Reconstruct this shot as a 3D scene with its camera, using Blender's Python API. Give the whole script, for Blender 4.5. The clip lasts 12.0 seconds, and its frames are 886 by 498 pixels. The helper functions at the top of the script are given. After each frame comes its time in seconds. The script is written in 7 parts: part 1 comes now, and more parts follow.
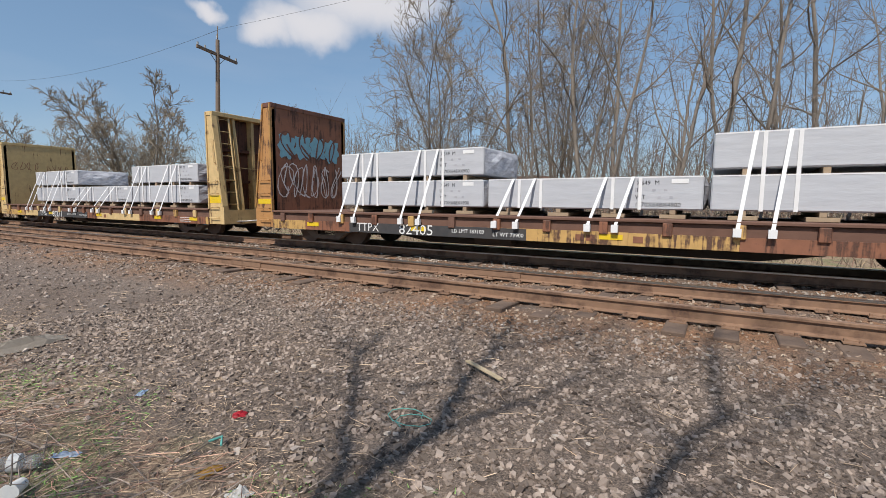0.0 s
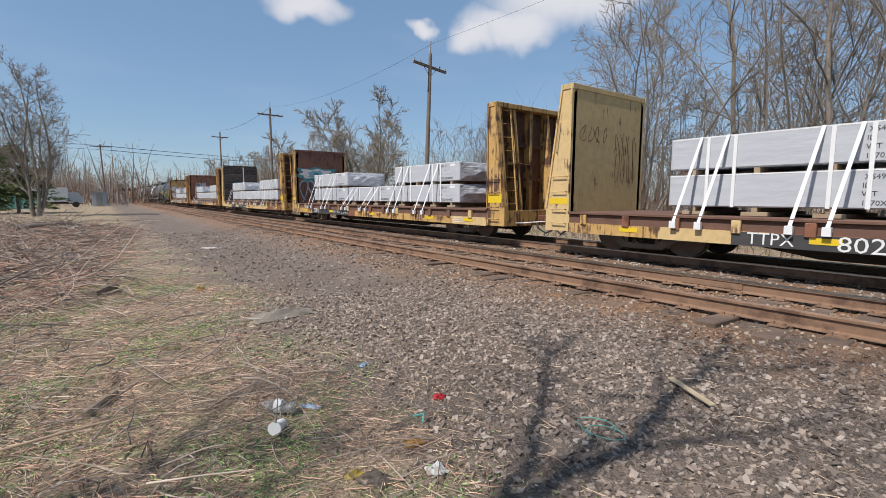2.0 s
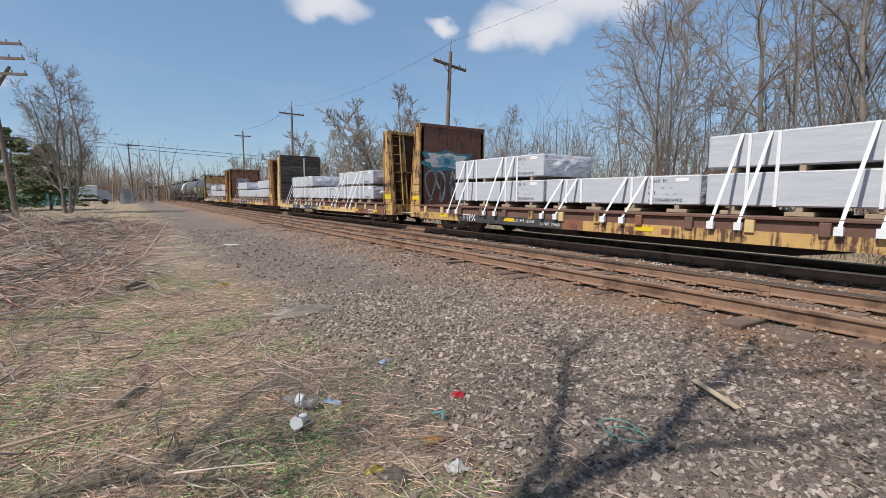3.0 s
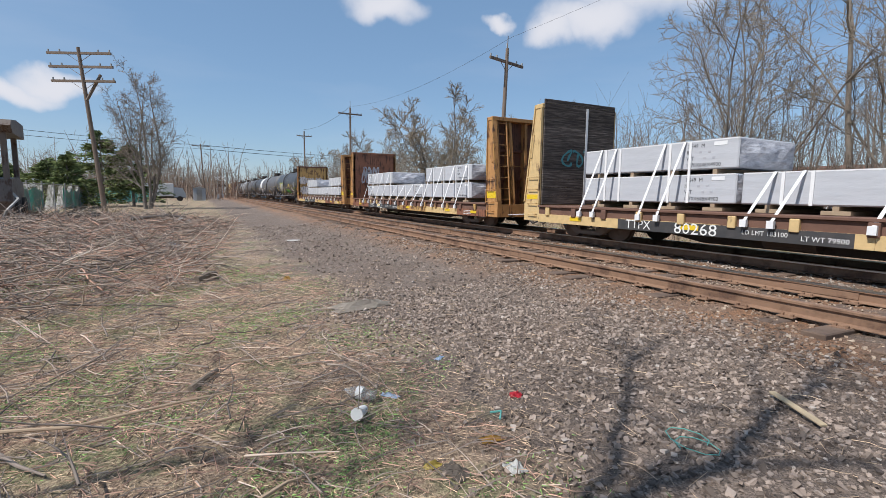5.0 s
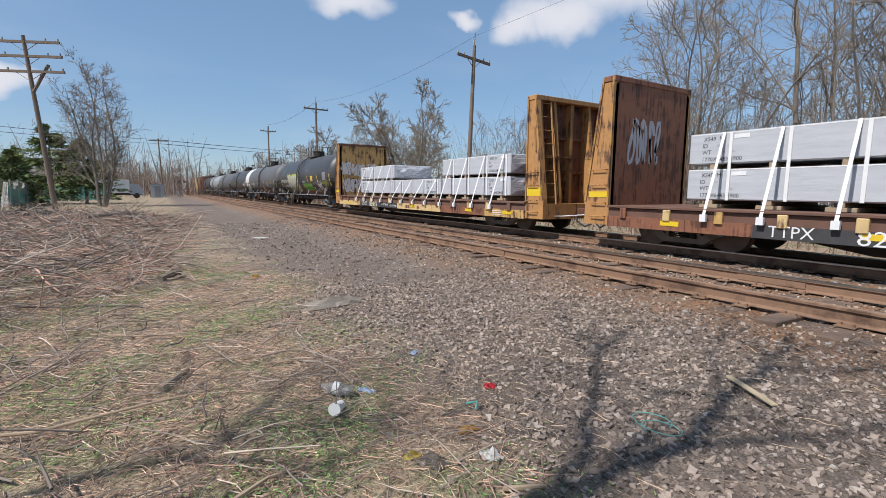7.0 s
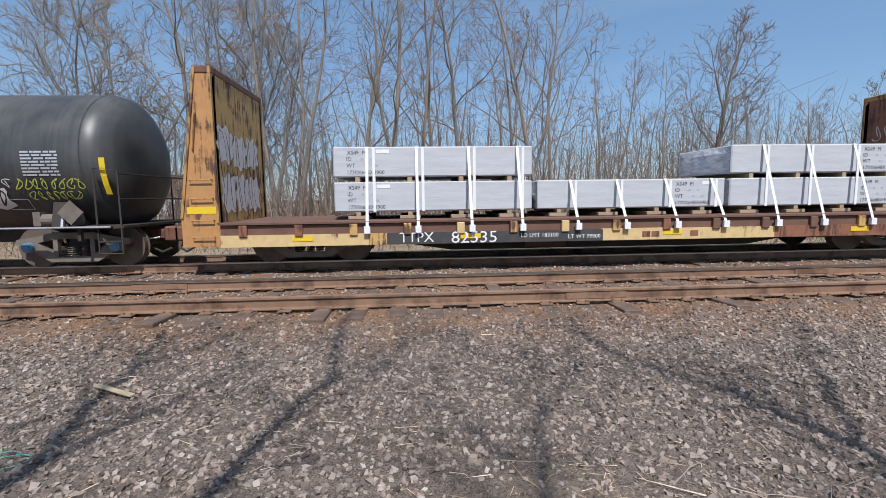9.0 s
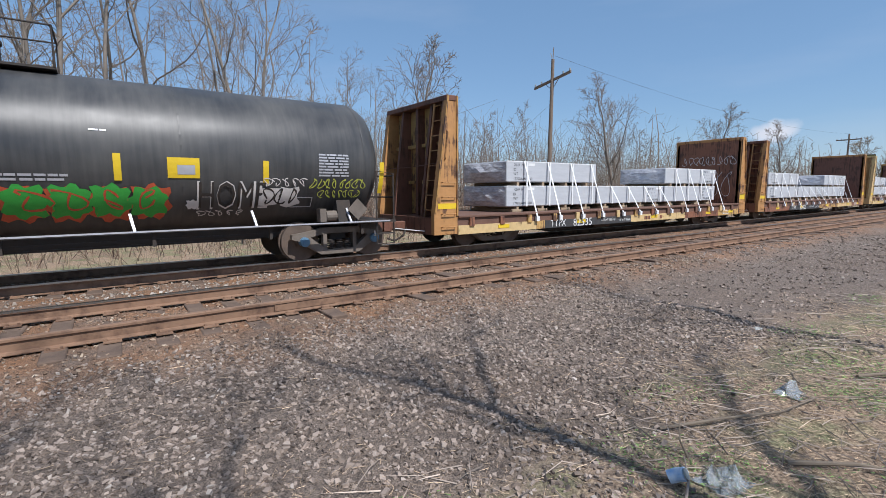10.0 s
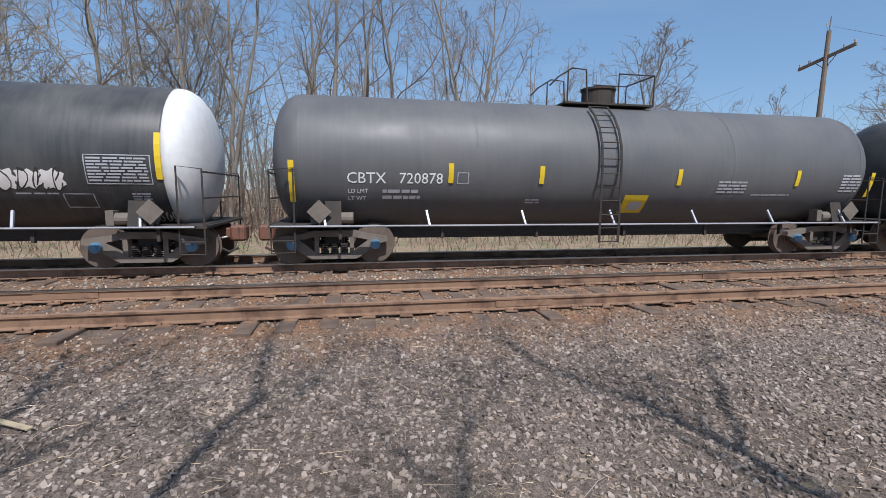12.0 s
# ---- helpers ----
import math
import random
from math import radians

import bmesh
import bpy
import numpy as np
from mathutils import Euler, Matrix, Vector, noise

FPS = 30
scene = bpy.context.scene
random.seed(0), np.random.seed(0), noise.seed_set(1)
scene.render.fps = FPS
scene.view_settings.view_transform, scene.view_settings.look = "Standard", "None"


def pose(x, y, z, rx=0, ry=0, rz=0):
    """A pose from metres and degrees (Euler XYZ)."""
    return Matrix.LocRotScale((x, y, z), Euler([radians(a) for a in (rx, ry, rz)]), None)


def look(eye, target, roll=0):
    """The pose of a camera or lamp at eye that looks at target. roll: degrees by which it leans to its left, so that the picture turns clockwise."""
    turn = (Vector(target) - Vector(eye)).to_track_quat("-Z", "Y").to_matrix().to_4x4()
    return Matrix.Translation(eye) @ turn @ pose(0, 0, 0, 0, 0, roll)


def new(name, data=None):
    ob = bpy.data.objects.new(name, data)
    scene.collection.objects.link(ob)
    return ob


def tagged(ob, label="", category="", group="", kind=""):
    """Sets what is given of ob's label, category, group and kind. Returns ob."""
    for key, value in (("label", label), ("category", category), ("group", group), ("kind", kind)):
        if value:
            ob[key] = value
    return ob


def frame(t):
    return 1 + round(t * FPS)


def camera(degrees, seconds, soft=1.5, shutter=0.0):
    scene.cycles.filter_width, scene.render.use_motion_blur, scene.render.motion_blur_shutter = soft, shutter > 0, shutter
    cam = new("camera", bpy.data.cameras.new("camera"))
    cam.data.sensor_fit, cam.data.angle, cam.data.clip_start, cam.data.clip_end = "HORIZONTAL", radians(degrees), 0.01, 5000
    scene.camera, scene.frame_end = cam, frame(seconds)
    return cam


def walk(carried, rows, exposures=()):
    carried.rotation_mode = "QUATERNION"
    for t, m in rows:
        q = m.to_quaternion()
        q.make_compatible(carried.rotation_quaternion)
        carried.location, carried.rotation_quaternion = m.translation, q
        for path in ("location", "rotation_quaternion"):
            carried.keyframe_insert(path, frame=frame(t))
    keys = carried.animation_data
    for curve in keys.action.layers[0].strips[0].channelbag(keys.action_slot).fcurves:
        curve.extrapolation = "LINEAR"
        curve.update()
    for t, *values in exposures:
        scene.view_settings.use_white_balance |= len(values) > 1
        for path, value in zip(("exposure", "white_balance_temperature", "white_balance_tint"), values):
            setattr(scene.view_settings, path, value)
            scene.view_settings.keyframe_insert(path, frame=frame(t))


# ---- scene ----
cam = camera(86.8, 12.0, soft=0.5)
# seconds, place, heading, tilt, lean
PATH = [
    (0, -0.339, -0.077, 1.557, 30.48, -5.77, -0.47),
    (0.1, -0.305, -0.122, 1.59, 35.6, -5.77, -0.5),
    (0.2, -0.327, -0.118, 1.587, 39.74, -5.93, -0.31),
    (0.3, -0.345, -0.131, 1.59, 43.21, -5.98, -0.65),
    (0.4, -0.347, -0.135, 1.584, 45.19, -5.97, -0.6),
    (0.5, -0.342, -0.123, 1.593, 46.38, -6.16, -0.21),
    (1, -0.358, -0.106, 1.583, 49.55, -6.15, -0.31),
    (1.5, -0.348, -0.101, 1.579, 52, -6.13, -0.27),
    (2, -0.343, -0.101, 1.58, 53.85, -6.19, -0.25),
    (2.5, -0.347, -0.11, 1.579, 54.96, -6.31, -0.34),
    (4.5, -0.372, -0.133, 1.572, 60.86, -6.54, -0.57),
    (5, -0.389, -0.155, 1.569, 62.6, -6.65, -0.6),
    (5.5, -0.399, -0.168, 1.562, 63.77, -6.69, -0.57),
    (6, -0.4, -0.187, 1.564, 64.27, -6.71, -0.58),
    (6.5, -0.41, -0.206, 1.559, 62.97, -6.78, -0.55),
    (7, -0.358, -0.228, 1.569, 58.71, -7.05, -0.52),
    (7.5, -0.172, -0.285, 1.543, 49.75, -6.69, -0.29),
    (7.7, -0.039, -0.348, 1.546, 44.54, -6.52, -0.12),
    (9.3, 0.696, -0.561, 1.828, -16.29, -6.29, 0.84),
    (9.5, 0.78, -0.592, 1.899, -24.29, -7.12, 0.67),
    (10, 0.912, -0.625, 1.895, -35.84, -6.98, 0.36),
    (10.5, 0.921, -0.635, 1.897, -40.23, -6.98, 0.11),
    (11, 0.911, -0.632, 1.894, -40.85, -6.97, -0.25),
    (11.5, 0.89, -0.615, 1.896, -33.86, -6.58, -0.43),
    (11.7, 0.806, -0.52, 1.89, -25.75, -6.69, -0.58),
    (11.8, 0.742, -0.552, 1.903, -20.89, -6.74, -0.37),
    (12, 0.672, -0.557, 1.946, -10.96, -7.08, -0.41),
]
walk(cam, [(t, pose(x, y, z, 90 + tilt, lean, yaw)) for t, x, y, z, yaw, tilt, lean in PATH],
     [(0, -0.04, 6500, 11), (2.5, 0.02, 6350, 11), (5.5, 0.05, 6250, 11), (7.7, 0.05, 6200, 11), (9.3, 0.04, 5980, 11), (12.0, 0.05, 5950, 11)])

# ---- sun, sky and clouds ----
SUN_ELEVATION, SUN_HEADING = radians(53), radians(174)   # heading clockwise from +y
sun_way = Vector((math.sin(SUN_HEADING) * math.cos(SUN_ELEVATION), math.cos(SUN_HEADING) * math.cos(SUN_ELEVATION), math.sin(SUN_ELEVATION)))
sun = new("sun", bpy.data.lights.new("sun", "SUN"))
sun.data.energy, sun.data.angle, sun.data.color = 5.2, radians(0.55), (1.0, 0.945, 0.865)
sun.matrix_world = look((0, 0, 60), Vector((0, 0, 60)) - sun_way)
scene.view_settings.exposure = 0.0


def heading_way(az, el):
    """Direction at az degrees to the left of +y and el degrees up."""
    a, e = radians(az), radians(el)
    return Vector((-math.sin(a) * math.cos(e), math.cos(a) * math.cos(e), math.sin(e)))


def build_world():
    w = bpy.data.worlds.new("sky")
    scene.world = w
    w.use_nodes = True
    nt = w.node_tree
    nt.nodes.clear()
    add = nt.nodes.new
    out, bg, sky = add("ShaderNodeOutputWorld"), add("ShaderNodeBackground"), add("ShaderNodeTexSky")
    sky.sky_type, sky.sun_disc = "NISHITA", False
    sky.sun_elevation, sky.sun_rotation = SUN_ELEVATION, SUN_HEADING
    sky.air_density, sky.dust_density, sky.ozone_density = 1.0, 0.3, 2.2
    bg.inputs["Strength"].default_value = 0.112
    tc = add("ShaderNodeTexCoord")
    # ragged cumulus: soft lobes round a few headings, torn by noise
    warp = add("ShaderNodeTexNoise")
    warp.inputs["Scale"].default_value, warp.inputs["Detail"].default_value = 9.0, 8.0
    nt.links.new(tc.outputs["Generated"], warp.inputs["Vector"])
    sub = add("ShaderNodeVectorMath"); sub.operation = "MULTIPLY_ADD"
    nt.links.new(warp.outputs["Color"], sub.inputs[0])
    sub.inputs[1].default_value = (0.10, 0.10, 0.10)
    sub.inputs[2].default_value = (-0.05, -0.05, -0.05)
    shift = add("ShaderNodeVectorMath"); shift.operation = "ADD"
    nt.links.new(tc.outputs["Generated"], shift.inputs[0])
    nt.links.new(sub.outputs[0], shift.inputs[1])
    total = None
    for az, el, wide, high in CLOUDS:
        d = heading_way(az, el)
        side = heading_way(az + 90, 0)
        up = side.cross(d) * -1
        terms = []
        for axis, size in ((side, wide), (up, high)):
            dot = add("ShaderNodeVectorMath"); dot.operation = "DOT_PRODUCT"
            nt.links.new(shift.outputs[0], dot.inputs[0])
            dot.inputs[1].default_value = axis
            lessm = add("ShaderNodeMath"); lessm.operation = "SUBTRACT"
            nt.links.new(dot.outputs["Value"], lessm.inputs[0])
            lessm.inputs[1].default_value = d.dot(axis)
            div = add("ShaderNodeMath"); div.operation = "DIVIDE"
            nt.links.new(lessm.outputs[0], div.inputs[0]); div.inputs[1].default_value = math.tan(radians(size))
            sq = add("ShaderNodeMath"); sq.operation = "MULTIPLY"
            nt.links.new(div.outputs[0], sq.inputs[0]); nt.links.new(div.outputs[0], sq.inputs[1])
            terms.append(sq)
        both = add("ShaderNodeMath"); both.operation = "ADD"
        nt.links.new(terms[0].outputs[0], both.inputs[0]); nt.links.new(terms[1].outputs[0], both.inputs[1])
        front = add("ShaderNodeVectorMath"); front.operation = "DOT_PRODUCT"
        nt.links.new(tc.outputs["Generated"], front.inputs[0]); front.inputs[1].default_value = d
        ahead = add("ShaderNodeMath"); ahead.operation = "GREATER_THAN"
        nt.links.new(front.outputs["Value"], ahead.inputs[0]); ahead.inputs[1].default_value = 0.5
        fall = add("ShaderNodeMapRange"); fall.interpolation_type = "SMOOTHSTEP"
        fall.inputs["From Min"].default_value, fall.inputs["From Max"].default_value = 1.9, -0.1
        nt.links.new(both.outputs[0], fall.inputs["Value"])
        keep = add("ShaderNodeMath"); keep.operation = "MULTIPLY"
        nt.links.new(fall.outputs["Result"], keep.inputs[0]); nt.links.new(ahead.outputs[0], keep.inputs[1])
        if total is None:
            total = keep
        else:
            mx = add("ShaderNodeMath"); mx.operation = "MAXIMUM"
            nt.links.new(total.outputs[0], mx.inputs[0]); nt.links.new(keep.outputs[0], mx.inputs[1])
            total = mx
    # faint high veil
    veil = add("ShaderNodeTexNoise")
    veil.inputs["Scale"].default_value, veil.inputs["Detail"].default_value = 2.2, 6.0
    stretch = add("ShaderNodeMapping"); stretch.inputs["Scale"].default_value = (1, 1, 5)
    nt.links.new(tc.outputs["Generated"], stretch.inputs["Vector"]); nt.links.new(stretch.outputs[0], veil.inputs["Vector"])
    vr = add("ShaderNodeMapRange")
    vr.inputs["From Min"].default_value, vr.inputs["From Max"].default_value, vr.inputs["To Max"].default_value = 0.5, 0.8, 0.12
    nt.links.new(veil.outputs["Fac"], vr.inputs["Value"])
    vmax = add("ShaderNodeMath"); vmax.operation = "MAXIMUM"
    nt.links.new(total.outputs[0], vmax.inputs[0]); nt.links.new(vr.outputs["Result"], vmax.inputs[1])
    mix = add("ShaderNodeMix"); mix.data_type = "RGBA"
    nt.links.new(vmax.outputs[0], mix.inputs[0])
    haze = add("ShaderNodeMix"); haze.data_type = "RGBA"
    haze.inputs[0].default_value = 0.45
    nt.links.new(sky.outputs[0], haze.inputs[6])
    haze.inputs[7].default_value = (2.1, 3.6, 5.45, 1)
    nt.links.new(haze.outputs[2], mix.inputs[6])
    mix.inputs[7].default_value = (6.6, 6.6, 6.9, 1)
    nt.links.new(mix.outputs[2], bg.inputs["Color"])
    nt.links.new(bg.outputs[0], out.inputs["Surface"])


# heading left of +y, height, half width, half height, in degrees
CLOUDS = [(46, 19.0, 5.5, 2.0), (40, 21.5, 7.5, 3.0), (50.5, 18.0, 2.6, 1.6), (56.7, 19.2, 1.4, 0.75), (69.9, 20.8, 3.4, 1.6), (101.5, 9.6, 3.0, 1.2), (104.5, 8.7, 3.5, 0.9), (-70.6, 5.8, 2.0, 0.9), (12, 50, 14, 6), (80, 48, 16, 7), (-70, 55, 15, 6), (160, 35, 12, 6), (-130, 30, 12, 5)]
build_world()

# ---- materials ----
def material(name, rough=0.8, metal=0.0):
    m = bpy.data.materials.new(name)
    m.use_nodes = True
    b = m.node_tree.nodes["Principled BSDF"]
    b.inputs["Roughness"].default_value, b.inputs["Metallic"].default_value = rough, metal
    return m, m.node_tree, b


def ramp(nt, fac, stops):
    r = nt.nodes.new("ShaderNodeValToRGB")
    while len(r.color_ramp.elements) < len(stops):
        r.color_ramp.elements.new(0.5)
    for e, (p, c) in zip(r.color_ramp.elements, stops):
        e.position, e.color = p, (*c, 1)
    nt.links.new(fac, r.inputs[0])
    return r.outputs[0]


def mixc(nt, fac, a, b, blend="MIX"):
    n = nt.nodes.new("ShaderNodeMix")
    n.data_type, n.blend_type = "RGBA", blend
    for i, v in ((0, fac), (6, a), (7, b)):
        if isinstance(v, (int, float)):
            n.inputs[i].default_value = v
        elif isinstance(v, tuple):
            n.inputs[i].default_value = (*v, 1)
        else:
            nt.links.new(v, n.inputs[i])
    return n.outputs[2]


def coords(nt, scale=(1, 1, 1), kind="Object"):
    tc, mp = nt.nodes.new("ShaderNodeTexCoord"), nt.nodes.new("ShaderNodeMapping")
    mp.inputs["Scale"].default_value = scale
    if kind == "World":
        g = nt.nodes.new("ShaderNodeNewGeometry")
        nt.links.new(g.outputs["Position"], mp.inputs["Vector"])
    else:
        nt.links.new(tc.outputs[kind], mp.inputs["Vector"])
    return mp.outputs[0]


def noise_tex(nt, vec, scale, detail=5, rough=0.55):
    n = nt.nodes.new("ShaderNodeTexNoise")
    n.inputs["Scale"].default_value, n.inputs["Detail"].default_value, n.inputs["Roughness"].default_value = scale, detail, rough
    nt.links.new(vec, n.inputs["Vector"])
    return n.outputs["Fac"]


def remap(nt, v, a, b, c=0.0, d=1.0):
    n = nt.nodes.new("ShaderNodeMapRange")
    for k, x in (("From Min", a), ("From Max", b), ("To Min", c), ("To Max", d)):
        n.inputs[k].default_value = x
    nt.links.new(v, n.inputs["Value"])
    return n.outputs["Result"]


def maths(nt, op, a, b=None):
    n = nt.nodes.new("ShaderNodeMath")
    n.operation = op
    for i, v in enumerate((a, b)):
        if v is None:
            continue
        if isinstance(v, (int, float)):
            n.inputs[i].default_value = v
        else:
            nt.links.new(v, n.inputs[i])
    return n.outputs[0]


def bumped(nt, b, height, strength=0.4, dist=0.02):
    n = nt.nodes.new("ShaderNodeBump")
    n.inputs["Strength"].default_value, n.inputs["Distance"].default_value = strength, dist
    nt.links.new(height, n.inputs["Height"])
    nt.links.new(n.outputs[0], b.inputs["Normal"])


def random_of(nt, island=False):
    if island:
        return nt.nodes.new("ShaderNodeNewGeometry").outputs["Random Per Island"]
    return nt.nodes.new("ShaderNodeObjectInfo").outputs["Random"]


def surface(name, base, dark=None, rough=0.8, metal=0.0, scale=6.0, grain=60.0, bump=0.15, island=False, amount=0.5):
    """A worn plain surface: base colour, patches of a second colour, fine grain."""
    m, nt, b = material(name, rough, metal)
    v = coords(nt)
    dark = dark or tuple(c * 0.6 for c in base)
    big = noise_tex(nt, v, scale)
    fine = noise_tex(nt, v, grain, 3)
    col = mixc(nt, remap(nt, big, 0.35, 0.7, 0, amount), base, dark)
    col = mixc(nt, remap(nt, fine, 0.3, 0.7, 0, 0.3), col, tuple(c * 0.75 for c in base))
    if island:
        col = mixc(nt, 1.0, col, ramp(nt, random_of(nt, True), [(0, (0.35, 0.35, 0.36)), (0.75, (1.15, 1.13, 1.11)), (0.93, (1.5, 1.47, 1.43)), (1, (2.0, 1.96, 1.9))]), "MULTIPLY")
    nt.links.new(col, b.inputs["Base Color"])
    bumped(nt, b, fine, bump, 0.01)
    return m


def painted(name, paint, rust=(0.14, 0.055, 0.025), wear=0.5, streak=0.5, rough=0.6, deep=(0.05, 0.03, 0.02)):
    """Old paint on steel with rust patches and streaks that run down."""
    m, nt, b = material(name, rough)
    v = coords(nt)
    big = noise_tex(nt, v, 2.1, 8, 0.62)
    run = noise_tex(nt, coords(nt, (9, 9, 0.7)), 1.6, 5)
    fine = noise_tex(nt, v, 45, 4)
    mask = maths(nt, "ADD", big, maths(nt, "MULTIPLY", maths(nt, "SUBTRACT", run, 0.5), streak))
    mask = remap(nt, mask, 0.72 - 0.4 * wear, 0.84 - 0.4 * wear)
    rusty = mixc(nt, remap(nt, fine, 0.3, 0.7), rust, deep)
    dull = mixc(nt, remap(nt, noise_tex(nt, v, 7, 5), 0.35, 0.75, 0, 0.5), paint, tuple(c * 0.62 for c in paint))
    nt.links.new(mixc(nt, mask, dull, rusty), b.inputs["Base Color"])
    bumped(nt, b, maths(nt, "ADD", mask, fine), 0.25, 0.006)
    return m

def stone_material(name, shades):
    """Crushed rock: one shade for each stone, with a fine grain."""
    m, nt, b = material(name, 0.92)
    fine = noise_tex(nt, coords(nt), 150, 3)
    col = ramp(nt, random_of(nt, True), shades)
    col = mixc(nt, remap(nt, fine, 0.3, 0.7, 0, 0.35), col, mixc(nt, 1.0, col, (0.6, 0.58, 0.56), "MULTIPLY"))
    nt.links.new(col, b.inputs["Base Color"])
    bumped(nt, b, fine, 0.3, 0.006)
    return m


GRAVEL = stone_material("ballast_stone", [(0, (0.09, 0.068, 0.055)), (0.3, (0.19, 0.148, 0.119)), (0.65, (0.32, 0.252, 0.205)), (0.95, (0.39, 0.315, 0.262)), (1, (0.47, 0.41, 0.355))])
WOOD_GREY = surface("weathered_timber", (0.20, 0.16, 0.12), (0.10, 0.075, 0.055), 0.9, 0, 3, 50, 0.4)


def ground_material():
    m, nt, b = material("ground_cover", 0.95)
    v = coords(nt, (1, 1, 1), "World")
    sep = nt.nodes.new("ShaderNodeSeparateXYZ")
    nt.links.new(v, sep.inputs[0])
    x, y = sep.outputs[0], sep.outputs[1]
    # fine stone dust and chips under the loose ballast
    chips = noise_tex(nt, v, 75, 4, 0.7)
    grey = ramp(nt, chips, [(0.33, (0.048, 0.036, 0.028)), (0.5, (0.18, 0.138, 0.11)), (0.68, (0.36, 0.28, 0.225))])
    lumps = remap(nt, noise_tex(nt, v, 13, 6, 0.75), 0.36, 0.64, 0.55, 1.25)
    grey = mixc(nt, 1.0, grey, mixc(nt, lumps, (0, 0, 0), (1, 1, 1)), "MULTIPLY")
    patches = noise_tex(nt, v, 0.55, 6)
    grey = mixc(nt, remap(nt, patches, 0.42, 0.68, 0, 0.5), grey, mixc(nt, 1.0, grey, (0.75, 0.66, 0.58), "MULTIPLY"))
    # iron dust along the rails
    rusty = mixc(nt, 1.0, grey, (1.45, 1.0, 0.66), "MULTIPLY")
    near_rail = maths(nt, "MULTIPLY", remap(nt, y, 4.3, 5.2), remap(nt, y, 13.2, 11.8))
    near_rail = maths(nt, "MULTIPLY", near_rail, remap(nt, noise_tex(nt, v, 1.7, 5), 0.3, 0.62))
    grey = mixc(nt, near_rail, grey, rusty)
    # dry turf with green weeds
    fine = noise_tex(nt, v, 34, 6, 0.7)
    dry = ramp(nt, fine, [(0.34, (0.06, 0.04, 0.028)), (0.5, (0.285, 0.20, 0.135)), (0.64, (0.53, 0.40, 0.275))])
    green = ramp(nt, fine, [(0.34, (0.05, 0.06, 0.024)), (0.64, (0.25, 0.29, 0.125))])
    weeds = remap(nt, noise_tex(nt, v, 1.3, 6), 0.48, 0.64)
    turf = mixc(nt, maths(nt, "MULTIPLY", weeds, 0.75), dry, green)
    edge = maths(nt, "ADD", y, maths(nt, "MULTIPLY", maths(nt, "SUBTRACT", noise_tex(nt, v, 0.8, 7), 0.5), 3.2))
    front = remap(nt, edge, 1.9, 0.9)
    back = remap(nt, edge, 13.0, 14.2)
    col = mixc(nt, maths(nt, "MAXIMUM", front, back), grey, turf)
    nt.links.new(col, b.inputs["Base Color"])
    h = maths(nt, "ADD", chips, fine)
    bumped(nt, b, h, 0.8, 0.02)
    return m


def ground_height(x, y):
    """Height of the bare ground: flat yard, ballast bank under the two tracks, ditch behind."""
    step = lambda a, b, v: np.clip((v - a) / (b - a), 0, 1) ** 2 * (3 - 2 * np.clip((v - a) / (b - a), 0, 1))
    z = 0.16 * step(3.9, 5.4, y) - 0.45 * step(12.4, 15.0, y)
    z = z + 0.03 * np.sin(x * 0.9 + 1.3) * np.sin(y * 1.1) * (1 - step(3.5, 5, y)) + 0.015 * np.sin(x * 3.1 + y * 2.3)
    z = z + 0.28 * step(-9, -13, x) * step(0.4, -2.0, y) * step(-34, -26, x)
    z = z + 0.9 * step(20, 60, y)
    return z


def mesh_object(name, verts, faces, mat, parent=None, smooth=False):
    me = bpy.data.meshes.new(name)
    me.from_pydata([tuple(v) for v in verts], [], [tuple(f) for f in faces])
    if mat:
        me.materials.append(mat)
    if smooth:
        me.polygons.foreach_set("use_smooth", [True] * len(me.polygons))
    me.update()
    ob = new(name, me)
    if parent:
        ob.parent = parent
    return ob


def build_ground():
    far = [40, 60, 90, 140, 220, 350, 600, 1000, 1800]
    xs = np.array([-v for v in far[::-1]] + list(np.arange(-28, -12, 0.8)) + list(np.arange(-12, 12, 0.16)) + list(np.arange(12, 28, 0.8)) + far)
    ys = np.array([-v for v in far[::-1]] + list(np.arange(-28, -4, 1.0)) + list(np.arange(-4, 14, 0.16)) + list(np.arange(14, 36, 1.0)) + far)
    gx, gy = np.meshgrid(xs, ys)
    gz = ground_height(gx, gy)
    n = len(xs)
    verts = np.stack([gx.ravel(), gy.ravel(), gz.ravel()], 1).tolist()
    faces = [(j * n + i, j * n + i + 1, (j + 1) * n + i + 1, (j + 1) * n + i) for j in range(len(ys) - 1) for i in range(n - 1)]
    ob = mesh_object("ground", verts, faces, ground_material(), None, True)
    return tagged(ob, "grey crushed stone yard running into dry weedy turf", "ground", kind="structure")


def block_points():
    v = np.array([(x, y, z) for x in (-1, 1) for y in (-1, 1) for z in (-1, 1)], float) * 0.62
    f = np.array([(0, 1, 3), (0, 3, 2), (4, 6, 7), (4, 7, 5), (0, 4, 5), (0, 5, 1), (2, 3, 7), (2, 7, 6), (0, 2, 6), (0, 6, 4), (1, 5, 7), (1, 7, 3)])
    return v, f


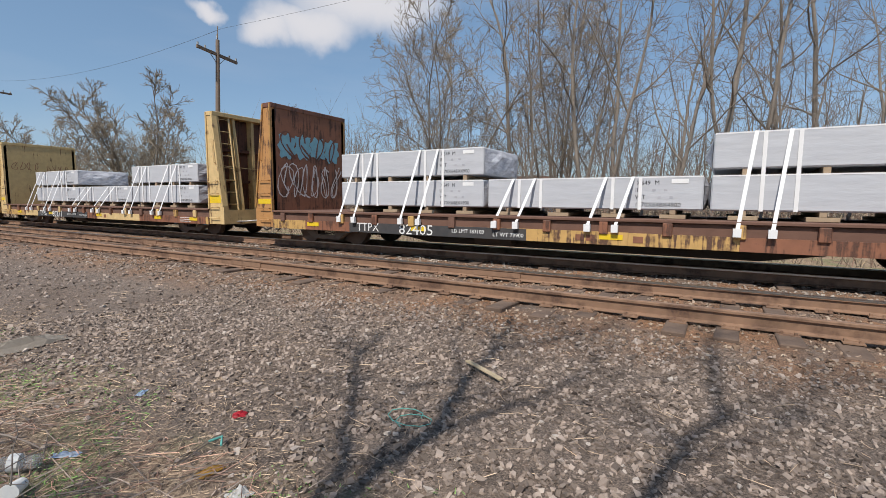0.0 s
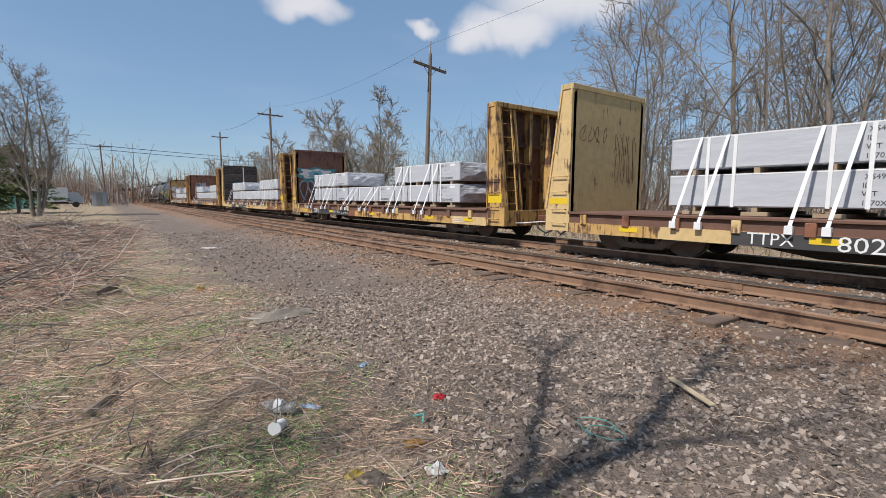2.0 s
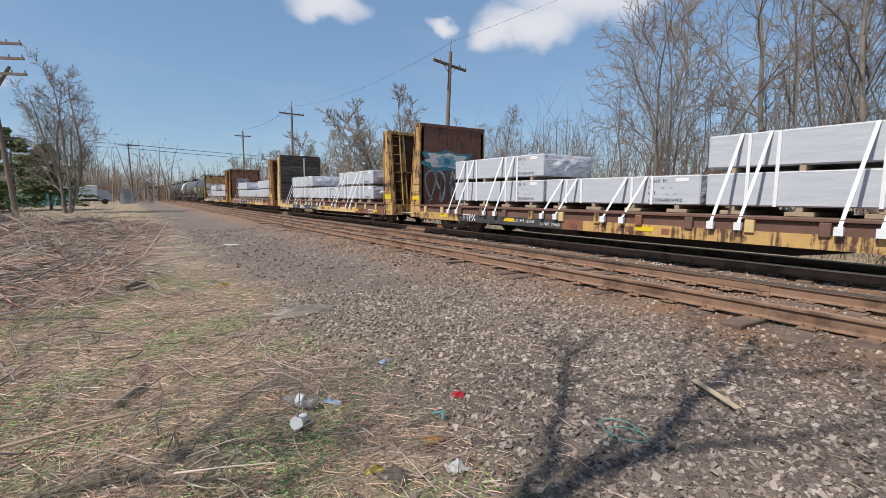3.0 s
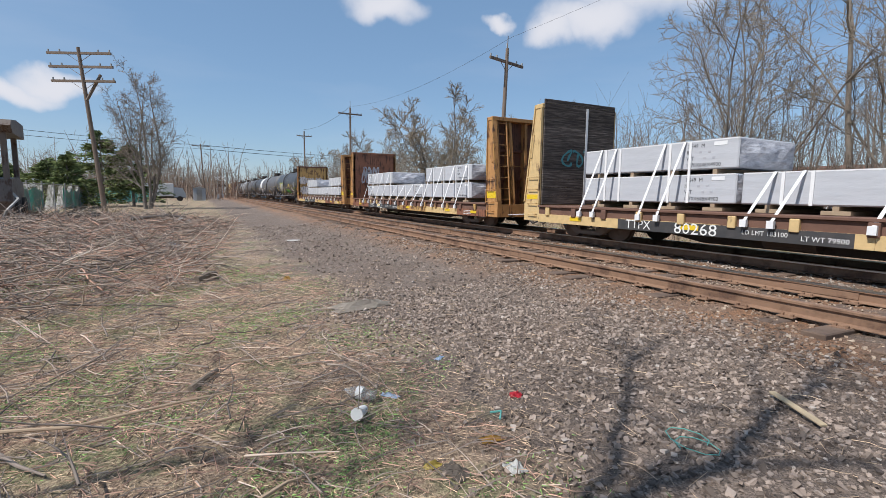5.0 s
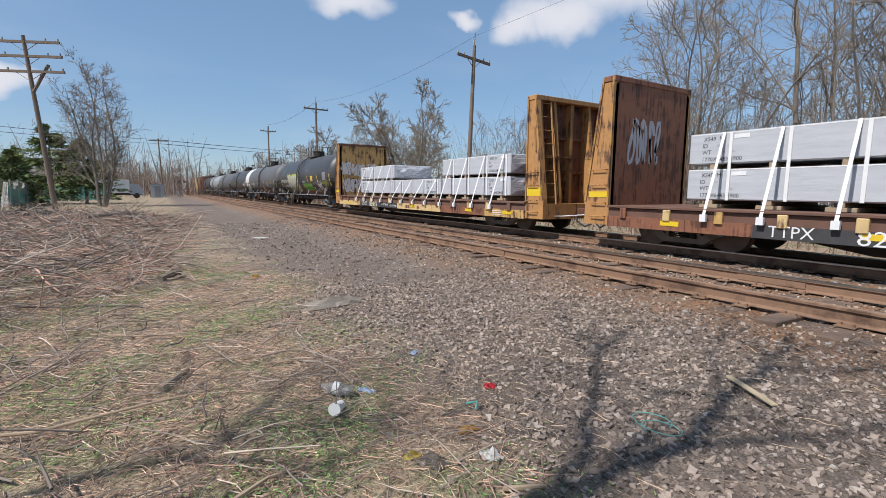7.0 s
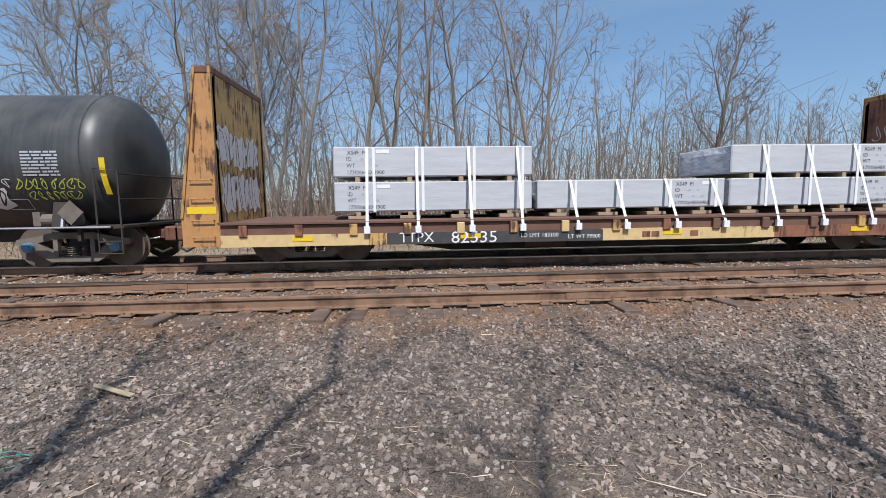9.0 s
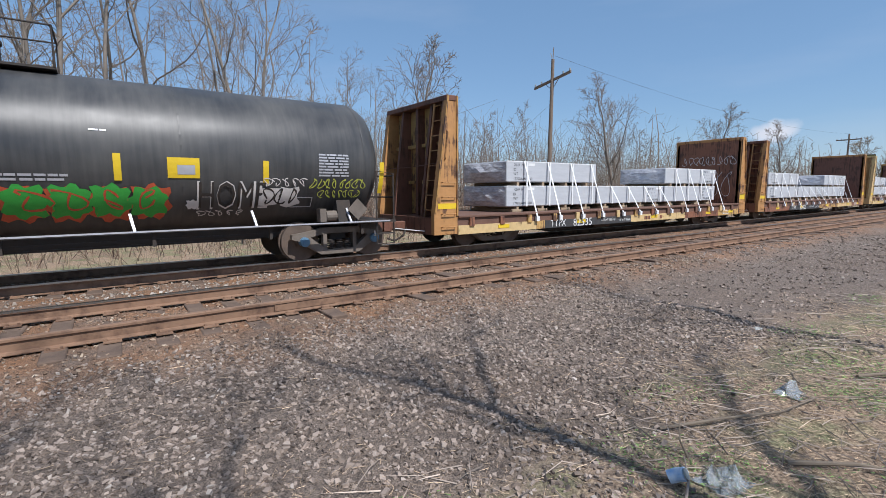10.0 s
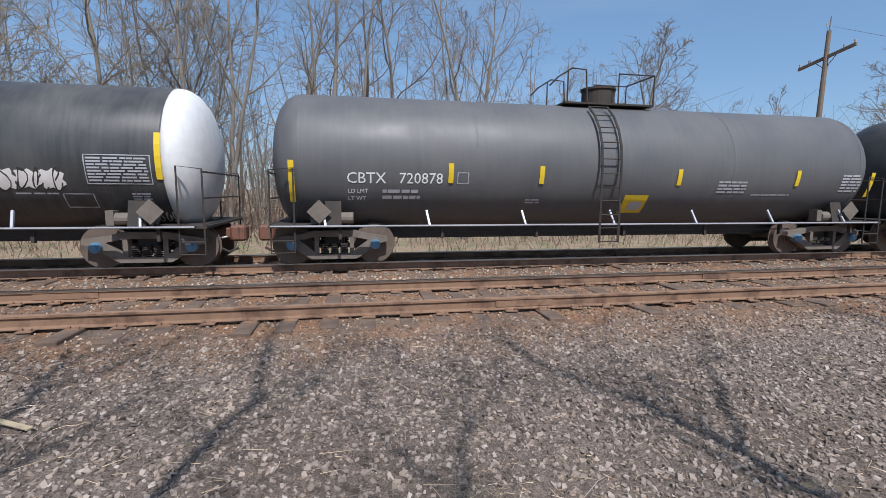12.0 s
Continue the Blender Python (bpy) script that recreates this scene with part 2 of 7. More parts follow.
def big_mesh(name, verts, faces, mat, smooth=False):
    """A mesh from large number arrays of triangles."""
    me = bpy.data.meshes.new(name)
    me.vertices.add(len(verts))
    me.vertices.foreach_set("co", np.asarray(verts, np.float32).ravel())
    me.loops.add(faces.size)
    me.loops.foreach_set("vertex_index", faces.astype(np.int32).ravel())
    me.polygons.add(len(faces))
    me.polygons.foreach_set("loop_start", np.arange(0, faces.size, faces.shape[1], dtype=np.int32))
    me.polygons.foreach_set("use_smooth", np.full(len(faces), smooth))
    me.materials.append(mat)
    me.update(calc_edges=True)
    return me


def scatter_stones(name, count, x0, x1, y0, y1, low, high, mat, seed, keep=None):
    rng = np.random.default_rng(seed)
    v, f = block_points()
    px, py = rng.uniform(x0, x1, count), rng.uniform(y0, y1, count)
    if keep is not None:
        ok = keep(px, py, rng)
        px, py = px[ok], py[ok]
    n = len(px)
    size = low + (high - low) * rng.random(n) ** 1.8
    shape = rng.uniform(0.55, 1.15, (n, 1, 3)) * np.array([1.25, 1.0, 0.7])
    pts = (v[None] + rng.uniform(-0.34, 0.34, (n, 8, 3))) * shape * size[:, None, None]
    a, t = rng.uniform(0, 6.28, n), rng.uniform(-0.9, 0.9, n)
    ca, sa, ct, st = np.cos(a)[:, None], np.sin(a)[:, None], np.cos(t)[:, None], np.sin(t)[:, None]
    X, Y, Z = pts[..., 0], pts[..., 1], pts[..., 2]
    X, Z = X * ct - Z * st, X * st + Z * ct
    X, Y = X * ca - Y * sa, X * sa + Y * ca
    base = ground_height(px, py) + size * 0.22
    pts = np.stack([X + px[:, None], Y + py[:, None], Z + base[:, None]], 2)
    faces = (f[None] + (np.arange(n) * 8)[:, None, None]).reshape(-1, 3)
    return new(name, big_mesh(name, pts.reshape(-1, 3), faces, mat))


def part(name, bm, mat, parent, label=""):
    me = bpy.data.meshes.new(name)
    bmesh.ops.recalc_face_normals(bm, faces=bm.faces)
    bm.to_mesh(me)
    bm.free()
    me.materials.append(mat)
    ob = new(name, me)
    ob.parent = parent
    return tagged(ob, label)


def shared(name, me, parent, m):
    ob = new(name, me)
    ob.parent, ob.matrix_basis = parent, m
    return ob


def box(bm, x0, x1, y0, y1, z0, z1, bevel=0.0):
    vs = [bm.verts.new(p) for p in ((x0, y0, z0), (x1, y0, z0), (x1, y1, z0), (x0, y1, z0), (x0, y0, z1), (x1, y0, z1), (x1, y1, z1), (x0, y1, z1))]
    fs = [bm.faces.new([vs[i] for i in f]) for f in ((0, 3, 2, 1), (4, 5, 6, 7), (0, 1, 5, 4), (1, 2, 6, 5), (2, 3, 7, 6), (3, 0, 4, 7))]
    if bevel:
        es = list({e for f in fs for e in f.edges})
        bmesh.ops.bevel(bm, geom=es, offset=bevel, segments=1, affect="EDGES")
    return bm


def prism(bm, profile, axis, a, b):
    """A closed outline drawn out along an axis: profile of (p, q) pairs in the other two axes, in their order."""
    place = {"x": lambda p, q, s: (s, p, q), "y": lambda p, q, s: (p, s, q), "z": lambda p, q, s: (p, q, s)}[axis]
    lo, hi = [bm.verts.new(place(p, q, a)) for p, q in profile], [bm.verts.new(place(p, q, b)) for p, q in profile]
    n = len(profile)
    bm.faces.new(lo)
    bm.faces.new(hi[::-1])
    for i in range(n):
        bm.faces.new((lo[i], hi[i], hi[(i + 1) % n], lo[(i + 1) % n]))
    return bm


def rod(bm, points, r, sides=6, taper=1.0):
    """A round bar through points."""
    pts = [Vector(p) for p in points]
    rings = []
    for i, p in enumerate(pts):
        d = (pts[min(i + 1, len(pts) - 1)] - pts[max(i - 1, 0)]).normalized()
        u = d.orthogonal().normalized() if i == 0 else (u - d * u.dot(d)).normalized()
        w = d.cross(u)
        k = r * (1 + (taper - 1) * i / max(1, len(pts) - 1))
        rings.append([bm.verts.new(p + (u * math.cos(6.2832 * j / sides) + w * math.sin(6.2832 * j / sides)) * k) for j in range(sides)])
    for a, b in zip(rings, rings[1:]):
        for j in range(sides):
            bm.faces.new((a[j], a[(j + 1) % sides], b[(j + 1) % sides], b[j]))
    bm.faces.new(rings[0][::-1])
    bm.faces.new(rings[-1])
    return bm


def disc(bm, centre, axis, r, depth, sides=20):
    """A cylinder along axis, centred."""
    c, d = Vector(centre), Vector(axis).normalized()
    return rod(bm, [c - d * depth / 2, c + d * depth / 2], r, sides)


build_ground()
in_yard = lambda x, y, rng: (y < 5.05 + rng.normal(0, 0.18, len(x))) & (y > 1.5 + 0.5 * np.sin(x * 1.3) + rng.normal(0, 0.45, len(x)))
ballast = scatter_stones("ballast_stones", 52000, -7.5, 8.5, 0.6, 5.6, 0.011, 0.031, GRAVEL, 3, in_yard)
tagged(ballast, "loose grey crushed ballast stones", "gravel", kind="stuff")
far_ballast = scatter_stones("ballast_stones", 9000, -24, 26, 1.5, 5.6, 0.02, 0.042, GRAVEL, 6, lambda x, y, rng: (np.abs(x - 0.5) > 7.8) & (y > 1.9 + rng.normal(0, 0.4, len(x))))
tagged(far_ballast, "loose grey crushed ballast stones", "gravel", kind="stuff")
GRAVEL_RUST = stone_material("iron_stained_stone", [(0, (0.10, 0.064, 0.043)), (0.35, (0.21, 0.142, 0.096)), (0.7, (0.33, 0.235, 0.165)), (1, (0.48, 0.385, 0.29))])
between = scatter_stones("track_ballast", 14500, -14, 14, 4.75, 8.3, 0.013, 0.03, GRAVEL_RUST, 4)
tagged(between, "rust-stained ballast between the ties", "gravel", kind="stuff")
middle = scatter_stones("track_ballast", 7500, -14, 14, 8.0, 12.6, 0.018, 0.04, stone_material("pale_ballast", [(0, (0.16, 0.125, 0.10)), (0.5, (0.30, 0.25, 0.205)), (1, (0.48, 0.42, 0.36))]), 5)
tagged(middle, "pale ballast between the two tracks", "gravel", kind="stuff")

# ---- the two tracks ----
RAIL_TOP = 0.375
NEAR_TRACK, FAR_TRACK, GAUGE = 6.78, 10.57, 1.56
RAIL_STEEL = painted("rusty_rail", (0.24, 0.142, 0.088), (0.15, 0.082, 0.048), 0.55, 0.1, 0.8, (0.075, 0.042, 0.03))
RAIL_SHINE, _nt, _b = material("polished_railhead", 0.28, 1.0)
_b.inputs["Base Color"].default_value = (0.55, 0.53, 0.50, 1)
TIE_WOOD = surface("creosoted_tie", (0.19, 0.13, 0.093), (0.075, 0.05, 0.038), 0.95, 0, 3, 45, 0.6, False, 0.8)
RAIL_DULL = surface("rusty_railhead", (0.27, 0.17, 0.115), (0.18, 0.10, 0.065), 0.6, 0.0, 1.5, 50, 0.1)


def build_track(name, centre, label, tie_from, tie_to):
    track = new(name)
    track.location = (0, centre, 0)
    tagged(track, label, "railway track", kind="structure")
    h = RAIL_TOP
    web = [(-0.07, h - 0.175), (0.07, h - 0.175), (0.07, h - 0.165), (0.012, h - 0.145), (0.012, h - 0.045), (0.036, h - 0.035), (0.036, h - 0.008), (0.028, h), (-0.028, h), (-0.036, h - 0.008), (-0.036, h - 0.035), (-0.012, h - 0.045), (-0.012, h - 0.145), (-0.07, h - 0.165)]
    for side in (-1, 1):
        y = side * GAUGE / 2
        rail = part("rail", prism(bmesh.new(), [(y + p, q) for p, q in web], "x", -900, 900), RAIL_STEEL, track, "rusty steel rail")
        worn = side > 0 or centre == FAR_TRACK
        part("railhead", box(bmesh.new(), -900, 900, y - (0.039 if worn else 0.027), y + (0.039 if worn else 0.027), h - (0.02 if worn else 0), h + 0.003), RAIL_SHINE if worn else RAIL_DULL, rail, "worn bright running surface" if worn else "dull brown running surface")
    bm = box(bmesh.new(), -0.115, 0.115, -1.3, 1.3, h - 0.40, h - 0.185, 0.012)
    tie = part("tie", bm, TIE_WOOD, track)
    tie.location.x = tie_from
    rng = random.Random(name)
    x = tie_from
    plates = bmesh.new()
    while x < tie_to:
        x += 0.52
        t = shared("tie", tie.data, track, pose(x + rng.uniform(-0.03, 0.03), rng.uniform(-0.16, 0.16), rng.choice((0.0, -0.012, -0.02, -0.035)), rng.uniform(-0.8, 0.8), rng.uniform(-1, 1), rng.uniform(-2, 2)))
        if -20 < x < 20:
            for side in (-1, 1):
                y = side * GAUGE / 2
                box(plates, x - 0.09, x + 0.09, y - 0.17, y + 0.17, h - 0.185, h - 0.172)
                for dx, dy in ((-0.06, -0.09), (0.06, 0.09), (0.06, -0.12)):
                    box(plates, x + dx - 0.014, x + dx + 0.014, y + dy - 0.014, y + dy + 0.014, h - 0.173, h - 0.145)
    ob = part("tie_plates", plates, RAIL_STEEL, track)
    ob["kind"] = "stuff"
    # joint bars
    for k, x in enumerate((-17.5, -6.1, 5.6, 16.9)):
        for side in (-1, 1):
            y = side * GAUGE / 2 - 0.02
            part("joint_bar", box(bmesh.new(), x - 0.45 + side * 2.4, x + 0.45 + side * 2.4, y - 0.01, y + 0.002, h - 0.14, h - 0.05), RAIL_STEEL, track)


build_track("railway_track_1", NEAR_TRACK, "rusty jointed track on worn wooden ties", -48, 40)
build_track("railway_track_2", FAR_TRACK, "rusty track under the passing freight train", -30, 30)

# ---- bare trees ----
BARK = surface("grey_bark", (0.25, 0.215, 0.18), (0.13, 0.11, 0.095), 0.95, 0, 5, 60, 0.5)
TWIG = surface("bare_twigs", (0.25, 0.205, 0.165), (0.13, 0.105, 0.088), 0.95, 0, 2, 30, 0.1)
TWIG_PALE = surface("pale_budding_twigs", (0.30, 0.25, 0.185), (0.18, 0.145, 0.11), 0.95, 0, 2, 30, 0.1)
BRUSH_RED = surface("red_brown_brush", (0.21, 0.14, 0.105), (0.13, 0.085, 0.065), 0.95, 0, 1.0, 30, 0.1, True)
BRUSH_TAN = surface("tan_brush", (0.34, 0.27, 0.19), (0.19, 0.14, 0.10), 0.95, 0, 1.0, 30, 0.1, True)


class Sticks:
    """Collects tapered sticks (three to six sided) as one triangle mesh."""

    def __init__(self):
        self.v, self.f, self.n = [], [], 0

    def add(self, pts, r0, r1, sides):
        pts = np.asarray(pts, float)
        k = len(pts)
        d = np.gradient(pts, axis=0)
        d /= np.linalg.norm(d, axis=1)[:, None] + 1e-9
        ref = np.array([0.31, 0.94, 0.13])
        u = np.cross(d, ref)
        u /= np.linalg.norm(u, axis=1)[:, None] + 1e-9
        w = np.cross(d, u)
        r = np.linspace(r0, r1, k)[:, None]
        a = np.arange(sides) * 2 * np.pi / sides
        ring = pts[:, None] + r[:, None] * (np.cos(a)[None, :, None] * u[:, None] + np.sin(a)[None, :, None] * w[:, None])
        self.v.append(ring.reshape(-1, 3))
        i, j = np.meshgrid(np.arange(k - 1), np.arange(sides), indexing="ij")
        p, q = i * sides + j, i * sides + (j + 1) % sides
        self.f.append(np.stack([p, q, q + sides, p, q + sides, p + sides], 2).reshape(-1, 3) + self.n)
        self.n += k * sides

    def mesh(self, name, mat):
        return big_mesh(name, np.concatenate(self.v), np.concatenate(self.f), mat, True)


def wander(rng, start, way, length, steps, bend, lift):
    pts, d = [np.array(start, float)], np.array(way, float)
    for _ in range(steps):
        d = d + rng.normal(0, bend, 3) + np.array([0, 0, lift])
        d /= np.linalg.norm(d)
        pts.append(pts[-1] + d * length / steps)
    return pts, d


def turned(d, angle, spin):
    """d swung by angle, towards the side given by spin."""
    ref = np.array([0.0, 0.0, 1.0]) if abs(d[2]) < 0.9 else np.array([1.0, 0.0, 0.0])
    u = np.cross(d, ref)
    u /= np.linalg.norm(u)
    w = np.cross(d, u)
    side = u * math.cos(spin) + w * math.sin(spin)
    return d * math.cos(angle) + side * math.sin(angle)


def tree_meshes(seed, height, stems=1, lean=0.06, low=0.35, kids=(10, 6, 5, 3), reach=0.42, open_angle=0.75, trunk_r=None, twig_r=0.006, lift=(0.04, 0.07, 0.05, 0.03), twig_mat=None, shrink=0.56):
    """A bare tree: stems that fork four times, each order shorter and thinner, ending in fine twigs."""
    rng = np.random.default_rng(seed)
    wood, twigs = Sticks(), Sticks()
    bend, steps, sides = (0.07, 0.15, 0.2, 0.25), (11, 6, 4, 2), (7, 5, 4, 3)

    def grow(p, d, L, r, level):
        pts, _ = wander(rng, p, d, L, steps[level], bend[level], lift[level])
        pts = np.array(pts)
        end = r * (0.16 if level == 0 else 0.3)
        (wood if level < 3 else twigs).add(pts, r, max(end, twig_r * 0.6), sides[level])
        first = low if level == 0 else 0.18
        n, spin = kids[level], rng.uniform(0, 6.28)
        for k in range(n):
            g = first + (1.0 - first) * (k + rng.random() * 0.9) / n
            q = g * steps[level]
            i = int(min(q, steps[level] - 1))
            base = pts[i] + (pts[i + 1] - pts[i]) * (q - i)
            way = pts[i + 1] - pts[i]
            way = way / np.linalg.norm(way)
            spin += 2.4 + rng.uniform(-0.5, 0.5)
            d2 = turned(way, open_angle * rng.uniform(0.6, 1.25), spin)
            here = r + (end - r) * g
            if level < 3:
                L2 = (height * reach * (1.12 - g) ** 0.55 if level == 0 else L * shrink * (1.12 - 0.5 * g)) * rng.uniform(0.6, 1.15)
                grow(base, d2, max(L2, 0.3), max(here * rng.uniform(0.42, 0.66), twig_r * (1.7 if level < 2 else 1.3)), level + 1)
            else:
                L2 = max(L * 0.6, 0.22) * rng.uniform(0.5, 1.1)
                twigs.add(np.array([base, base + d2 * L2]), twig_r, twig_r * 0.5, 3)

    for k in range(stems):
        out = 6.283 * k / stems + rng.uniform(-0.5, 0.5)
        tip = lean * rng.uniform(0.5, 1.3) * (1 if stems > 1 else 0.6)
        d = np.array([math.cos(out) * tip, math.sin(out) * tip, 1.0])
        H = height * (rng.uniform(0.82, 1.0) if k else 1.0)
        r0 = (trunk_r or H * 0.012) * (1.0 if stems == 1 else 0.72)
        foot = np.array([math.cos(out), math.sin(out), 0]) * (0.16 if stems > 1 else 0)
        grow(foot + np.array([0, 0, -0.15]), d / np.linalg.norm(d), H, r0, 0)
        wood.add(np.array([foot + np.array([0, 0, -0.2]), foot + d * 0.9]), r0 * 1.45, r0 * 0.97, 7)
    return wood.mesh("trunk", BARK), twigs.mesh("crown", twig_mat or TWIG)


def tree_thing(meshes, x, y, turn, scale, label, z=None):
    t = new("bare_tree")
    t.location = (x, y, float(ground_height(np.array(x), np.array(y))) - 0.03 if z is None else z)
    t.rotation_euler = (0, 0, radians(turn))
    t.scale = (scale, scale, scale)
    for name, me in zip(("trunk", "crown"), meshes):
        shared(name, me, t, Matrix.Identity(4))
    return tagged(t, label, "tree", "bare trees along the railway")


TALL = [tree_meshes(11, 16.0, 1, 0.10, 0.30, (10, 5, 5, 2), 0.36, 0.75, 0.145, 0.0085), tree_meshes(12, 17.0, 2, 0.13, 0.32, (7, 5, 4, 2), 0.34, 0.7, 0.15, 0.0085), tree_meshes(13, 15.0, 1, 0.14, 0.22, (12, 5, 5, 2), 0.40, 0.9, 0.13, 0.0085)]
SLIM = [tree_meshes(21, 10.0, 1, 0.08, 0.22, (9, 4, 4, 2), 0.28, 0.6, 0.06, 0.010), tree_meshes(22, 10.5, 3, 0.14, 0.22, (6, 4, 3, 2), 0.26, 0.6, 0.06, 0.010)]
ROUND = [tree_meshes(31, 10.5, 6, 0.50, 0.14, (8, 6, 5, 3), 0.34, 0.62, 0.13, 0.017, (0.0, 0.05, 0.03, 0.02), TWIG_PALE, 0.66), tree_meshes(32, 10.0, 1, 0.1, 0.20, (15, 6, 5, 3), 0.46, 0.75, 0.17, 0.0105, (0.04, 0.06, 0.04, 0.03), None, 0.64)]
BROAD = [tree_meshes(34, 14.0, 5, 0.34, 0.16, (10, 6, 5, 3), 0.36, 0.65, 0.115, 0.0115, (0.0, 0.05, 0.04, 0.03), TWIG_PALE, 0.64)]

rng = random.Random(5)
LABEL_TALL, LABEL_YOUNG, LABEL_ROUND = "tall bare grey-brown deciduous tree behind the tracks", "slender bare young tree at the wood's edge", "broad many-stemmed bare tree beside the railway"
# woods straight across: front row, then a second row
for i in range(15):
    x = -11.5 + i * 1.75 + rng.uniform(-0.6, 0.6)
    tree_thing(TALL[i % 3], x, 25 + rng.uniform(-2.0, 4.0), rng.uniform(0, 360), rng.uniform(0.88, 1.12) * (1.0 if x < 9 else 0.7), LABEL_TALL)
for i in range(5):
    x = -14 + i * 5.5 + rng.uniform(-1, 1)
    tree_thing(TALL[(i + 1) % 3], x, 35 + rng.uniform(-2, 5), rng.uniform(0, 360), rng.uniform(0.95, 1.15) * (0.8 if x < -12 or x > 10 else 1.0), LABEL_TALL)
for i in range(20):
    x = -33 + i * 3.0 + rng.uniform(-1.0, 1.0)
    tree_thing(SLIM[i % 2], x, 21.5 + rng.uniform(-1.5, 3.5), rng.uniform(0, 360), rng.uniform(0.62, 1.0) * (0.8 if x < -19 or x > 10 else 1.0), LABEL_YOUNG)
for i in range(9):
    x = 22 + i * 9.5
    tree_thing(SLIM[i % 2], x + rng.uniform(-2, 2), 24 + i * 0.7 + rng.uniform(-3, 6), rng.uniform(0, 360), rng.uniform(0.7, 1.0), LABEL_YOUNG)
tree_thing(BROAD[0], -15.2, 24.5, 40, 1.0, "broad pale-twigged bare tree behind the tracks")
tree_thing(BROAD[0], -8.5, 27.5, 200, 1.05, "broad pale-twigged bare tree behind the tracks")
for x, y, s, k in ((-41, 20.5, 1.12, 0), (-52, 27, 1.0, 0), (-66, 24, 1.15, 0), (-37, 31, 0.95, 1), (-90, 26, 1.1, 0), (-112, 30, 1.2, 1), (18.4, 27.4, 1.18, 1), (38, 24.5, 1.1, 1), (56, 25, 1.05, 1), (-140, 28, 1.3, 0), (84, 27, 1.1, 1), (118, 24, 1.2, 0), (150, 20, 1.2, 0)):
    tree_thing(ROUND[k], x, y, rng.uniform(0, 360), s, LABEL_ROUND)


def far_woods(name, count, x0, x1, y0, y1, h0, h1, seed, mat):
    r = np.random.default_rng(seed)
    s = Sticks()
    for _ in range(count):
        x, y = r.uniform(x0, x1), r.uniform(y0, y1)
        z = float(ground_height(np.array(x), np.array(y))) - 0.2
        h = r.uniform(h0, h1)
        trunk, _ = wander(r, (x, y, z), (0, 0, 1), h, 4, 0.08, 0.05)
        wide = 0.016 + 0.00022 * abs(x)
        s.add(trunk, h * 0.012 + wide, wide * 0.6, 3)
        for k in range(11):
            f = r.uniform(0.25, 1.0)
            p = np.array((x, y, z + h * f)) + r.normal(0, 0.1, 3)
            d = np.array((r.normal(0, 0.8), r.normal(0, 0.8), r.uniform(0.3, 1.0)))
            br, _ = wander(r, p, d / np.linalg.norm(d), h * 0.32 * (1.15 - f) * r.uniform(0.6, 1.3) + 0.3, 2, 0.3, 0.05)
            s.add(br, wide, wide * 0.5, 3)
    ob = new(name, s.mesh(name, mat))
    return tagged(ob, "distant bare brown woods", "woods", kind="stuff")


far_woods("far_woods", 330, -240, -75, 20, 75, 7, 12.5, 41, TWIG)
far_woods("far_woods", 260, 45, 260, 26, 80, 7, 11.5, 42, TWIG)
far_woods("far_woods", 170, -50, 50, 42, 62, 8, 12, 43, TWIG)
far_woods("far_woods", 420, -330, -105, -62, 10, 8, 14, 44, TWIG)
far_woods("far_woods", 110, 120, 330, -50, 14, 6, 10, 45, TWIG)


def brush(name, count, x0, x1, y0, y1, h0, h1, seed, mat, label, lay=0.35, r=0.007, kind_of="brush"):
    g = np.random.default_rng(seed)
    s = Sticks()
    for _ in range(count):
        x, y = g.uniform(x0, x1), g.uniform(y0, y1)
        z = float(ground_height(np.array(x), np.array(y))) - 0.03
        h = g.uniform(h0, h1)
        d = np.array((g.normal(0, lay), g.normal(0, lay), 1.0))
        st, dd = wander(g, (x, y, z), d / np.linalg.norm(d), h, 3, 0.16, 0.0)
        s.add(st, r * 1.6, r * 0.6, 3)
        for k in range(3):
            i = g.integers(0, 3)
            d2 = dd + g.normal(0, 0.6, 3)
            p = st[i] + (st[i + 1] - st[i]) * g.random()
            s.add(np.array([p, p + d2 / np.linalg.norm(d2) * h * g.uniform(0.2, 0.45)]), r, r * 0.5, 3)
    ob = new(name, s.mesh(name, mat))
    return tagged(ob, label, kind_of, kind="stuff")


brush("thicket", 3000, -42, 60, 23, 36, 3.0, 8.0, 55, TWIG, "grey-brown thicket of bare saplings in the woods", 0.16, 0.011)
brush("undergrowth", 1700, -40, 50, 17.5, 27, 1.2, 4.2, 51, BRUSH_RED, "reddish-brown bare undergrowth at the foot of the woods", 0.25, 0.010)
brush("undergrowth", 1500, -40, 50, 14.8, 20, 0.3, 1.2, 52, BRUSH_TAN, "tan dead weeds on the bank behind the tracks", 0.4, 0.008)
brush("thicket", 2400, -190, -95, -50, 60, 3.0, 7.0, 56, BRUSH_RED, "distant grey-brown wall of bare woods", 0.22, 0.024)
brush("thicket", 900, -100, -68, -55, -14, 3.0, 8.0, 57, TWIG, "grey-brown bare woods behind the yard", 0.2, 0.016)
brush("thicket", 1300, 60, 200, 30, 70, 3.0, 7.0, 58, TWIG, "distant grey-brown wall of bare woods", 0.22, 0.024)
brush("undergrowth", 900, -130, -38, 15, 26, 1.0, 4.0, 53, BRUSH_RED, "reddish-brown bare undergrowth at the foot of the woods", 0.3, 0.02)
brush("undergrowth", 900, 48, 150, 15, 26, 1.0, 3.5, 54, BRUSH_RED, "reddish-brown bare undergrowth at the foot of the woods", 0.3, 0.02)

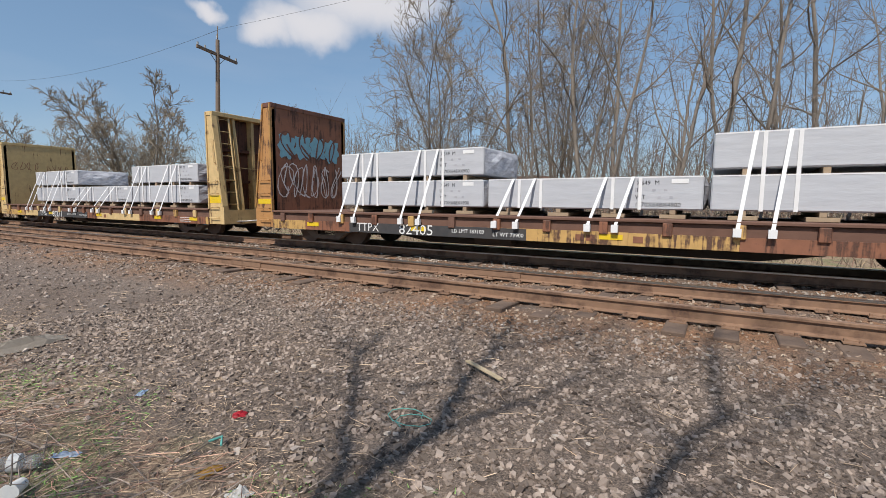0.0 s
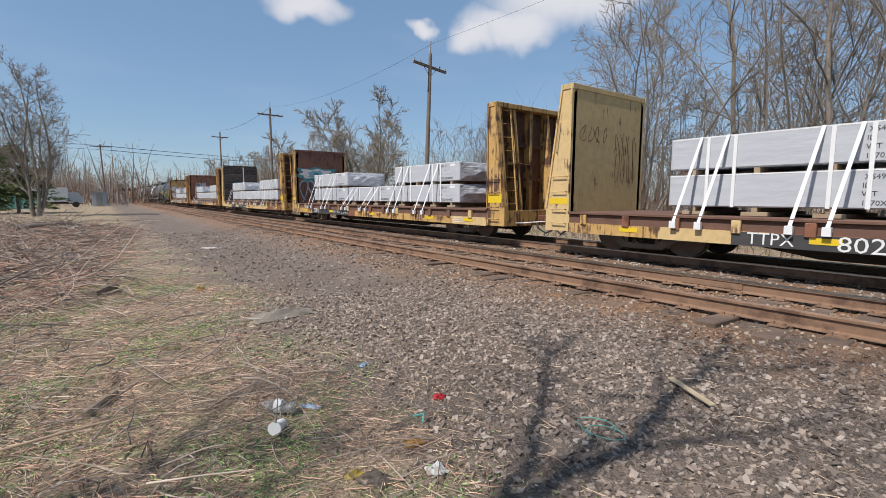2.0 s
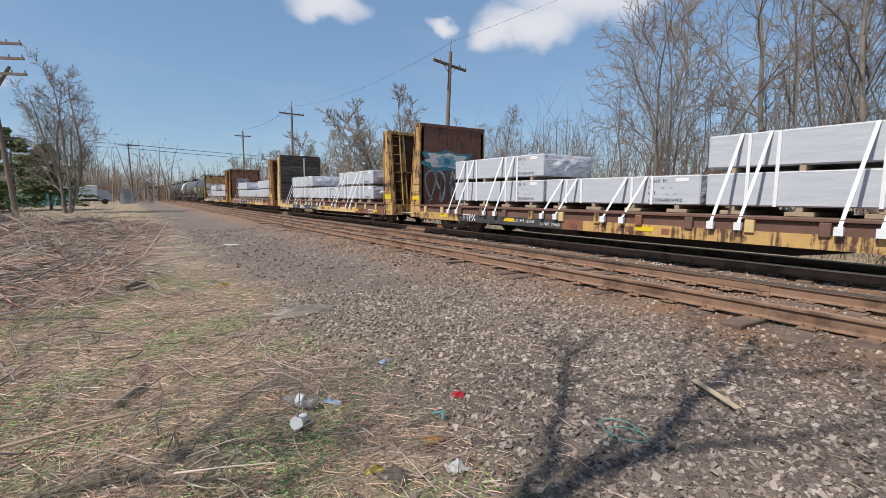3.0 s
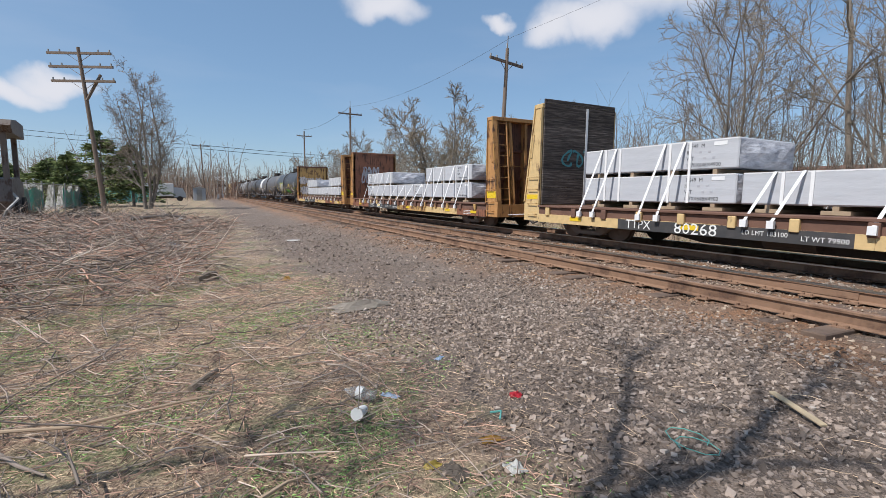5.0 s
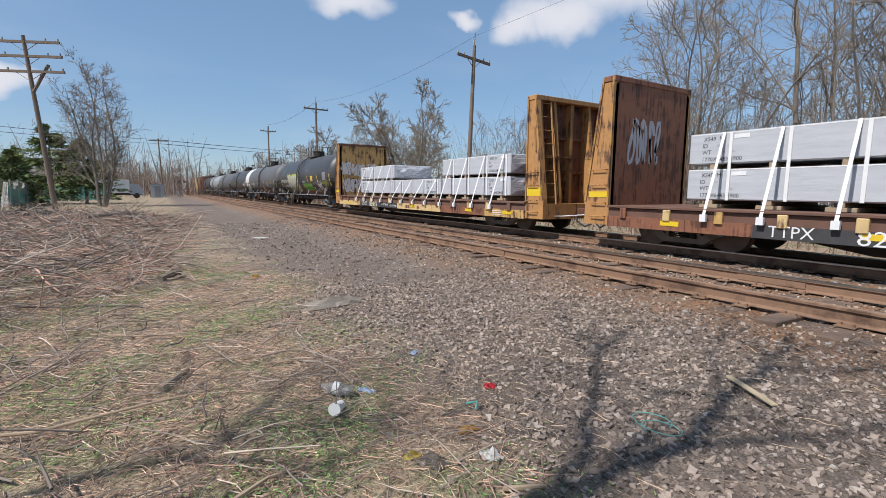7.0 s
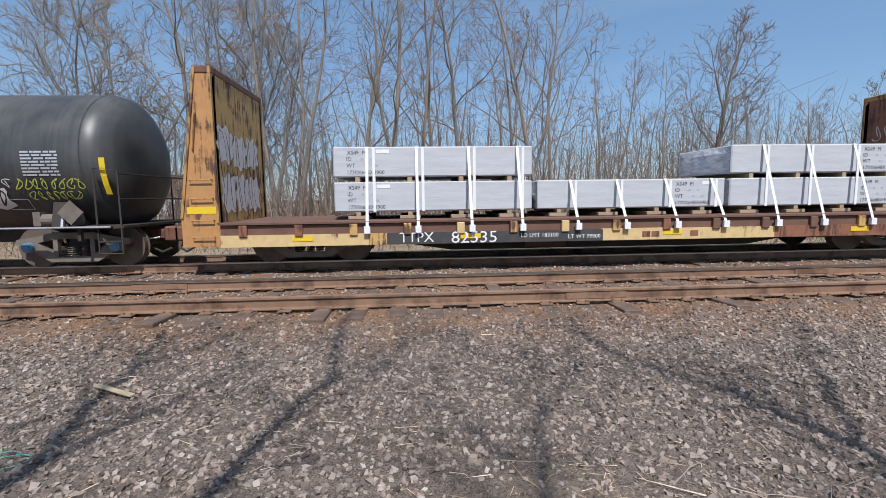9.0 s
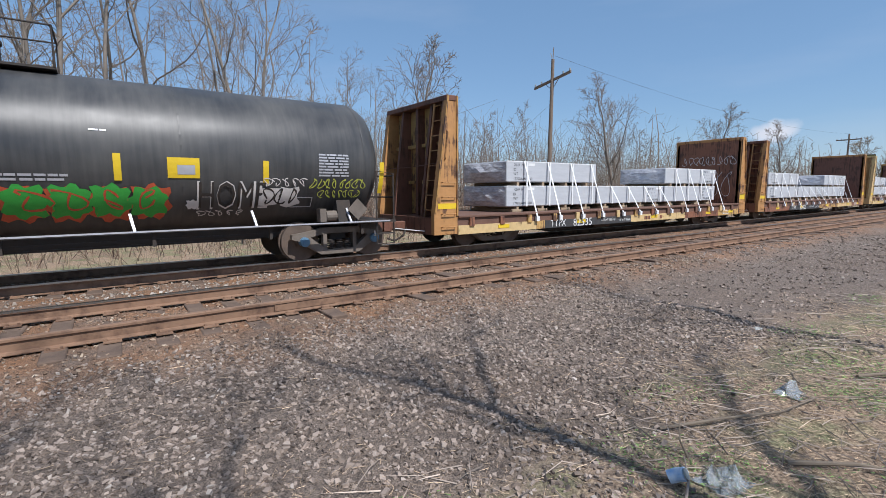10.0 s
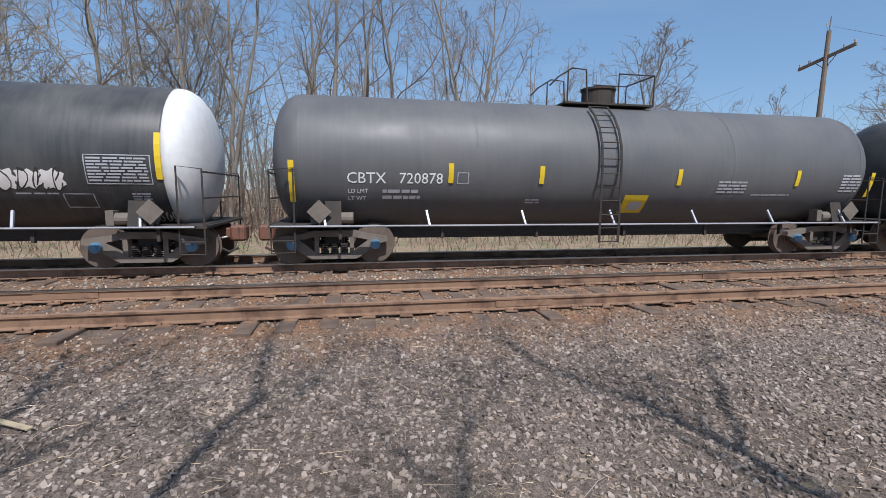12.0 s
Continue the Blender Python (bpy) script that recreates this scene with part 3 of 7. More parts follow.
# trees behind the camera; only their shadows fall into view
def shadow_tree(base, lines, seed, label="bare tree casting branching shadows over the gravel"):
    """A bare tree at base: each line is (radius, points given as where their shadow meets the ground)."""
    g = np.random.default_rng(seed)
    wood, twigs = Sticks(), Sticks()
    slope, drift = math.tan(SUN_ELEVATION), sun_way.x / -sun_way.y
    lift = lambda sx, sy: np.array([sx + drift * (sy - base[1]) - base[0], 0.0, (sy - base[1]) * slope])
    for n, (r, pts) in enumerate(lines):
        path = [lift(*p) for p in pts]
        if n == 0:
            path = [np.array([0, 0, -0.1]), path[0] * np.array([0.6, 1, 0.55])] + path
        fine = [path[0]]
        for a, b in zip(path, path[1:]):
            for k in (0.25, 0.5, 0.75, 1.0):
                fine.append(a + (b - a) * k + g.normal(0, 0.02, 3))
        wood.add(fine, r * (0.9 if n == 0 else 0.65), r * 0.3, 6)
        for k in range(3, len(fine) - 1):
            for _ in range(1):
                d = fine[k + 1] - fine[k]
                d = d / np.linalg.norm(d) + g.normal(0, 0.55, 3)
                L = g.uniform(0.7, 2.2)
                br, dd = wander(g, fine[k], d / np.linalg.norm(d), L, 4, 0.2, 0.03)
                wood.add(br, r * 0.2, 0.005, 4)
                for q in br[1:]:
                    for _ in range(2):
                        d3 = dd + g.normal(0, 0.8, 3)
                        tw, _e = wander(g, q, d3 / np.linalg.norm(d3), g.uniform(0.3, 0.9), 2, 0.3, 0.02)
                        twigs.add(tw, 0.005, 0.003, 3)
    t = new("bare_tree")
    t.location = (base[0], base[1], gz0(*base))
    shared("trunk", wood.mesh("trunk", BARK), t, Matrix.Identity(4))
    shared("crown", twigs.mesh("crown", TWIG), t, Matrix.Identity(4))
    return tagged(t, label, "tree", "bare trees along the railway")


def gz0(x, y):
    return float(ground_height(np.array(float(x)), np.array(float(y)))) - 0.02


shadow_tree((-1.7, -3.6), [(0.11, [(-1.95, 1.3), (-2.03, 1.9), (-1.95, 2.57), (-2.14, 3.48), (-2.27, 4.37), (-2.48, 5.47)]), (0.07, [(-2.0, 1.45), (-2.19, 1.92), (-2.74, 2.63), (-3.38, 3.51), (-3.7, 4.3)]), (0.05, [(-1.95, 2.5), (-1.6, 3.3), (-1.3, 4.2), (-1.2, 5.0)]), (0.04, [(-2.14, 3.4), (-2.7, 4.3), (-3.0, 5.2)])], 1)
shadow_tree((-0.7, -4.2), [(0.075, [(-0.62, 2.0), (-0.6, 2.49), (-0.47, 3.09), (-0.27, 3.72), (-0.29, 4.7), (-0.34, 6.38), (-0.3, 7.4)]), (0.035, [(-0.47, 3.0), (0.1, 3.9), (0.5, 4.9)])], 2)
shadow_tree((3.9, -3.8), [(0.085, [(3.72, 1.2), (3.66, 1.78), (3.55, 2.36), (3.43, 2.84), (3.25, 3.34), (2.8, 4.1), (2.5, 5.0)]), (0.06, [(3.55, 2.3), (4.09, 3.19), (4.62, 4.02), (5.49, 4.37)]), (0.04, [(3.43, 2.84), (3.7, 3.8), (3.6, 4.8)])], 3)
shadow_tree((1.2, -4.6), [(0.05, [(1.2, 1.5), (1.31, 2.14), (1.54, 2.99), (1.73, 3.88), (1.7, 4.8)]), (0.035, [(1.31, 2.1), (0.9, 3.0), (0.8, 4.0)]), (0.03, [(1.5, 2.9), (2.1, 3.8), (2.3, 4.6)])], 4)
shadow_tree((3.9, -4.6), [(0.07, [(4.1, -0.4), (4.3, 0.21), (5.1, 1.01), (5.67, 1.36), (6.3, 2.0)]), (0.04, [(4.3, 0.2), (4.2, 1.2), (4.6, 2.0)])], 5)
shadow_tree((-3.3, -5.0), [(0.045, [(-3.3, -0.9), (-3.32, -0.06), (-3.49, 0.41), (-3.3, 0.9), (-3.21, 1.3)]), (0.05, [(-3.32, -0.1), (-2.9, 0.5), (-3.0, 1.1)]), (0.05, [(-3.4, 0.1), (-3.9, 0.5), (-4.3, 0.8)])], 6)
shadow_tree((8.6, -5.5), [(0.09, [(8.3, 1.0), (8.2, 2.0), (8.6, 3.0), (8.3, 4.2), (8.0, 5.5)]), (0.05, [(8.2, 2.0), (7.4, 3.0), (7.0, 4.0)])], 7)

# ---- the freight train ----
SPEED, CAR_LENGTH, FIRST_JOINT = 11.6, 19.43, -12.87
WHEEL_R = 0.42
rolling, turning = [], []


def gain(t):
    """The train's way: an even pace, slightly behind at first and ahead in the second half."""
    ease = lambda k: min(max(k, 0), 1) ** 2 * (3 - 2 * min(max(k, 0), 1))
    return SPEED * t - 0.13 * ease((t - 0.3) / 2.2) + 1.03 * ease((t - 6.6) / 2.7)


def roll(ob, u, y=FAR_TRACK, z=RAIL_TOP):
    """Remember a thing that rides on the train: its place along the train at zero seconds."""
    ob.location = (u, y, z)
    rolling.append((ob, u, y, z))
    return ob


DECK = surface("rust_brown_deck", (0.16, 0.085, 0.06), (0.07, 0.035, 0.025), 0.9, 0, 3, 40, 0.3)
GEAR = surface("grimy_black_gear", (0.035, 0.03, 0.027), (0.07, 0.045, 0.03), 0.85, 0, 4, 40, 0.3)
TRUCK = surface("dusty_cast_steel", (0.17, 0.14, 0.115), (0.06, 0.05, 0.042), 0.8, 0.0, 5, 40, 0.3)
WHEEL_MAT = surface("wheel_steel", (0.15, 0.11, 0.085), (0.045, 0.035, 0.03), 0.7, 0.2, 4, 30, 0.2)
CAP_BLUE = surface("blue_bearing_cap", (0.12, 0.24, 0.36), (0.05, 0.08, 0.12), 0.6)
YELLOW_TAPE = surface("yellow_reflective_tape", (0.72, 0.50, 0.02), (0.55, 0.36, 0.02), 0.45, 0, 6, 60, 0.05, False, 0.3)
WHITE_PAINT = surface("white_stencil", (0.75, 0.75, 0.73), (0.5, 0.5, 0.48), 0.7, 0, 9, 60, 0.05)
BLACK_INK = surface("black_stencil", (0.03, 0.03, 0.035), (0.08, 0.08, 0.08), 0.7)
STRAP = surface("white_web_strap", (0.74, 0.74, 0.74), (0.60, 0.60, 0.58), 0.7, 0, 9, 80, 0.1, False, 0.3)
SHUT_TIMBER = surface("dunnage_timber", (0.36, 0.27, 0.18), (0.2, 0.14, 0.09), 0.9, 0, 5, 50, 0.3)
CREAM = painted("cream_yellow_paint", (0.60, 0.43, 0.205), (0.19, 0.09, 0.045), 0.3, 0.6)
OCHRE = painted("ochre_yellow_paint", (0.52, 0.32, 0.11), (0.15, 0.07, 0.04), 0.58, 0.8)
ORANGE = painted("orange_brown_paint", (0.44, 0.225, 0.08), (0.17, 0.075, 0.035), 0.44, 0.7)
RUST = painted("deep_rust", (0.24, 0.10, 0.055), (0.13, 0.05, 0.03), 0.55, 0.9)
RUST_DARK = painted("brown_rust", (0.16, 0.07, 0.045), (0.10, 0.04, 0.025), 0.5, 0.9)
BUFF = painted("buff_paint", (0.50, 0.37, 0.17), (0.24, 0.14, 0.06), 0.25, 0.8)
FLAKING_CREAM = painted("flaking_cream_edge", (0.60, 0.43, 0.20), (0.13, 0.06, 0.035), 0.42, 0.9)
FLAKING = painted("flaking_edge", (0.42, 0.23, 0.07), (0.10, 0.045, 0.03), 0.62, 0.9)
PATCH_BLACK = surface("black_panel", (0.04, 0.04, 0.042), (0.08, 0.07, 0.065), 0.7)


def plank_material():
    """Dark weathered boards: grain along the board, each board its own shade."""
    m, nt, b = material("dark_weathered_plank", 0.9)
    grain = noise_tex(nt, coords(nt, (1, 1.1, 22)), 1.5, 7, 0.65)
    col = ramp(nt, grain, [(0.33, (0.022, 0.018, 0.016)), (0.5, (0.075, 0.06, 0.052)), (0.67, (0.21, 0.175, 0.15))])
    shade = remap(nt, random_of(nt), 0, 1, 0.55, 1.35)
    nt.links.new(mixc(nt, 1.0, col, mixc(nt, shade, (0, 0, 0), (1, 1, 1)), "MULTIPLY"), b.inputs["Base Color"])
    bumped(nt, b, grain, 0.4, 0.01)
    return m


PLANK_DARK = plank_material()


SPRAY_MOSS = surface("yellow_moss", (0.42, 0.45, 0.10), (0.2, 0.2, 0.06), 0.9, 0, 9, 60, 0.4)
SPRAY_GREYED = surface("faded_marker", (0.42, 0.42, 0.45), None, 0.7)


def wrap_material():
    """Silver-white plastic sheeting, crumpled at the ends; shading of its creases is in the colour."""
    m, nt, b = material("white_plastic_wrap", 0.42)
    v = coords(nt)
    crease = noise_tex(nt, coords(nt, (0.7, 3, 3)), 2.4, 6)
    # soft crease shading painted as a greyer tone, on top of the bump
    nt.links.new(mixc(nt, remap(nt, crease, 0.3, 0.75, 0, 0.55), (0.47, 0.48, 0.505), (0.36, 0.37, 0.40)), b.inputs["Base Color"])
    bumped(nt, b, crease, 0.35, 0.03)
    return m


def wrap_end_material():
    m, nt, b = material("crumpled_wrap_end", 0.35)
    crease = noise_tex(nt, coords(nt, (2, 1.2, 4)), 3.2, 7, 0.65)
    # light and shade of the crumpled folds painted in as two greys
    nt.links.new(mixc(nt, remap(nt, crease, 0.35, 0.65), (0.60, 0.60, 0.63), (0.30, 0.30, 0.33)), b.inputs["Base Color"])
    bumped(nt, b, crease, 0.8, 0.05)
    return m


WRAP, WRAP_END = wrap_material(), wrap_end_material()


def lettering(text, size, mat, parent, place, name="lettering", wide=1.0):
    """Raised letters of the built-in font. place(x, z) gives a point for the text's own right and up."""
    cu = bpy.data.curves.new(name, "FONT")
    cu.body, cu.size, cu.resolution_u = text, size, 2
    tmp = new(name, cu)
    me = bpy.data.meshes.new_from_object(tmp)
    if size > 0.5:
        bm = bmesh.new()
        bm.from_mesh(me)
        for k in range(1, 10):
            bmesh.ops.bisect_plane(bm, geom=bm.verts[:] + bm.edges[:] + bm.faces[:], plane_co=(0, size * 0.08 * k, 0), plane_no=(0, 1, 0))
        bm.to_mesh(me)
        bm.free()
    bpy.data.objects.remove(tmp)
    bpy.data.curves.remove(cu)
    for vert in me.vertices:
        vert.co = place(vert.co.x * wide, vert.co.y)
    me.materials.clear()
    me.materials.append(mat)
    ob = new(name, me)
    ob.parent = parent
    return ob


def stroke(bm, pts, width, place):
    """A flat painted stroke along 2D points, laid on a surface by place(p, q)."""
    n = len(pts)
    left, right = [], []
    for i, (p, q) in enumerate(pts):
        a, b = pts[max(i - 1, 0)], pts[min(i + 1, n - 1)]
        dx, dy = b[0] - a[0], b[1] - a[1]
        k = math.hypot(dx, dy) or 1
        w = width * (0.75 + 0.25 * math.sin(i * 1.7)) / 2
        left.append(bm.verts.new(place(p - dy / k * w, q + dx / k * w)))
        right.append(bm.verts.new(place(p + dy / k * w, q - dx / k * w)))
    for i in range(n - 1):
        bm.faces.new((left[i], left[i + 1], right[i + 1], right[i]))
    return bm


def scrawl(rng, p0, p1, q0, q1, letters):
    """Wavy strokes filling a rectangle, like hurried spray lines."""
    out = []
    w = (p1 - p0) / letters
    for i in range(letters):
        c = p0 + (i + 0.5) * w
        a = rng.uniform(0, 6.28)
        out.append([(c + w * 0.55 * math.sin(a + k * 0.62) * (0.6 + 0.4 * math.sin(k * 0.31 + i)), (q0 + q1) / 2 + (q1 - q0) * 0.48 * math.cos(a * 1.3 + k * 0.47)) for k in range(14)])
    return out


def blob(bm, p0, p1, q0, q1, place, rng, bumps=7):
    """A puffy filled shape with a scalloped outline."""
    n = 26
    c = ((p0 + p1) / 2, (q0 + q1) / 2)
    ph = rng.uniform(0, 6)
    ring = []
    for k in range(n):
        a = 6.2832 * k / n
        sq = 1 / max(abs(math.cos(a)), abs(math.sin(a))) ** 0.6
        r = (0.86 + 0.14 * math.sin(bumps * a + ph)) * sq
        ring.append((c[0] + (p1 - p0) / 2 * r * math.cos(a), c[1] + (q1 - q0) / 2 * r * math.sin(a)))
    rows = 5
    loops = [[bm.verts.new(place(c[0] + (p - c[0]) * (j + 1) / rows, c[1] + (q - c[1]) * (j + 1) / rows)) for p, q in ring] for j in range(rows)]
    mid = bm.verts.new(place(*c))
    for k in range(n):
        bm.faces.new((mid, loops[0][k], loops[0][(k + 1) % n]))
        for j in range(rows - 1):
            bm.faces.new((loops[j][k], loops[j + 1][k], loops[j + 1][(k + 1) % n], loops[j][(k + 1) % n]))
    return bm


def shard(bm, p0, p1, q0, q1, place, rng, grow=0.0):
    """A jagged slanted letter-like block, cut into small faces so that it follows a curved flank."""
    w, h = p1 - p0, q1 - q0
    skew = rng.uniform(-0.10, 0.16) * w
    left = [(p0 + rng.uniform(-0.10, 0.08) * w + skew * (k / 6 - 0.5) - grow, q0 - grow + (h + 2 * grow) * k / 6) for k in range(7)]
    right = [(p1 + rng.uniform(-0.08, 0.10) * w + skew * (k / 6 - 0.5) + grow, q0 - grow + (h + 2 * grow) * k / 6) for k in range(7)]
    dip, peak = rng.uniform(-0.05, 0.22) * h, rng.uniform(-0.04, 0.12) * h
    cols = 7
    grid = []
    for k in range(7):
        row = []
        for c in range(cols):
            f = c / (cols - 1)
            p = left[k][0] + (right[k][0] - left[k][0]) * f
            q = left[k][1]
            if k < 2:
                q -= dip * (1 - abs(2 * f - 0.7)) * (1 - k / 2)
            if k > 4:
                q += peak * abs(2 * f - 1) * (k - 4) / 2
            row.append(bm.verts.new(place(p, q)))
        grid.append(row)
    for a, b in zip(grid, grid[1:]):
        for c in range(cols - 1):
            bm.faces.new((a[c], a[c + 1], b[c + 1], b[c]))
    return bm


def spray(parent, name, place, items, label):
    """items: (kind, mat, args) painted over one another, each a little prouder."""
    for k, (kind, mat, *args) in enumerate(items):
        lift = 0.004 + 0.002 * k
        at = lambda p, q, h=lift: place(p, q, h)
        if kind == "blob":
            p0, p1, q0, q1, n, seed = args
            rng = random.Random(seed)
            w = (p1 - p0) / n
            for i in range(n):
                bm = bmesh.new()
                blob(bm, p0 + i * w - w * 0.08, p0 + (i + 1) * w + w * 0.08, q0 + rng.uniform(0, 0.12) * (q1 - q0), q1 - rng.uniform(0, 0.12) * (q1 - q0), lambda p, q, h=lift + 0.0: place(p, q, h + 0.0004 * (i % 2)), rng)
                part(name, bm, mat, parent, label)
        elif kind == "shard":
            p0, p1, q0, q1, n, seed, grow = args
            w = (p1 - p0) / n
            for i in range(n):
                one = random.Random(seed + i)
                bm = shard(bmesh.new(), p0 + i * w + w * 0.04, p0 + (i + 1) * w - w * 0.04, q0 + one.uniform(-0.06, 0.06), q1 + one.uniform(-0.08, 0.04), lambda p, q, h=lift + 0.0004 * (i % 2): place(p, q, h), one, grow)
                part(name, bm, mat, parent, label)
        elif kind == "word":
            text, p, q, size, wide = args
            lettering(text, size, mat, parent, lambda x, z, h=lift: place(p + x, q + z, h), name, wide)
        else:
            p0, p1, q0, q1, n, width, seed = args
            for s in scrawl(random.Random(seed), p0, p1, q0, q1, n):
                part(name, stroke(bmesh.new(), s, width, at), mat, parent, label)


# ---- running gear ----
def wheelset(parent, x):
    ws = part("wheelset", disc(bmesh.new(), (0, 0, 0), (0, 1, 0), 0.08, 1.95, 10), WHEEL_MAT, parent)
    ws.location = (x, 0, WHEEL_R)
    for y in (-GAUGE / 2, GAUGE / 2):
        s = 1 if y > 0 else -1
        bm = bmesh.new()
        disc(bm, (0, y, 0), (0, 1, 0), WHEEL_R, 0.13, 28)
        disc(bm, (0, y - s * 0.075, 0), (0, 1, 0), WHEEL_R + 0.028, 0.03, 28)
        disc(bm, (0, y + s * 0.07, 0), (0, 1, 0), 0.13, 0.06, 12)
        for k in range(3):
            a = k * 2.094
            disc(bm, (0.24 * math.cos(a), y + s * 0.066, 0.24 * math.sin(a)), (0, 1, 0), 0.035, 0.015, 6)
        part("wheel", bm, WHEEL_MAT, ws)
    turning.append((ws, x))
    return ws


def truck(car, x):
    t = part("truck", box(bmesh.new(), x - 0.2, x + 0.2, -0.95, 0.95, 0.42, 0.68, 0.02), GEAR, car)
    for side in (-1, 1):
        y = side * 1.02
        bm = bmesh.new()
        top = [(x - 1.12, 0.50), (x - 1.10, 0.60), (x - 0.70, 0.66), (x - 0.42, 0.73), (x + 0.42, 0.73), (x + 0.70, 0.66), (x + 1.10, 0.60), (x + 1.12, 0.50), (x + 0.98, 0.46), (x + 0.70, 0.53), (x + 0.36, 0.60), (x - 0.36, 0.60), (x - 0.70, 0.53), (x - 0.98, 0.46)]
        prism(bm, top, "y", y - 0.08, y + 0.08)
        prism(bm, [(x - 0.98, 0.46), (x - 0.70, 0.53), (x - 0.34, 0.24), (x + 0.34, 0.24), (x + 0.70, 0.53), (x + 0.98, 0.46), (x + 0.46, 0.13), (x - 0.46, 0.13)], "y", y - 0.08, y + 0.08)
        for sx in (-1, 1):
            box(bm, x + sx * 0.36 - 0.045, x + sx * 0.36 + 0.045, y - 0.07, y + 0.07, 0.2, 0.64)
        side_frame = part("side_frame", bm, TRUCK, t, "dusty cast steel side frame")
        for k in (-0.2, 0.0, 0.2):
            bm = bmesh.new()
            for j in range(5):
                disc(bm, (x + k, y, 0.27 + j * 0.042), (0, 0, 1), 0.085, 0.024, 12)
            part("spring", bm, GEAR, side_frame)
        for sx in (-0.85, 0.85):
            bm = disc(bmesh.new(), (x + sx, y + side * 0.09, WHEEL_R + 0.02), (0, 1, 0), 0.105, 0.16, 14)
            disc(bm, (x + sx, y + side * 0.17, WHEEL_R + 0.02), (0, 1, 0), 0.06, 0.03, 8)
            part("bearing_cap", bm, CAP_BLUE, side_frame, "faded blue roller bearing cap")
    for sx in (-0.85, 0.85):
        wheelset(t, x + sx)
    return t


def coupler(car, x, way):
    bm = box(bmesh.new(), min(x, x + way * 1.0), max(x, x + way * 1.0), -0.11, 0.11, 0.50, 0.72, 0.02)
    box(bm, x - 0.17, x + 0.17, -0.2, 0.18, 0.44, 0.78, 0.04)
    c = part("coupler", bm, RUST_DARK, car, "rusty knuckle coupler")
    bm = rod(bmesh.new(), [(x + way * 0.55, -0.3, 0.55), (x + way * 0.4, -0.36, 0.35), (x + way * 0.15, -0.32, 0.22), (x - way * 0.02, -0.25, 0.3)], 0.028, 6)
    part("air_hose", bm, GEAR, c)
    bm = rod(bmesh.new(), [(x + way * 0.75, -1.35, 0.62), (x + way * 0.7, -1.3, 0.5), (x + way * 0.6, -0.8, 0.5), (x + way * 0.2, -0.3, 0.55)], 0.016, 5)
    part("uncoupling_lever", bm, WHITE_PAINT, c)
    return c


# ---- bulkhead flat cars ----
def grab(bm, x0, x1, y, z, out):
    rod(bm, [(x0, y, z), (x0, y - out, z), (x1, y - out, z), (x1, y, z)], 0.014, 5)


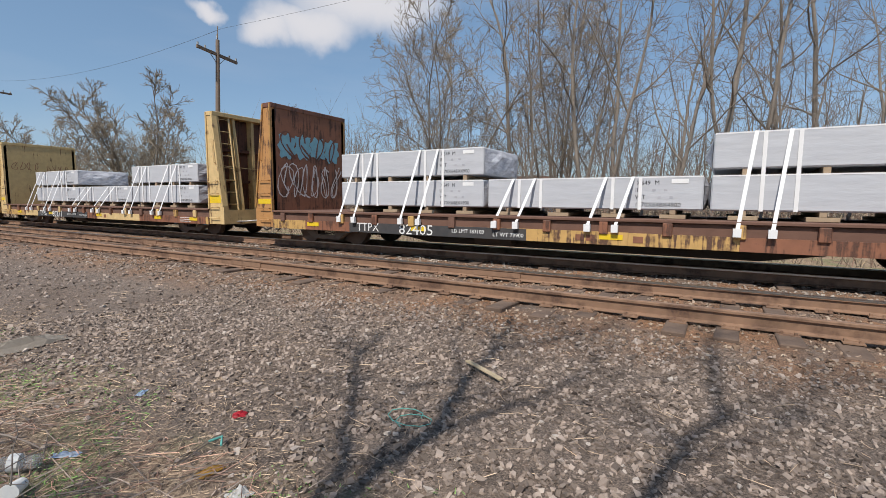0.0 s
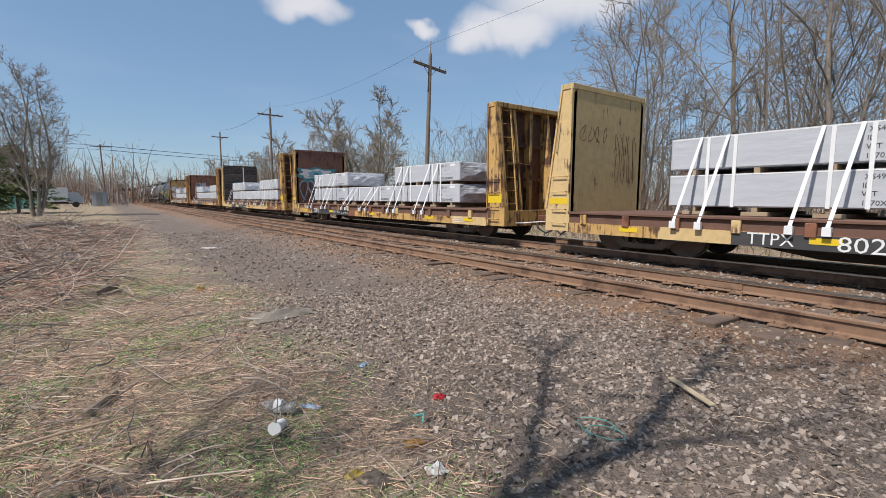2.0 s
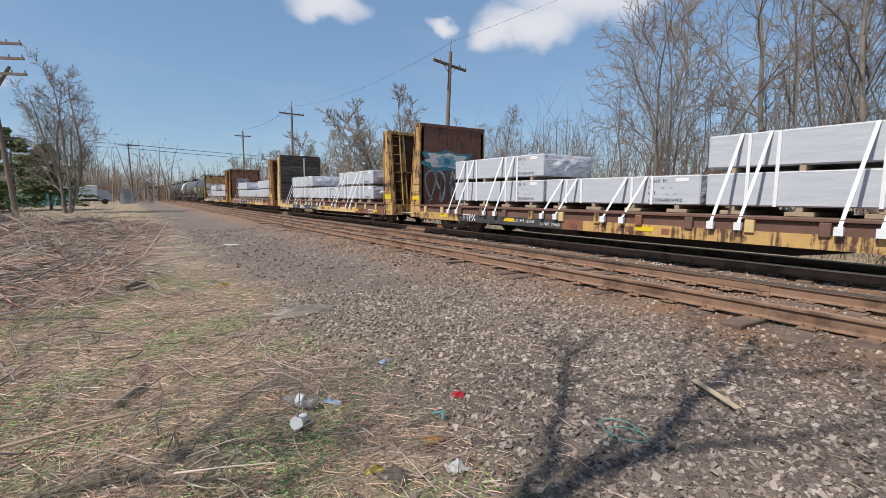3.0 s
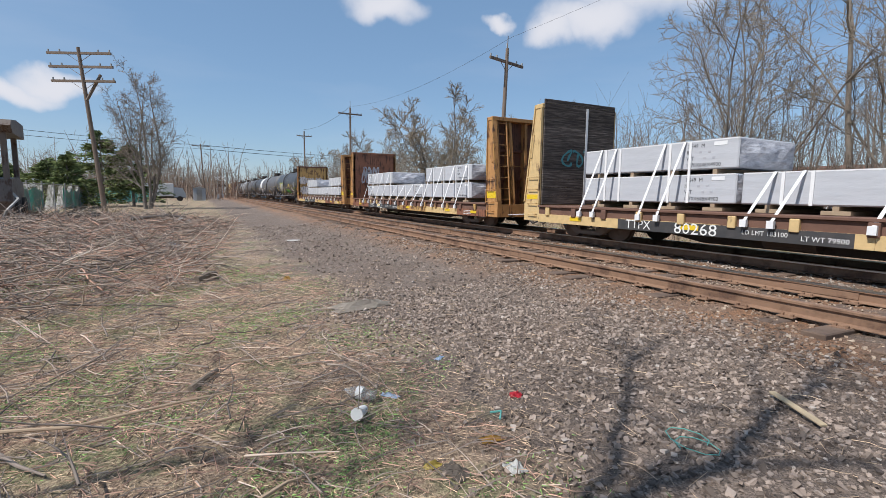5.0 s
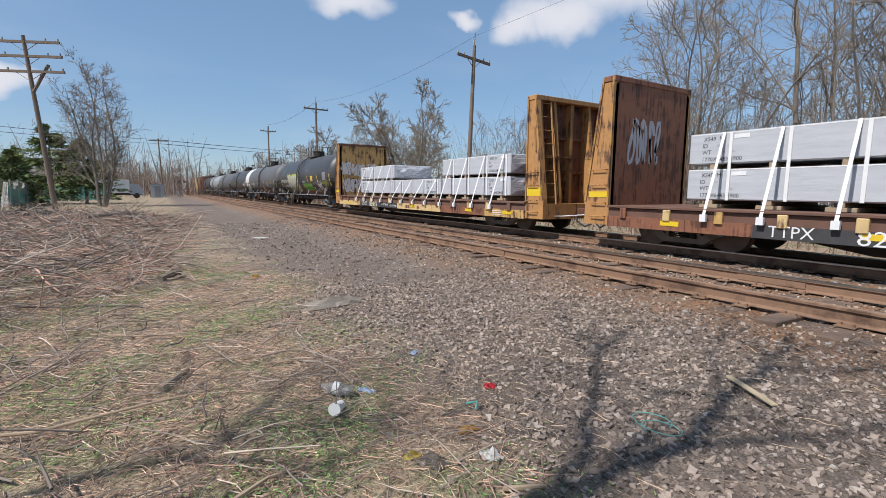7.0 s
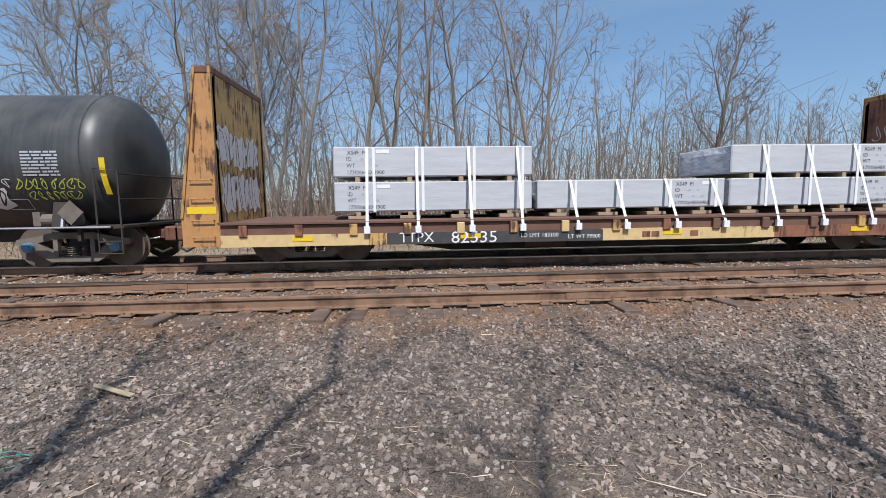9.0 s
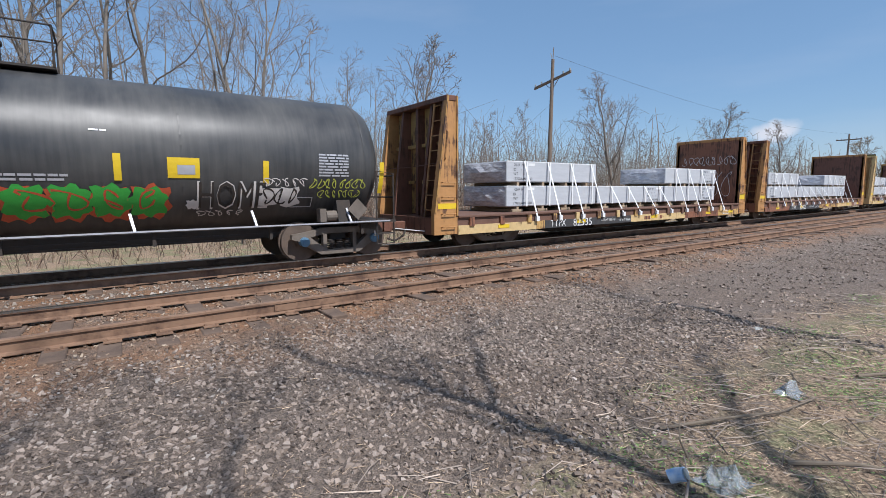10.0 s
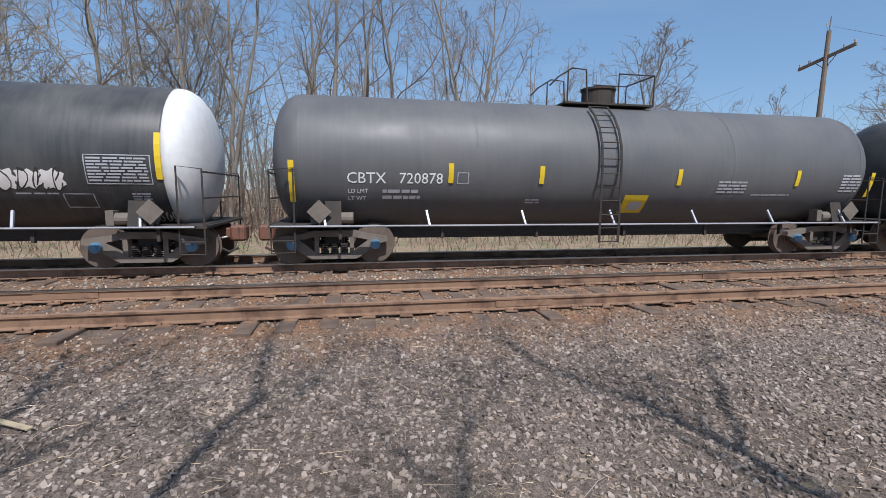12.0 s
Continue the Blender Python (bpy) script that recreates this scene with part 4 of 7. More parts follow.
def bulkhead(car, left, column, panel, inside, dark_planks=False, edge=None):
    """A tall A-framed end wall: upright face to the load, raked columns and ribs behind it."""
    inner = 1.5 if left else CAR_LENGTH - 1.5
    edge = edge or (FLAKING_CREAM if column is CREAM else FLAKING)
    s = -1 if left else 1
    top, base = 3.90, 0.82
    outline = [(-1.46, 0.90), (1.46, 0.90), (1.46, top - 0.20), (1.28, top - 0.04), (-1.28, top - 0.04), (-1.46, top - 0.20)]
    e = part("bulkhead", prism(bmesh.new(), outline, "x", min(inner, inner + s * 0.03), max(inner, inner + s * 0.03)), panel, car)
    foot, head = inner + s * 0.74, inner + s * 0.33
    for y in (-1.5, 1.36):
        prof = [(inner + s * 0.0, 0.42), (foot, 0.42), (foot, 1.0), (head, top), (inner, top)]
        bm = prism(bmesh.new(), prof, "y", y, y + 0.14)
        col = part("column", bm, column, e)
        for near, far in (((inner + s * 0.0, 0.9), (inner + s * 0.0, top)), ((foot - s * 0.05, 1.0), (head - s * 0.05, top))):
            prof = [near, (near[0] + s * 0.05, near[1]), (far[0] + s * 0.05, far[1]), far]
            part("flange", prism(bmesh.new(), prof, "y", y - 0.035, y) if y < 0 else prism(bmesh.new(), prof, "y", y + 0.14, y + 0.175), edge, col)
        if y < 0:
            part("stripe", box(bmesh.new(), min(inner + s * 0.05, inner + s * 0.62), max(inner + s * 0.05, inner + s * 0.62), y - 0.006, y, 1.08, 1.22 if left else 1.32), YELLOW_TAPE, col, "yellow reflective stripe")
            for z in (0.62, 0.95, 1.38, 1.75):
                bm = bmesh.new()
                grab(bm, inner + s * 0.10, inner + s * 0.52, y, z, 0.07)
                part("grab_iron", bm, column, col)
            bm = bmesh.new()
            rod(bm, [(inner + s * 0.42, y, 2.3), (inner + s * 0.42, y - 0.06, 2.35), (inner + s * 0.34, y - 0.06, 3.0), (inner + s * 0.34, y, 3.05)], 0.014, 5)
            part("grab_iron", bm, column, col)
    for y in (-0.72, 0.0, 0.72):
        prof = [(inner + s * 0.03, 0.8), (inner + s * (0.62 if y else 0.30), 0.8), (inner + s * (0.62 if y else 0.30), 1.05), (inner + s * 0.26, top - 0.1), (inner + s * 0.03, top - 0.1)]
        part("rib", prism(bmesh.new(), prof, "y", y - 0.05, y + 0.05), inside, e)
    for z in (1.75, 2.75):
        part("cross_beam", box(bmesh.new(), min(inner + s * 0.03, inner + s * 0.14), max(inner + s * 0.03, inner + s * 0.14), -1.36, 1.36, z, z + 0.09), panel, e)
    part("cap", box(bmesh.new(), min(inner - s * 0.02, head + s * 0.02), max(inner - s * 0.02, head + s * 0.02), -1.52, 1.52, top - 0.11, top + 0.02, 0.01), inside, e)
    # ladder up the raked side
    bm = bmesh.new()
    for y in (-1.30, -0.92):
        rod(bm, [(inner + s * 0.66, y, 0.85), (inner + s * 0.30, y, top - 0.12)], 0.03, 5)
    for k in range(8):
        z = 1.05 + k * 0.38
        f = (z - 0.85) / (top - 0.97)
        xx = inner + s * (0.66 - 0.36 * f)
        rod(bm, [(xx, -1.30, z), (xx, -0.92, z)], 0.014, 5)
    part("ladder", bm, column, e)
    part("end_sill", box(bmesh.new(), min(inner, foot), max(inner, foot), -1.36, 1.36, 0.42, 0.86), inside, e)
    part("cross_wire", rod(bmesh.new(), [(inner + s * 0.5, -1.36, 2.25), (inner + s * 0.45, 0, 2.2), (inner + s * 0.5, 1.4, 2.2)], 0.012, 4), inside, e)
    if not left:
        bm = bmesh.new()
        ring = [(inner + s * 0.72, 0.55 + 0.27 * math.cos(a * 0.5236), 1.75 + 0.27 * math.sin(a * 0.5236)) for a in range(13)]
        rod(bm, ring, 0.018, 5)
        for a in range(0, 12, 3):
            rod(bm, [ring[a], (inner + s * 0.72, 0.55, 1.75)], 0.012, 4)
        box(bm, inner + s * 0.72 - 0.12, inner + s * 0.72 + 0.10, 0.42, 0.68, 1.45, 1.68)
        rod(bm, [(inner + s * 0.7, 0.5, 1.5), (inner + s * 0.62, 0.3, 0.8)], 0.02, 4)
        part("hand_brake", bm, column, e, "hand brake wheel and chain")
    if dark_planks:
        for k in range(12):
            z = 0.92 + k * 0.262
            part("plank", box(bmesh.new(), min(inner - s * 0.05, inner), max(inner - s * 0.05, inner), -1.44, 1.44, z, z + 0.259, 0.004), PLANK_DARK, e)
        part("moss_edge", box(bmesh.new(), min(inner - s * 0.05, inner + s * 0.2), max(inner - s * 0.05, inner + s * 0.2), -1.4, 1.4, top + 0.02, top + 0.05, 0.01), SPRAY_MOSS, e, "yellow-green mossy top edge")
        part("tie_strap", box(bmesh.new(), inner - s * 0.056 - 0.004, inner - s * 0.056 + 0.004, 0.20, 0.29, 0.92, top), STRAP, e, "white tie strap over the planks")
    return e


def flat_car(i, spec):
    L = CAR_LENGTH
    car = new("bulkhead_flat_car")
    tagged(car, spec["label"], "freight car", "freight cars of the train")
    rng = random.Random(100 + i)
    part("deck", box(bmesh.new(), 1.5, L - 1.5, -1.50, 1.50, 0.83, 0.895), DECK, car, "worn timber deck")
    for side in (-1, 1):
        y = side * 1.5
        a, b = sorted((y, y - side * 0.03))
        sill = part("side_sill", box(bmesh.new(), 1.5, L - 1.5, a, b, 0.40, 0.84), DECK, car)
        c, d = sorted((y, y + side * 0.035))
        x, k = 1.5, 0
        while x < L - 1.55:
            w = min(rng.uniform(1.0, 3.2), L - 1.5 - x)
            part("sill_plate", box(bmesh.new(), x + 0.002, x + w - 0.002, c, d, 0.40, 0.64 + rng.uniform(-0.01, 0.01)), rng.choice(spec["sill"]), sill)
            x += w
        part("deck_edge", box(bmesh.new(), 1.5, L - 1.5, min(y, y + side * 0.06), max(y, y + side * 0.06), 0.84, 0.895, 0.008), DECK, sill)
        for k in range(15):
            px = 1.95 + k * 1.09
            e, f = sorted((y, y + side * 0.075))
            part("stake_pocket", box(bmesh.new(), px - 0.08, px + 0.08, e, f, 0.60, 0.835, 0.012), rng.choice(spec["sill"] + [DECK]), sill)
        if side < 0:
            for px in (2.9, 6.3, 10.6, 14.8, 16.9):
                part("reflector", box(bmesh.new(), px, px + 0.42, y - 0.045, y - 0.036, 0.50, 0.60), YELLOW_TAPE, sill, "yellow reflector")
            if spec.get("number"):
                mark, num = spec["number"]
                ma, mb = spec.get("at", (4.25, 5.3))
                part("number_panel", box(bmesh.new(), ma - 0.25, mb + 3.2, y - 0.040, y - 0.035, 0.40, 0.64), PATCH_BLACK, sill)
                put = lambda dx, dz: (lambda p, q: (dx + p, y - 0.046, dz + q))
                lettering(mark, 0.29, WHITE_PAINT, sill, put(ma, 0.44))
                lettering(num, 0.34, WHITE_PAINT, sill, put(mb, 0.41), wide=1.15)
                lettering("LD LMT 183100", 0.12, WHITE_PAINT, sill, put(mb + 1.45, 0.50))
                lettering("LT WT 79900", 0.12, WHITE_PAINT, sill, put(mb + 2.45, 0.46))
            if spec.get("code"):
                lettering(spec["code"], 0.22, WHITE_PAINT, sill, (lambda p, q: (9.75 + p, y - 0.046, 0.44 + q)))
            for k, px in enumerate((10.15, 10.35, 11.2)):
                part("mark_bar", box(bmesh.new(), px, px + 0.17, y - 0.041, y - 0.036, 0.46, 0.58), RUST, sill)
            bm = bmesh.new()
            for k in range(3):
                box(bm, 16.35 + k * 0.0, 16.95, y - 0.042, y - 0.036, 0.46 + k * 0.06, 0.475 + k * 0.06)
            part("data_box", bm, WHITE_PAINT, sill)
    belly = [(4.1, 0.82), (4.1, 0.50), (6.2, 0.16), (13.2, 0.16), (15.3, 0.50), (15.3, 0.82)]
    for y in (-0.55, 0.35):
        part("centre_sill", prism(bmesh.new(), belly, "y", y, y + 0.2), GEAR, car, "black fishbelly sill")
    part("draft_sill", box(bmesh.new(), 0.9, L - 0.9, -0.3, 0.3, 0.46, 0.80), GEAR, car)
    bm = disc(bmesh.new(), (8.2, -0.95, 0.42), (1, 0, 0), 0.2, 0.9, 12)
    rod(bm, [(6, -0.9, 0.36), (13, -0.9, 0.36)], 0.02, 4)
    part("air_tank", bm, GEAR, car)
    bulkhead(car, True, spec["left"][0], spec["left"][1], spec["left"][2], spec.get("planks", False))
    bulkhead(car, False, spec["right"][0], spec["right"][1], spec["right"][2])
    truck(car, 3.15)
    truck(car, L - 3.15)
    coupler(car, 0.12, 1)
    coupler(car, L - 0.12, -1)
    return roll(car, FIRST_JOINT - CAR_LENGTH * i)


def wrapped_pack(u, x, z, seed, flip):
    """A long load sealed in white plastic, its ends gathered; on timber blocks, tied down."""
    rng = random.Random(seed)
    L, W, H = 4.24, 1.02, 0.62
    th = new("wrapped_panel_pack")
    tagged(th, "silver-white plastic-wrapped panel pack strapped on the flat car", "wrapped load", "wrapped packs on the flat cars")
    bm = box(bmesh.new(), 0, L, -W, W, 0, H, 0.025)
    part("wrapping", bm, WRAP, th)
    for x0, s in ((0, -1), (L, 1)):
        g = bmesh.new()
        cols, rows = 9, 5
        grid = [[g.verts.new((x0 + s * (0.01 + (0.06 + 0.10 * rng.random()) * (math.sin(math.pi * i / (cols - 1)) * math.sin(math.pi * j / (rows - 1)))), -W + 0.03 + (2 * W - 0.06) * i / (cols - 1), 0.03 + (H - 0.06) * j / (rows - 1))) for i in range(cols)] for j in range(rows)]
        for j in range(rows - 1):
            for i in range(cols - 1):
                g.faces.new((grid[j][i], grid[j][i + 1], grid[j + 1][i + 1], grid[j + 1][i]))
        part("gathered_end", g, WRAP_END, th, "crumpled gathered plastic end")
    part("edge_tape", box(bmesh.new(), 0.02, L - 0.02, -W - 0.003, -W + 0.02, H - 0.02, H + 0.004), STRAP, th)
    tx = L - 1.15 if flip else 0.28
    put = lambda dx, dz: (lambda p, q: (tx + dx + p, -W - 0.005, dz + q))
    lettering("XS49  M", 0.115, BLACK_INK, th, put(0.02, 0.47))
    lettering("ID", 0.115, BLACK_INK, th, put(0, 0.335))
    lettering("WT", 0.115, BLACK_INK, th, put(0, 0.205))
    lettering("1770X648X4900", 0.115, BLACK_INK, th, put(0, 0.06))
    bm = bmesh.new()
    for k in range(4):
        box(bm, tx + 0.30 + k * 0.10, tx + 0.36 + k * 0.10, -W - 0.006, -W - 0.002, 0.352 - 0.13 * (k % 2), 0.39 - 0.13 * (k % 2))
    part("handwriting", bm, SPRAY_GREYED, th)
    part("sticker", box(bmesh.new(), tx + 0.62, tx + 0.9, -W - 0.006, -W - 0.002, 0.49, 0.57), STRAP, th)
    return roll(th, u + x, FAR_TRACK, RAIL_TOP + z)


def pack_straps(th, heights, span, slant):
    for k, x in enumerate(span):
        bm = bmesh.new()
        top = heights
        for side in (-1, 1):
            pts = [(x, side * 1.035, top + 0.005), (x + slant, side * 1.60, -0.32)]
            a, b = Vector(pts[0]), Vector(pts[1])
            w = Vector((0.029, 0, 0))
            t = Vector((0, side * 0.006, 0))
            vs = [bm.verts.new(p) for p in (a - w, a + w, b + w, b - w, a - w + t, a + w + t, b + w + t, b - w + t)]
            for f in ((0, 1, 2, 3), (7, 6, 5, 4), (0, 4, 5, 1), (1, 5, 6, 2), (2, 6, 7, 3), (3, 7, 4, 0)):
                bm.faces.new([vs[i] for i in f])
            box(bm, x + slant - 0.06, x + slant + 0.06, min(side * 1.56, side * 1.63), max(side * 1.56, side * 1.63), -0.42, -0.28)
            box(bm, x + 0.10, x + 0.16, min(side * 1.026, side * 1.036), max(side * 1.026, side * 1.036), 0.0, top)
        box(bm, x - 0.035, x + 0.035, -1.035, 1.035, top + 0.002, top + 0.009)
        part("strap", bm, STRAP, th, "taut white webbing strap")


def load(i):
    u = FIRST_JOINT - CAR_LENGTH * i + {2: -0.6, 3: -0.8, 4: -0.55}.get(i, 0.0)
    z0, step = 1.06, 0.73
    for k, (x, two) in enumerate(((3.68, True), (8.03, False), (12.38, True))):
        low = wrapped_pack(u, x, z0, 7 * i + k, k != 0 or i < 4)
        for bx in (0.5, 1.6, 2.7, 3.75):
            part("bearer", box(bmesh.new(), bx - 0.22, bx + 0.22, -1.0, 1.0, -0.16, -0.085, 0.006), SHUT_TIMBER, low)
            part("bearer", box(bmesh.new(), bx - 0.05, bx + 0.05, -1.0, 1.0, -0.085, 0.0, 0.006), SHUT_TIMBER, low)
        if two:
            up = wrapped_pack(u, x, z0 + step, 7 * i + k + 50, k != 0 or i < 4)
            for bx in (0.5, 1.6, 2.7, 3.75):
                part("bearer", box(bmesh.new(), bx - 0.05, bx + 0.05, -1.0, 1.0, -0.11, 0.0, 0.006), SHUT_TIMBER, up)
        span = (0.72, 1.75, 2.85, 3.9) if i > 3 else (0.62, 1.1, 2.55, 3.05)
        pack_straps(low, 0.62 + (step if two else 0), span, -0.2 if i < 4 else 0.01)


CARS = {
    -2: dict(label="rust-brown bulkhead flat car loaded with white wrapped packs", sill=[OCHRE, RUST, CREAM], left=(RUST, RUST, RUST_DARK), right=(OCHRE, RUST, RUST_DARK)),
    -1: dict(label="rust-brown bulkhead flat car loaded with white wrapped packs", sill=[OCHRE, RUST, RUST], left=(ORANGE, RUST, RUST_DARK), right=(OCHRE, RUST_DARK, RUST_DARK)),
    0: dict(label="rusty bulkhead flat car with blue and white graffiti on its end", sill=[OCHRE, RUST, OCHRE], left=(ORANGE, RUST, RUST_DARK), right=(OCHRE, RUST_DARK, OCHRE), number=("TTPX", "82405"), at=(4.65, 5.95)),
    1: dict(label="cream and buff bulkhead flat car loaded with white packs", sill=[CREAM, CREAM, OCHRE, RUST], left=(CREAM, BUFF, BUFF), right=(CREAM, RUST_DARK, CREAM), number=("TTPX", "80271"), at=(5.4, 6.65)),
    2: dict(label="yellow and rust flat car with an eye-like mural on its end", sill=[OCHRE, CREAM, RUST], left=(OCHRE, RUST_DARK, RUST_DARK), right=(OCHRE, RUST_DARK, OCHRE), number=("TTPX", "")),
    3: dict(label="cream bulkhead flat car with dark planks on its end", sill=[CREAM, CREAM, CREAM, RUST], left=(CREAM, CREAM, CREAM), right=(OCHRE, RUST_DARK, OCHRE), planks=True, number=("TTPX", "80268"), at=(4.85, 6.15), code="R1"),
    4: dict(label="deep rust-red bulkhead flat car loaded with white packs", sill=[OCHRE, RUST, RUST, CREAM], left=(ORANGE, RUST, RUST), right=(ORANGE, RUST_DARK, ORANGE), number=("TTPX", "82425"), at=(5.0, 6.25)),
    5: dict(label="orange-brown bulkhead flat car with white graffiti on its end", sill=[CREAM, RUST, OCHRE], left=(ORANGE, OCHRE, RUST_DARK), right=(ORANGE, RUST, ORANGE), number=("TTPX", "82535"), at=(5.05, 6.1)),
}
cars = {}
for i, spec in CARS.items():
    cars[i] = flat_car(i, spec)
    load(i)

# sprayed shapes on the end walls
SPRAY_BLUE = surface("spray_light_blue", (0.20, 0.42, 0.50), (0.12, 0.26, 0.33), 0.6)
SPRAY_WHITE = surface("spray_white", (0.70, 0.66, 0.63), (0.45, 0.40, 0.38), 0.6)
SPRAY_SILVER = surface("spray_silver", (0.50, 0.50, 0.53), (0.36, 0.36, 0.40), 0.45, 0.3)
SPRAY_LIME = surface("spray_lime", (0.42, 0.45, 0.06), (0.27, 0.30, 0.04), 0.6)
SPRAY_GREEN = surface("spray_green", (0.06, 0.42, 0.06), (0.03, 0.28, 0.04), 0.6)
SPRAY_RED = surface("spray_red", (0.55, 0.10, 0.04), (0.4, 0.07, 0.03), 0.6)
SPRAY_TEAL = surface("spray_teal", (0.06, 0.24, 0.26), (0.03, 0.12, 0.14), 0.6)


def end_face(p, q, h):
    return (1.5 + h, p, q)


def back_face(p, q, h):
    return (CAR_LENGTH - 1.5 - h, p, q)


ends = {i: [c for c in cars[i].children if c.name.startswith("bulkhead")] for i in cars}
spray(ends[0][0], "graffiti", end_face, [("blob", SPRAY_BLUE, -1.25, 1.2, 2.35, 3.25, 4, 1), ("line", RUST_DARK, -1.2, 1.15, 2.4, 3.2, 4, 0.07, 2), ("line", SPRAY_WHITE, -1.3, 1.25, 1.25, 2.3, 6, 0.045, 3), ("line", SPRAY_WHITE, -1.2, 1.3, 1.3, 2.2, 5, 0.04, 9)], "sprayed graffiti")
spray(ends[1][0], "graffiti", end_face, [("line", RUST, -1.2, -0.1, 2.6, 3.0, 4, 0.03, 4), ("line", RUST, 0.2, 1.2, 1.6, 2.9, 4, 0.03, 5)], "thin sprayed scribble")
spray(ends[2][0], "graffiti", end_face, [("blob", SPRAY_TEAL, -1.4, 0.9, 2.0, 3.1, 1, 6), ("blob", SPRAY_WHITE, -1.2, 0.6, 2.25, 2.9, 1, 7), ("blob", SPRAY_BLUE, -0.75, 0.1, 2.3, 2.85, 1, 8), ("blob", SPRAY_TEAL, -0.45, -0.15, 2.4, 2.7, 1, 10), ("line", SPRAY_SILVER, -1.3, 1.2, 0.95, 2.2, 5, 0.09, 11), ("line", SPRAY_TEAL, -1.3, 1.2, 0.95, 2.2, 5, 0.05, 12)], "eye-like mural in teal and white")
spray(ends[3][0], "graffiti", lambda p, q, h: (1.55 + h, p, q), [("line", SPRAY_TEAL, -0.7, 0.6, 2.1, 2.6, 3, 0.09, 13)], "blue sprayed smudge")
spray(ends[4][0], "graffiti", end_face, [("line", SPRAY_SILVER, -0.9, 0.3, 1.9, 3.0, 5, 0.12, 14)], "worn pale smear")
spray(ends[5][0], "graffiti", end_face, [("blob", SPRAY_WHITE, -1.4, 1.0, 1.95, 2.9, 3, 15), ("blob", SPRAY_WHITE, -1.3, 1.0, 1.0, 2.0, 3, 16), ("line", GEAR, -1.35, 1.0, 1.1, 2.8, 6, 0.025, 17)], "white sprayed lettering blocks")
spray(ends[5][1], "graffiti", back_face, [("line", SPRAY_WHITE, -1.3, 1.2, 2.7, 3.1, 9, 0.03, 18), ("line", SPRAY_WHITE, -1.2, 1.2, 1.2, 2.4, 5, 0.03, 19)], "thin white sprayed scribble")

# ---- tank cars ----
def tank_paint(name, col, rough, dust):
    m, nt, b = material(name, rough)
    v = coords(nt)
    big = noise_tex(nt, v, 0.9, 6)
    run = noise_tex(nt, coords(nt, (5, 1, 0.35)), 2.2, 5)
    grime = remap(nt, maths(nt, "ADD", big, maths(nt, "MULTIPLY", run, 0.6)), 0.6, 1.05, 0, 0.7)
    nt.links.new(mixc(nt, grime, col, dust), b.inputs["Base Color"])
    nt.links.new(remap(nt, big, 0.3, 0.7, rough - 0.08, rough + 0.12), b.inputs["Roughness"])
    return m


TANK_GREY = tank_paint("matt_grey_black_tank", (0.085, 0.085, 0.09), 0.55, (0.125, 0.122, 0.12))
TANK_BLACK = tank_paint("glossy_black_tank", (0.03, 0.031, 0.034), 0.42, (0.10, 0.096, 0.09))
TANK_PALE = tank_paint("pale_grey_tank", (0.30, 0.31, 0.32), 0.5, (0.2, 0.2, 0.2))
TANK_WHITE = surface("white_tank_end", (0.72, 0.71, 0.70), (0.55, 0.54, 0.53), 0.55)
TANK_R, TANK_Z = 1.45, 2.2


def shell_at(p, q, h):
    """A point on the near flank of the tank at p along and height q."""
    k = min(max((q - TANK_Z) / TANK_R, -0.999), 0.999)
    a = math.asin(k)
    return (p, -(TANK_R + h) * math.cos(a), TANK_Z + (TANK_R + h) * math.sin(a))


def lathe(profile, sides=48):
    bm = bmesh.new()
    rings = []
    for x, r in profile:
        rings.append([bm.verts.new((x, r * math.cos(6.2832 * k / sides), TANK_Z + r * math.sin(6.2832 * k / sides))) for k in range(sides)])
    for a, b in zip(rings, rings[1:]):
        for k in range(sides):
            bm.faces.new((a[k], a[(k + 1) % sides], b[(k + 1) % sides], b[k]))
    bm.faces.new(rings[0])
    bm.faces.new(rings[-1][::-1])
    return bm


def patch(bm, p0, p1, q0, q1, h=0.006):
    """A thin plate hugging the tank's flank."""
    rows = 4
    low = [[bm.verts.new(shell_at(p, q0 + (q1 - q0) * j / rows, h)) for p in (p0, p1)] for j in range(rows + 1)]
    for a, b in zip(low, low[1:]):
        bm.faces.new((a[0], a[1], b[1], b[0]))
    return bm


def smooth_all(ob):
    ob.data.polygons.foreach_set("use_smooth", [True] * len(ob.data.polygons))
    return ob


